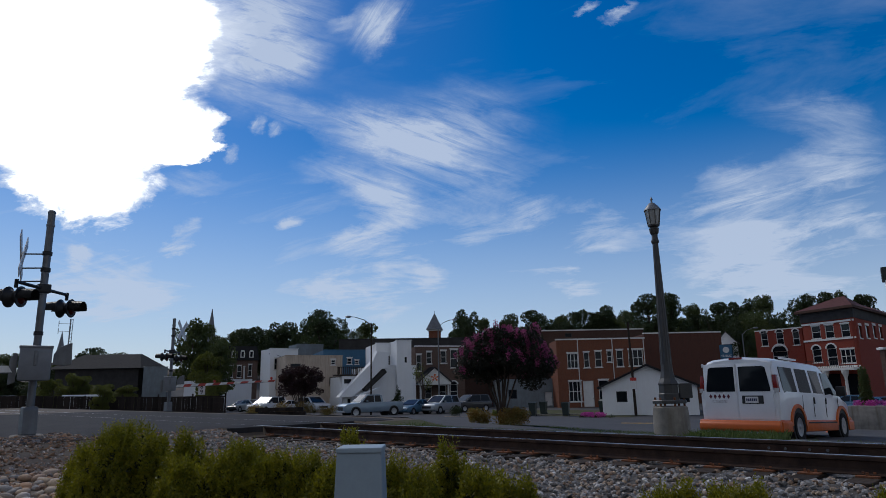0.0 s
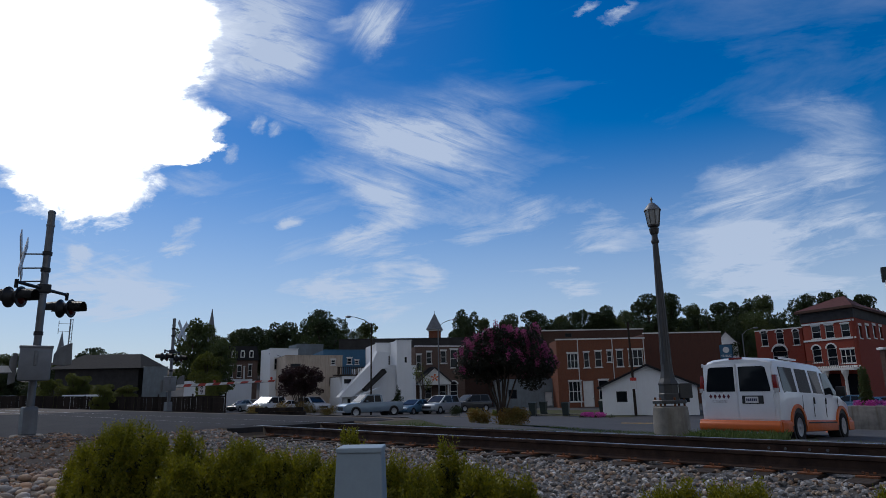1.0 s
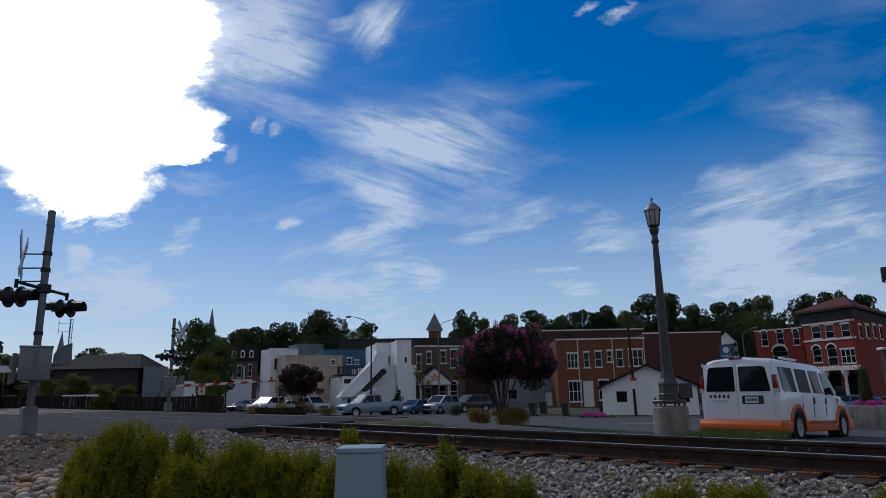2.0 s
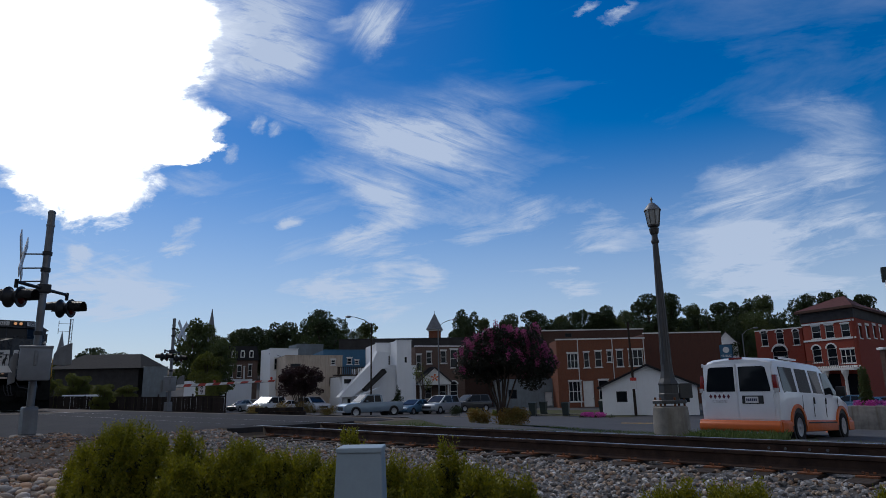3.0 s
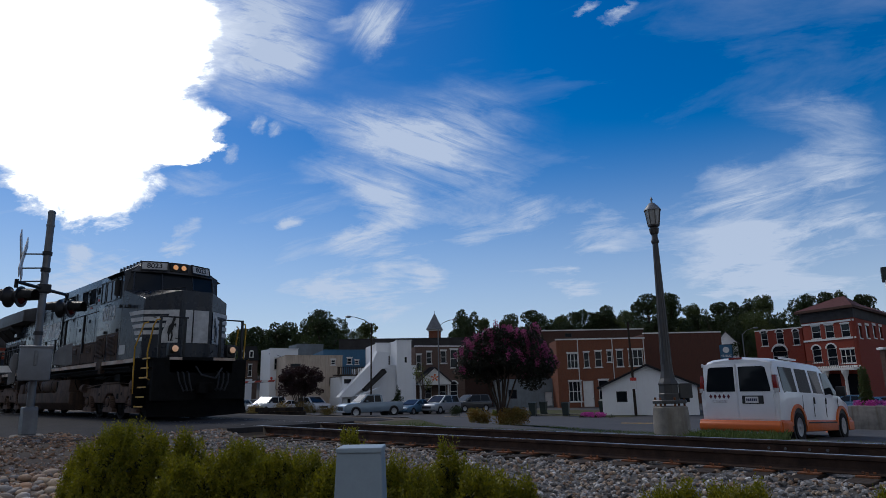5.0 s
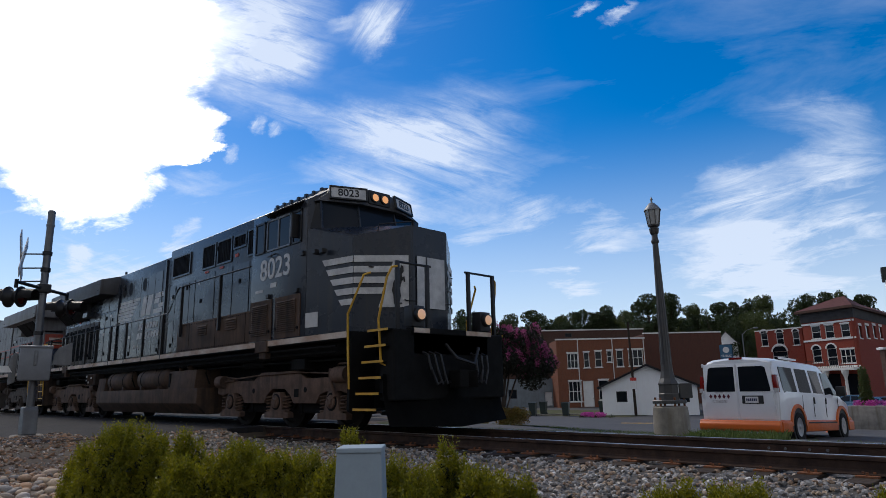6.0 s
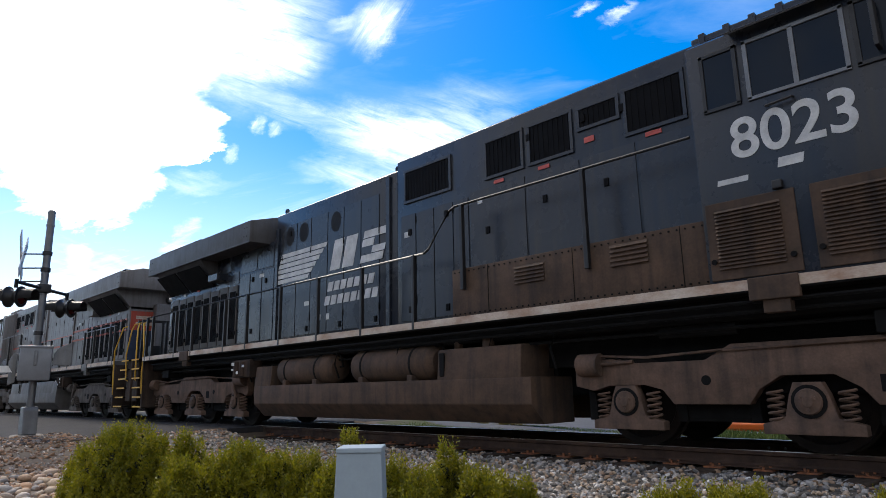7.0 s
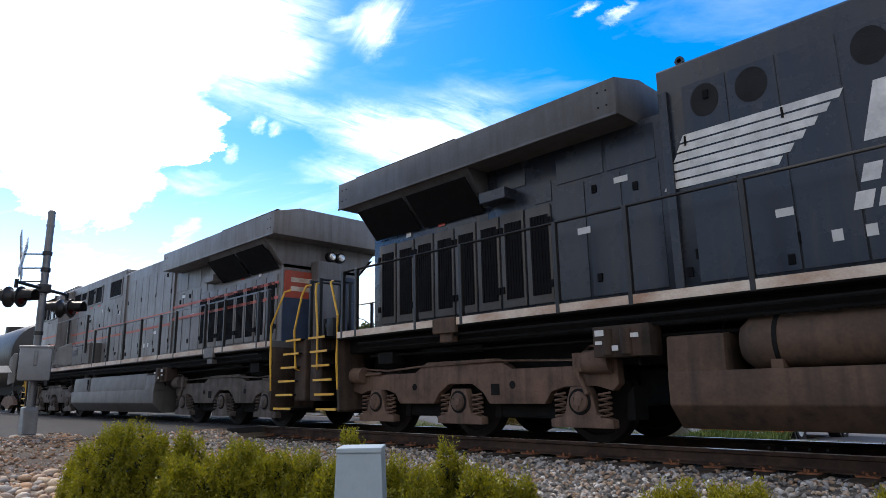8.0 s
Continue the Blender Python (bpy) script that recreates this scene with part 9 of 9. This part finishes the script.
        for s in (-1, 1):
            c, c2, e = P[1].lerp(P[2], 0.70), P[1].lerp(P[2], 0.42), P[1].lerp(P[2], 0.93)
            deco.plate([(c.x + 0.028, s * -(c.y - 0.012), 3.17), (e.x + 0.022, s * -(e.y - 0.012), 3.17), (e.x + 0.022, s * -(e.y - 0.012), 2.2), (c2.x + 0.028, s * -(c2.y - 0.012), 2.2)], 0.004)
        deco.box(-0.655, -0.650, -0.36, 0.36, 2.2, 3.17)
        part("nose_stripes", deco, TRIM_WHITE, loco, "white slanted stripes on the nose")
        # a seam down the front panel, and the dark rearing shape on each angled face
        part("panel_seam", Build().box(-0.6495, -0.645, -0.14, -0.10, 2.2, 3.17), BLACK_PAINT, loco)
        body_ = [(0.70, 2.50), (0.74, 2.69), (0.82, 2.76), (0.87, 2.91), (0.90, 2.99), (0.945, 2.95), (0.95, 2.86), (0.915, 2.82), (0.905, 2.66), (0.865, 2.56), (0.89, 2.40), (0.85, 2.25), (0.81, 2.25), (0.845, 2.42), (0.80, 2.50), (0.765, 2.38), (0.785, 2.25), (0.745, 2.25), (0.73, 2.42)]
        leg_ = [(0.89, 2.74), (0.965, 2.77), (0.985, 2.66), (0.955, 2.66), (0.945, 2.71), (0.89, 2.67)]
        for s in (-1, 1):
            emb = Build()
            for pts in (body_, leg_):
                q = [P[1].lerp(P[2], (u - 0.72) * 0.8 + 0.66) for u, z in pts]
                emb.plate([(v.x + 0.036, s * -(v.y - 0.02), z) for v, (u, z) in zip(q, pts)], 0.004)
            part("emblem", emb, BLACK_PAINT, loco, "black emblem shape on the white panel")
        for s in (-1, 1):
            mt = Matrix.Translation((-3.80, s * 1.505, 3.25)) @ (Matrix.Rotation(radians(90), 4, "X") if s < 0 else Matrix.Rotation(radians(180), 4, "Z") @ Matrix.Rotation(radians(90), 4, "X"))
            text_part("8023", 0.62, TRIM_WHITE, loco, mt)
        bars = []
        # emblem on the hood: a slanted speed block and two bold shapes
        x0 = -14.62
        for k in range(6):
            bars.append((x0 + 0.05 * k, -13.30 + 0.13 * k, 3.03 + 0.112 * k, 3.118 + 0.112 * k, 0.05))
        bars += [(-12.50, -12.18, 3.06, 3.66, 0.16), (-12.10, -11.74, 3.06, 3.66, 0.16), (-11.42, -10.72, 3.52, 3.66, 0.04), (-11.47, -11.12, 3.36, 3.50, 0.04), (-11.18, -10.80, 3.22, 3.34, 0.04), (-11.52, -10.86, 3.06, 3.20, 0.04)]
        lettering_bars(loco, bars, TRIM_WHITE, HY + 0.015, "emblem_bar")
        rows_ = []
        for i in range(7):
            rows_.append((-12.58 + i * 0.215, -12.58 + i * 0.215 + 0.165, 2.65, 2.83, 0.05))
        for i in range(8):
            rows_.append((-12.68 + i * 0.215, -12.68 + i * 0.215 + 0.165, 2.38, 2.56, 0.05))
        lettering_bars(loco, rows_, TRIM_WHITE, HY + 0.015, "lettering_bar")
        lettering_bars(loco, [(-4.6, -4.28, 2.80, 2.86, 0.01), (-3.98, -3.74, 2.86, 2.96, 0.02)], TRIM_WHITE, 1.502, "lettering_bar")
    else:
        red = Build()
        for s in (-1, 1):
            for z, x0, x1, dz in ((2.95, -14.5, -2.7, 0.0), (2.62, -14.5, -2.7, 0.0)):
                red.box(x0, -10.5, min(s * (HY + 0.014), s * (HY + 0.017)), max(s * (HY + 0.014), s * (HY + 0.017)), z, z + 0.07)
                red.box(-10.5, -5.0, min(s * (HY + 0.014), s * (HY + 0.017)), max(s * (HY + 0.014), s * (HY + 0.017)), z, z + 0.07)
                red.box(-20.2, -14.5, min(s * (HY + 0.035), s * (HY + 0.038)), max(s * (HY + 0.035), s * (HY + 0.038)), z + 0.1, z + 0.17)
                red.box(-4.8, -2.7, min(s * 1.5, s * 1.505), max(s * 1.5, s * 1.505), z, z + 0.07)
        red.box(-20.33, -20.305, -0.15, 1.0, 2.75, 3.35)
        part("red_stripes", red, HERITAGE_RED, loco, "faded red stripes")
        part("blue_end_panel", Build().box(-20.325, -20.302, -1.03, 1.03, 1.78, 2.74).box(-20.325, -20.302, -1.03, -0.16, 2.75, 3.35), HERITAGE_BLUE, loco, "dark blue painted hood end")
        part("end_lettering", Build().box(-20.345, -20.332, 0.15, 0.85, 3.1, 3.2).box(-20.345, -20.332, 0.15, 0.85, 2.9, 3.0), SILL_WHITE, loco, "cream plain lettering bars")
    part("hood_end", Build().box(-20.6, -20.28, -0.32, 0.32, 1.76, 3.6, 0.02), hood_mat, loco)
    return loco, WHEELS[WH:]


loco_lead, lead_wheels = locomotive(pose(-60, TRACK_Y, 0), False)
loco_trail, trail_wheels = locomotive(pose(-103.8, TRACK_Y, 0, rz=180), True)


def tank_car(m):
    car = thing("tank_car", m, "black cylindrical railway tank car coupled behind", "tank car")
    prof = [(0.3, 0), (1.0, 0.12), (1.4, 0.4), (1.48, 0.7), (1.48, 13.3), (1.4, 13.6), (1.0, 13.88), (0.3, 14.0)]
    part("tank", Build().lathe(prof, 32, m=Matrix.Translation((-7.0, 0, 2.75)) @ Matrix.Rotation(radians(90), 4, "Y")), BLACK_PAINT, car, "black tank shell", True)
    part("dome", Build().lathe([(0.5, 0), (0.5, 0.35), (0.3, 0.4)], 18, at=(0, 0, 4.15)), BLACK_PAINT, car, smooth=True)
    part("stub_sill", Build().box(-7.4, 7.4, -0.35, 0.35, 0.85, 1.35, 0.02).box(-7.4, -6.8, -1.4, 1.4, 1.15, 1.3), UNDER_BLACK, car)
    ws = []
    for x in (-5.6, 5.6):
        for s in (-1, 1):
            part("side_frame", Build().prism([(x - 1.3, 0.4), (x - 1.1, 0.62), (x - 0.5, 0.78), (x + 0.5, 0.78), (x + 1.1, 0.62), (x + 1.3, 0.4), (x + 0.6, 0.35), (x + 0.3, 0.2), (x - 0.3, 0.2), (x - 0.6, 0.35)], s * 1.05 - 0.08, s * 1.05 + 0.08, "y", 0.01), TRUCK_BROWN, car)
        for dx in (-0.9, 0.9):
            ws.append(part("wheelset", WHEELSET, None, car, m=pose(x + dx, 0, WHEEL_R)))
    ld = Build().tube([(7.1, -1.3, 1.2), (7.1, -1.3, 2.4), (7.1, 1.3, 2.4), (7.1, 1.3, 1.2)], 0.03)
    part("end_rail", ld, BLACK_PAINT, car)
    return car, ws


tanker, tank_wheels = tank_car(pose(-120, TRACK_Y, 0))


# ---- what moves ----
# times and places of the lead locomotive along the track
TRAIN = [(0.0, -73.4), (1.0, -62.0), (2.0, -50.75), (3.0, -39.6), (3.5, -34.15), (4.0, -28.74), (4.5, -23.38), (4.7, -21.28), (5.25, -15.65), (5.8, -10.16), (6.0, -8.09),
         (6.5, -3.03), (7.0, 1.95), (7.5, 6.60), (8.0, 11.155)]


def train_at(t):
    ts = [a for a, b in TRAIN]
    i = max(0, min(len(TRAIN) - 2, next((k - 1 for k, a in enumerate(ts) if a > t), len(ts) - 2)))
    (a, xa), (b, xb) = TRAIN[i], TRAIN[i + 1]
    return xa + (xb - xa) * (t - a) / (b - a)


def motions():
    walk(loco_lead, [(t, pose(x, TRACK_Y, 0)) for t, x in TRAIN])
    walk(loco_trail, [(t, pose(x - 43.82, TRACK_Y, 0, rz=180)) for t, x in TRAIN])
    walk(tanker, [(t, pose(x - 53.2, TRACK_Y, 0)) for t, x in TRAIN])
    times = [k / 15 for k in range(121)]
    for wheels, sense in ((lead_wheels, 1), (trail_wheels, -1), (tank_wheels, 1)):
        for w in wheels:
            place = w.matrix_basis.translation.copy()
            walk(w, [(t, Matrix.Translation(place) @ Matrix.Rotation(sense * (train_at(t) - TRAIN[0][1]) / WHEEL_R, 4, "Y")) for t in times])


motions()
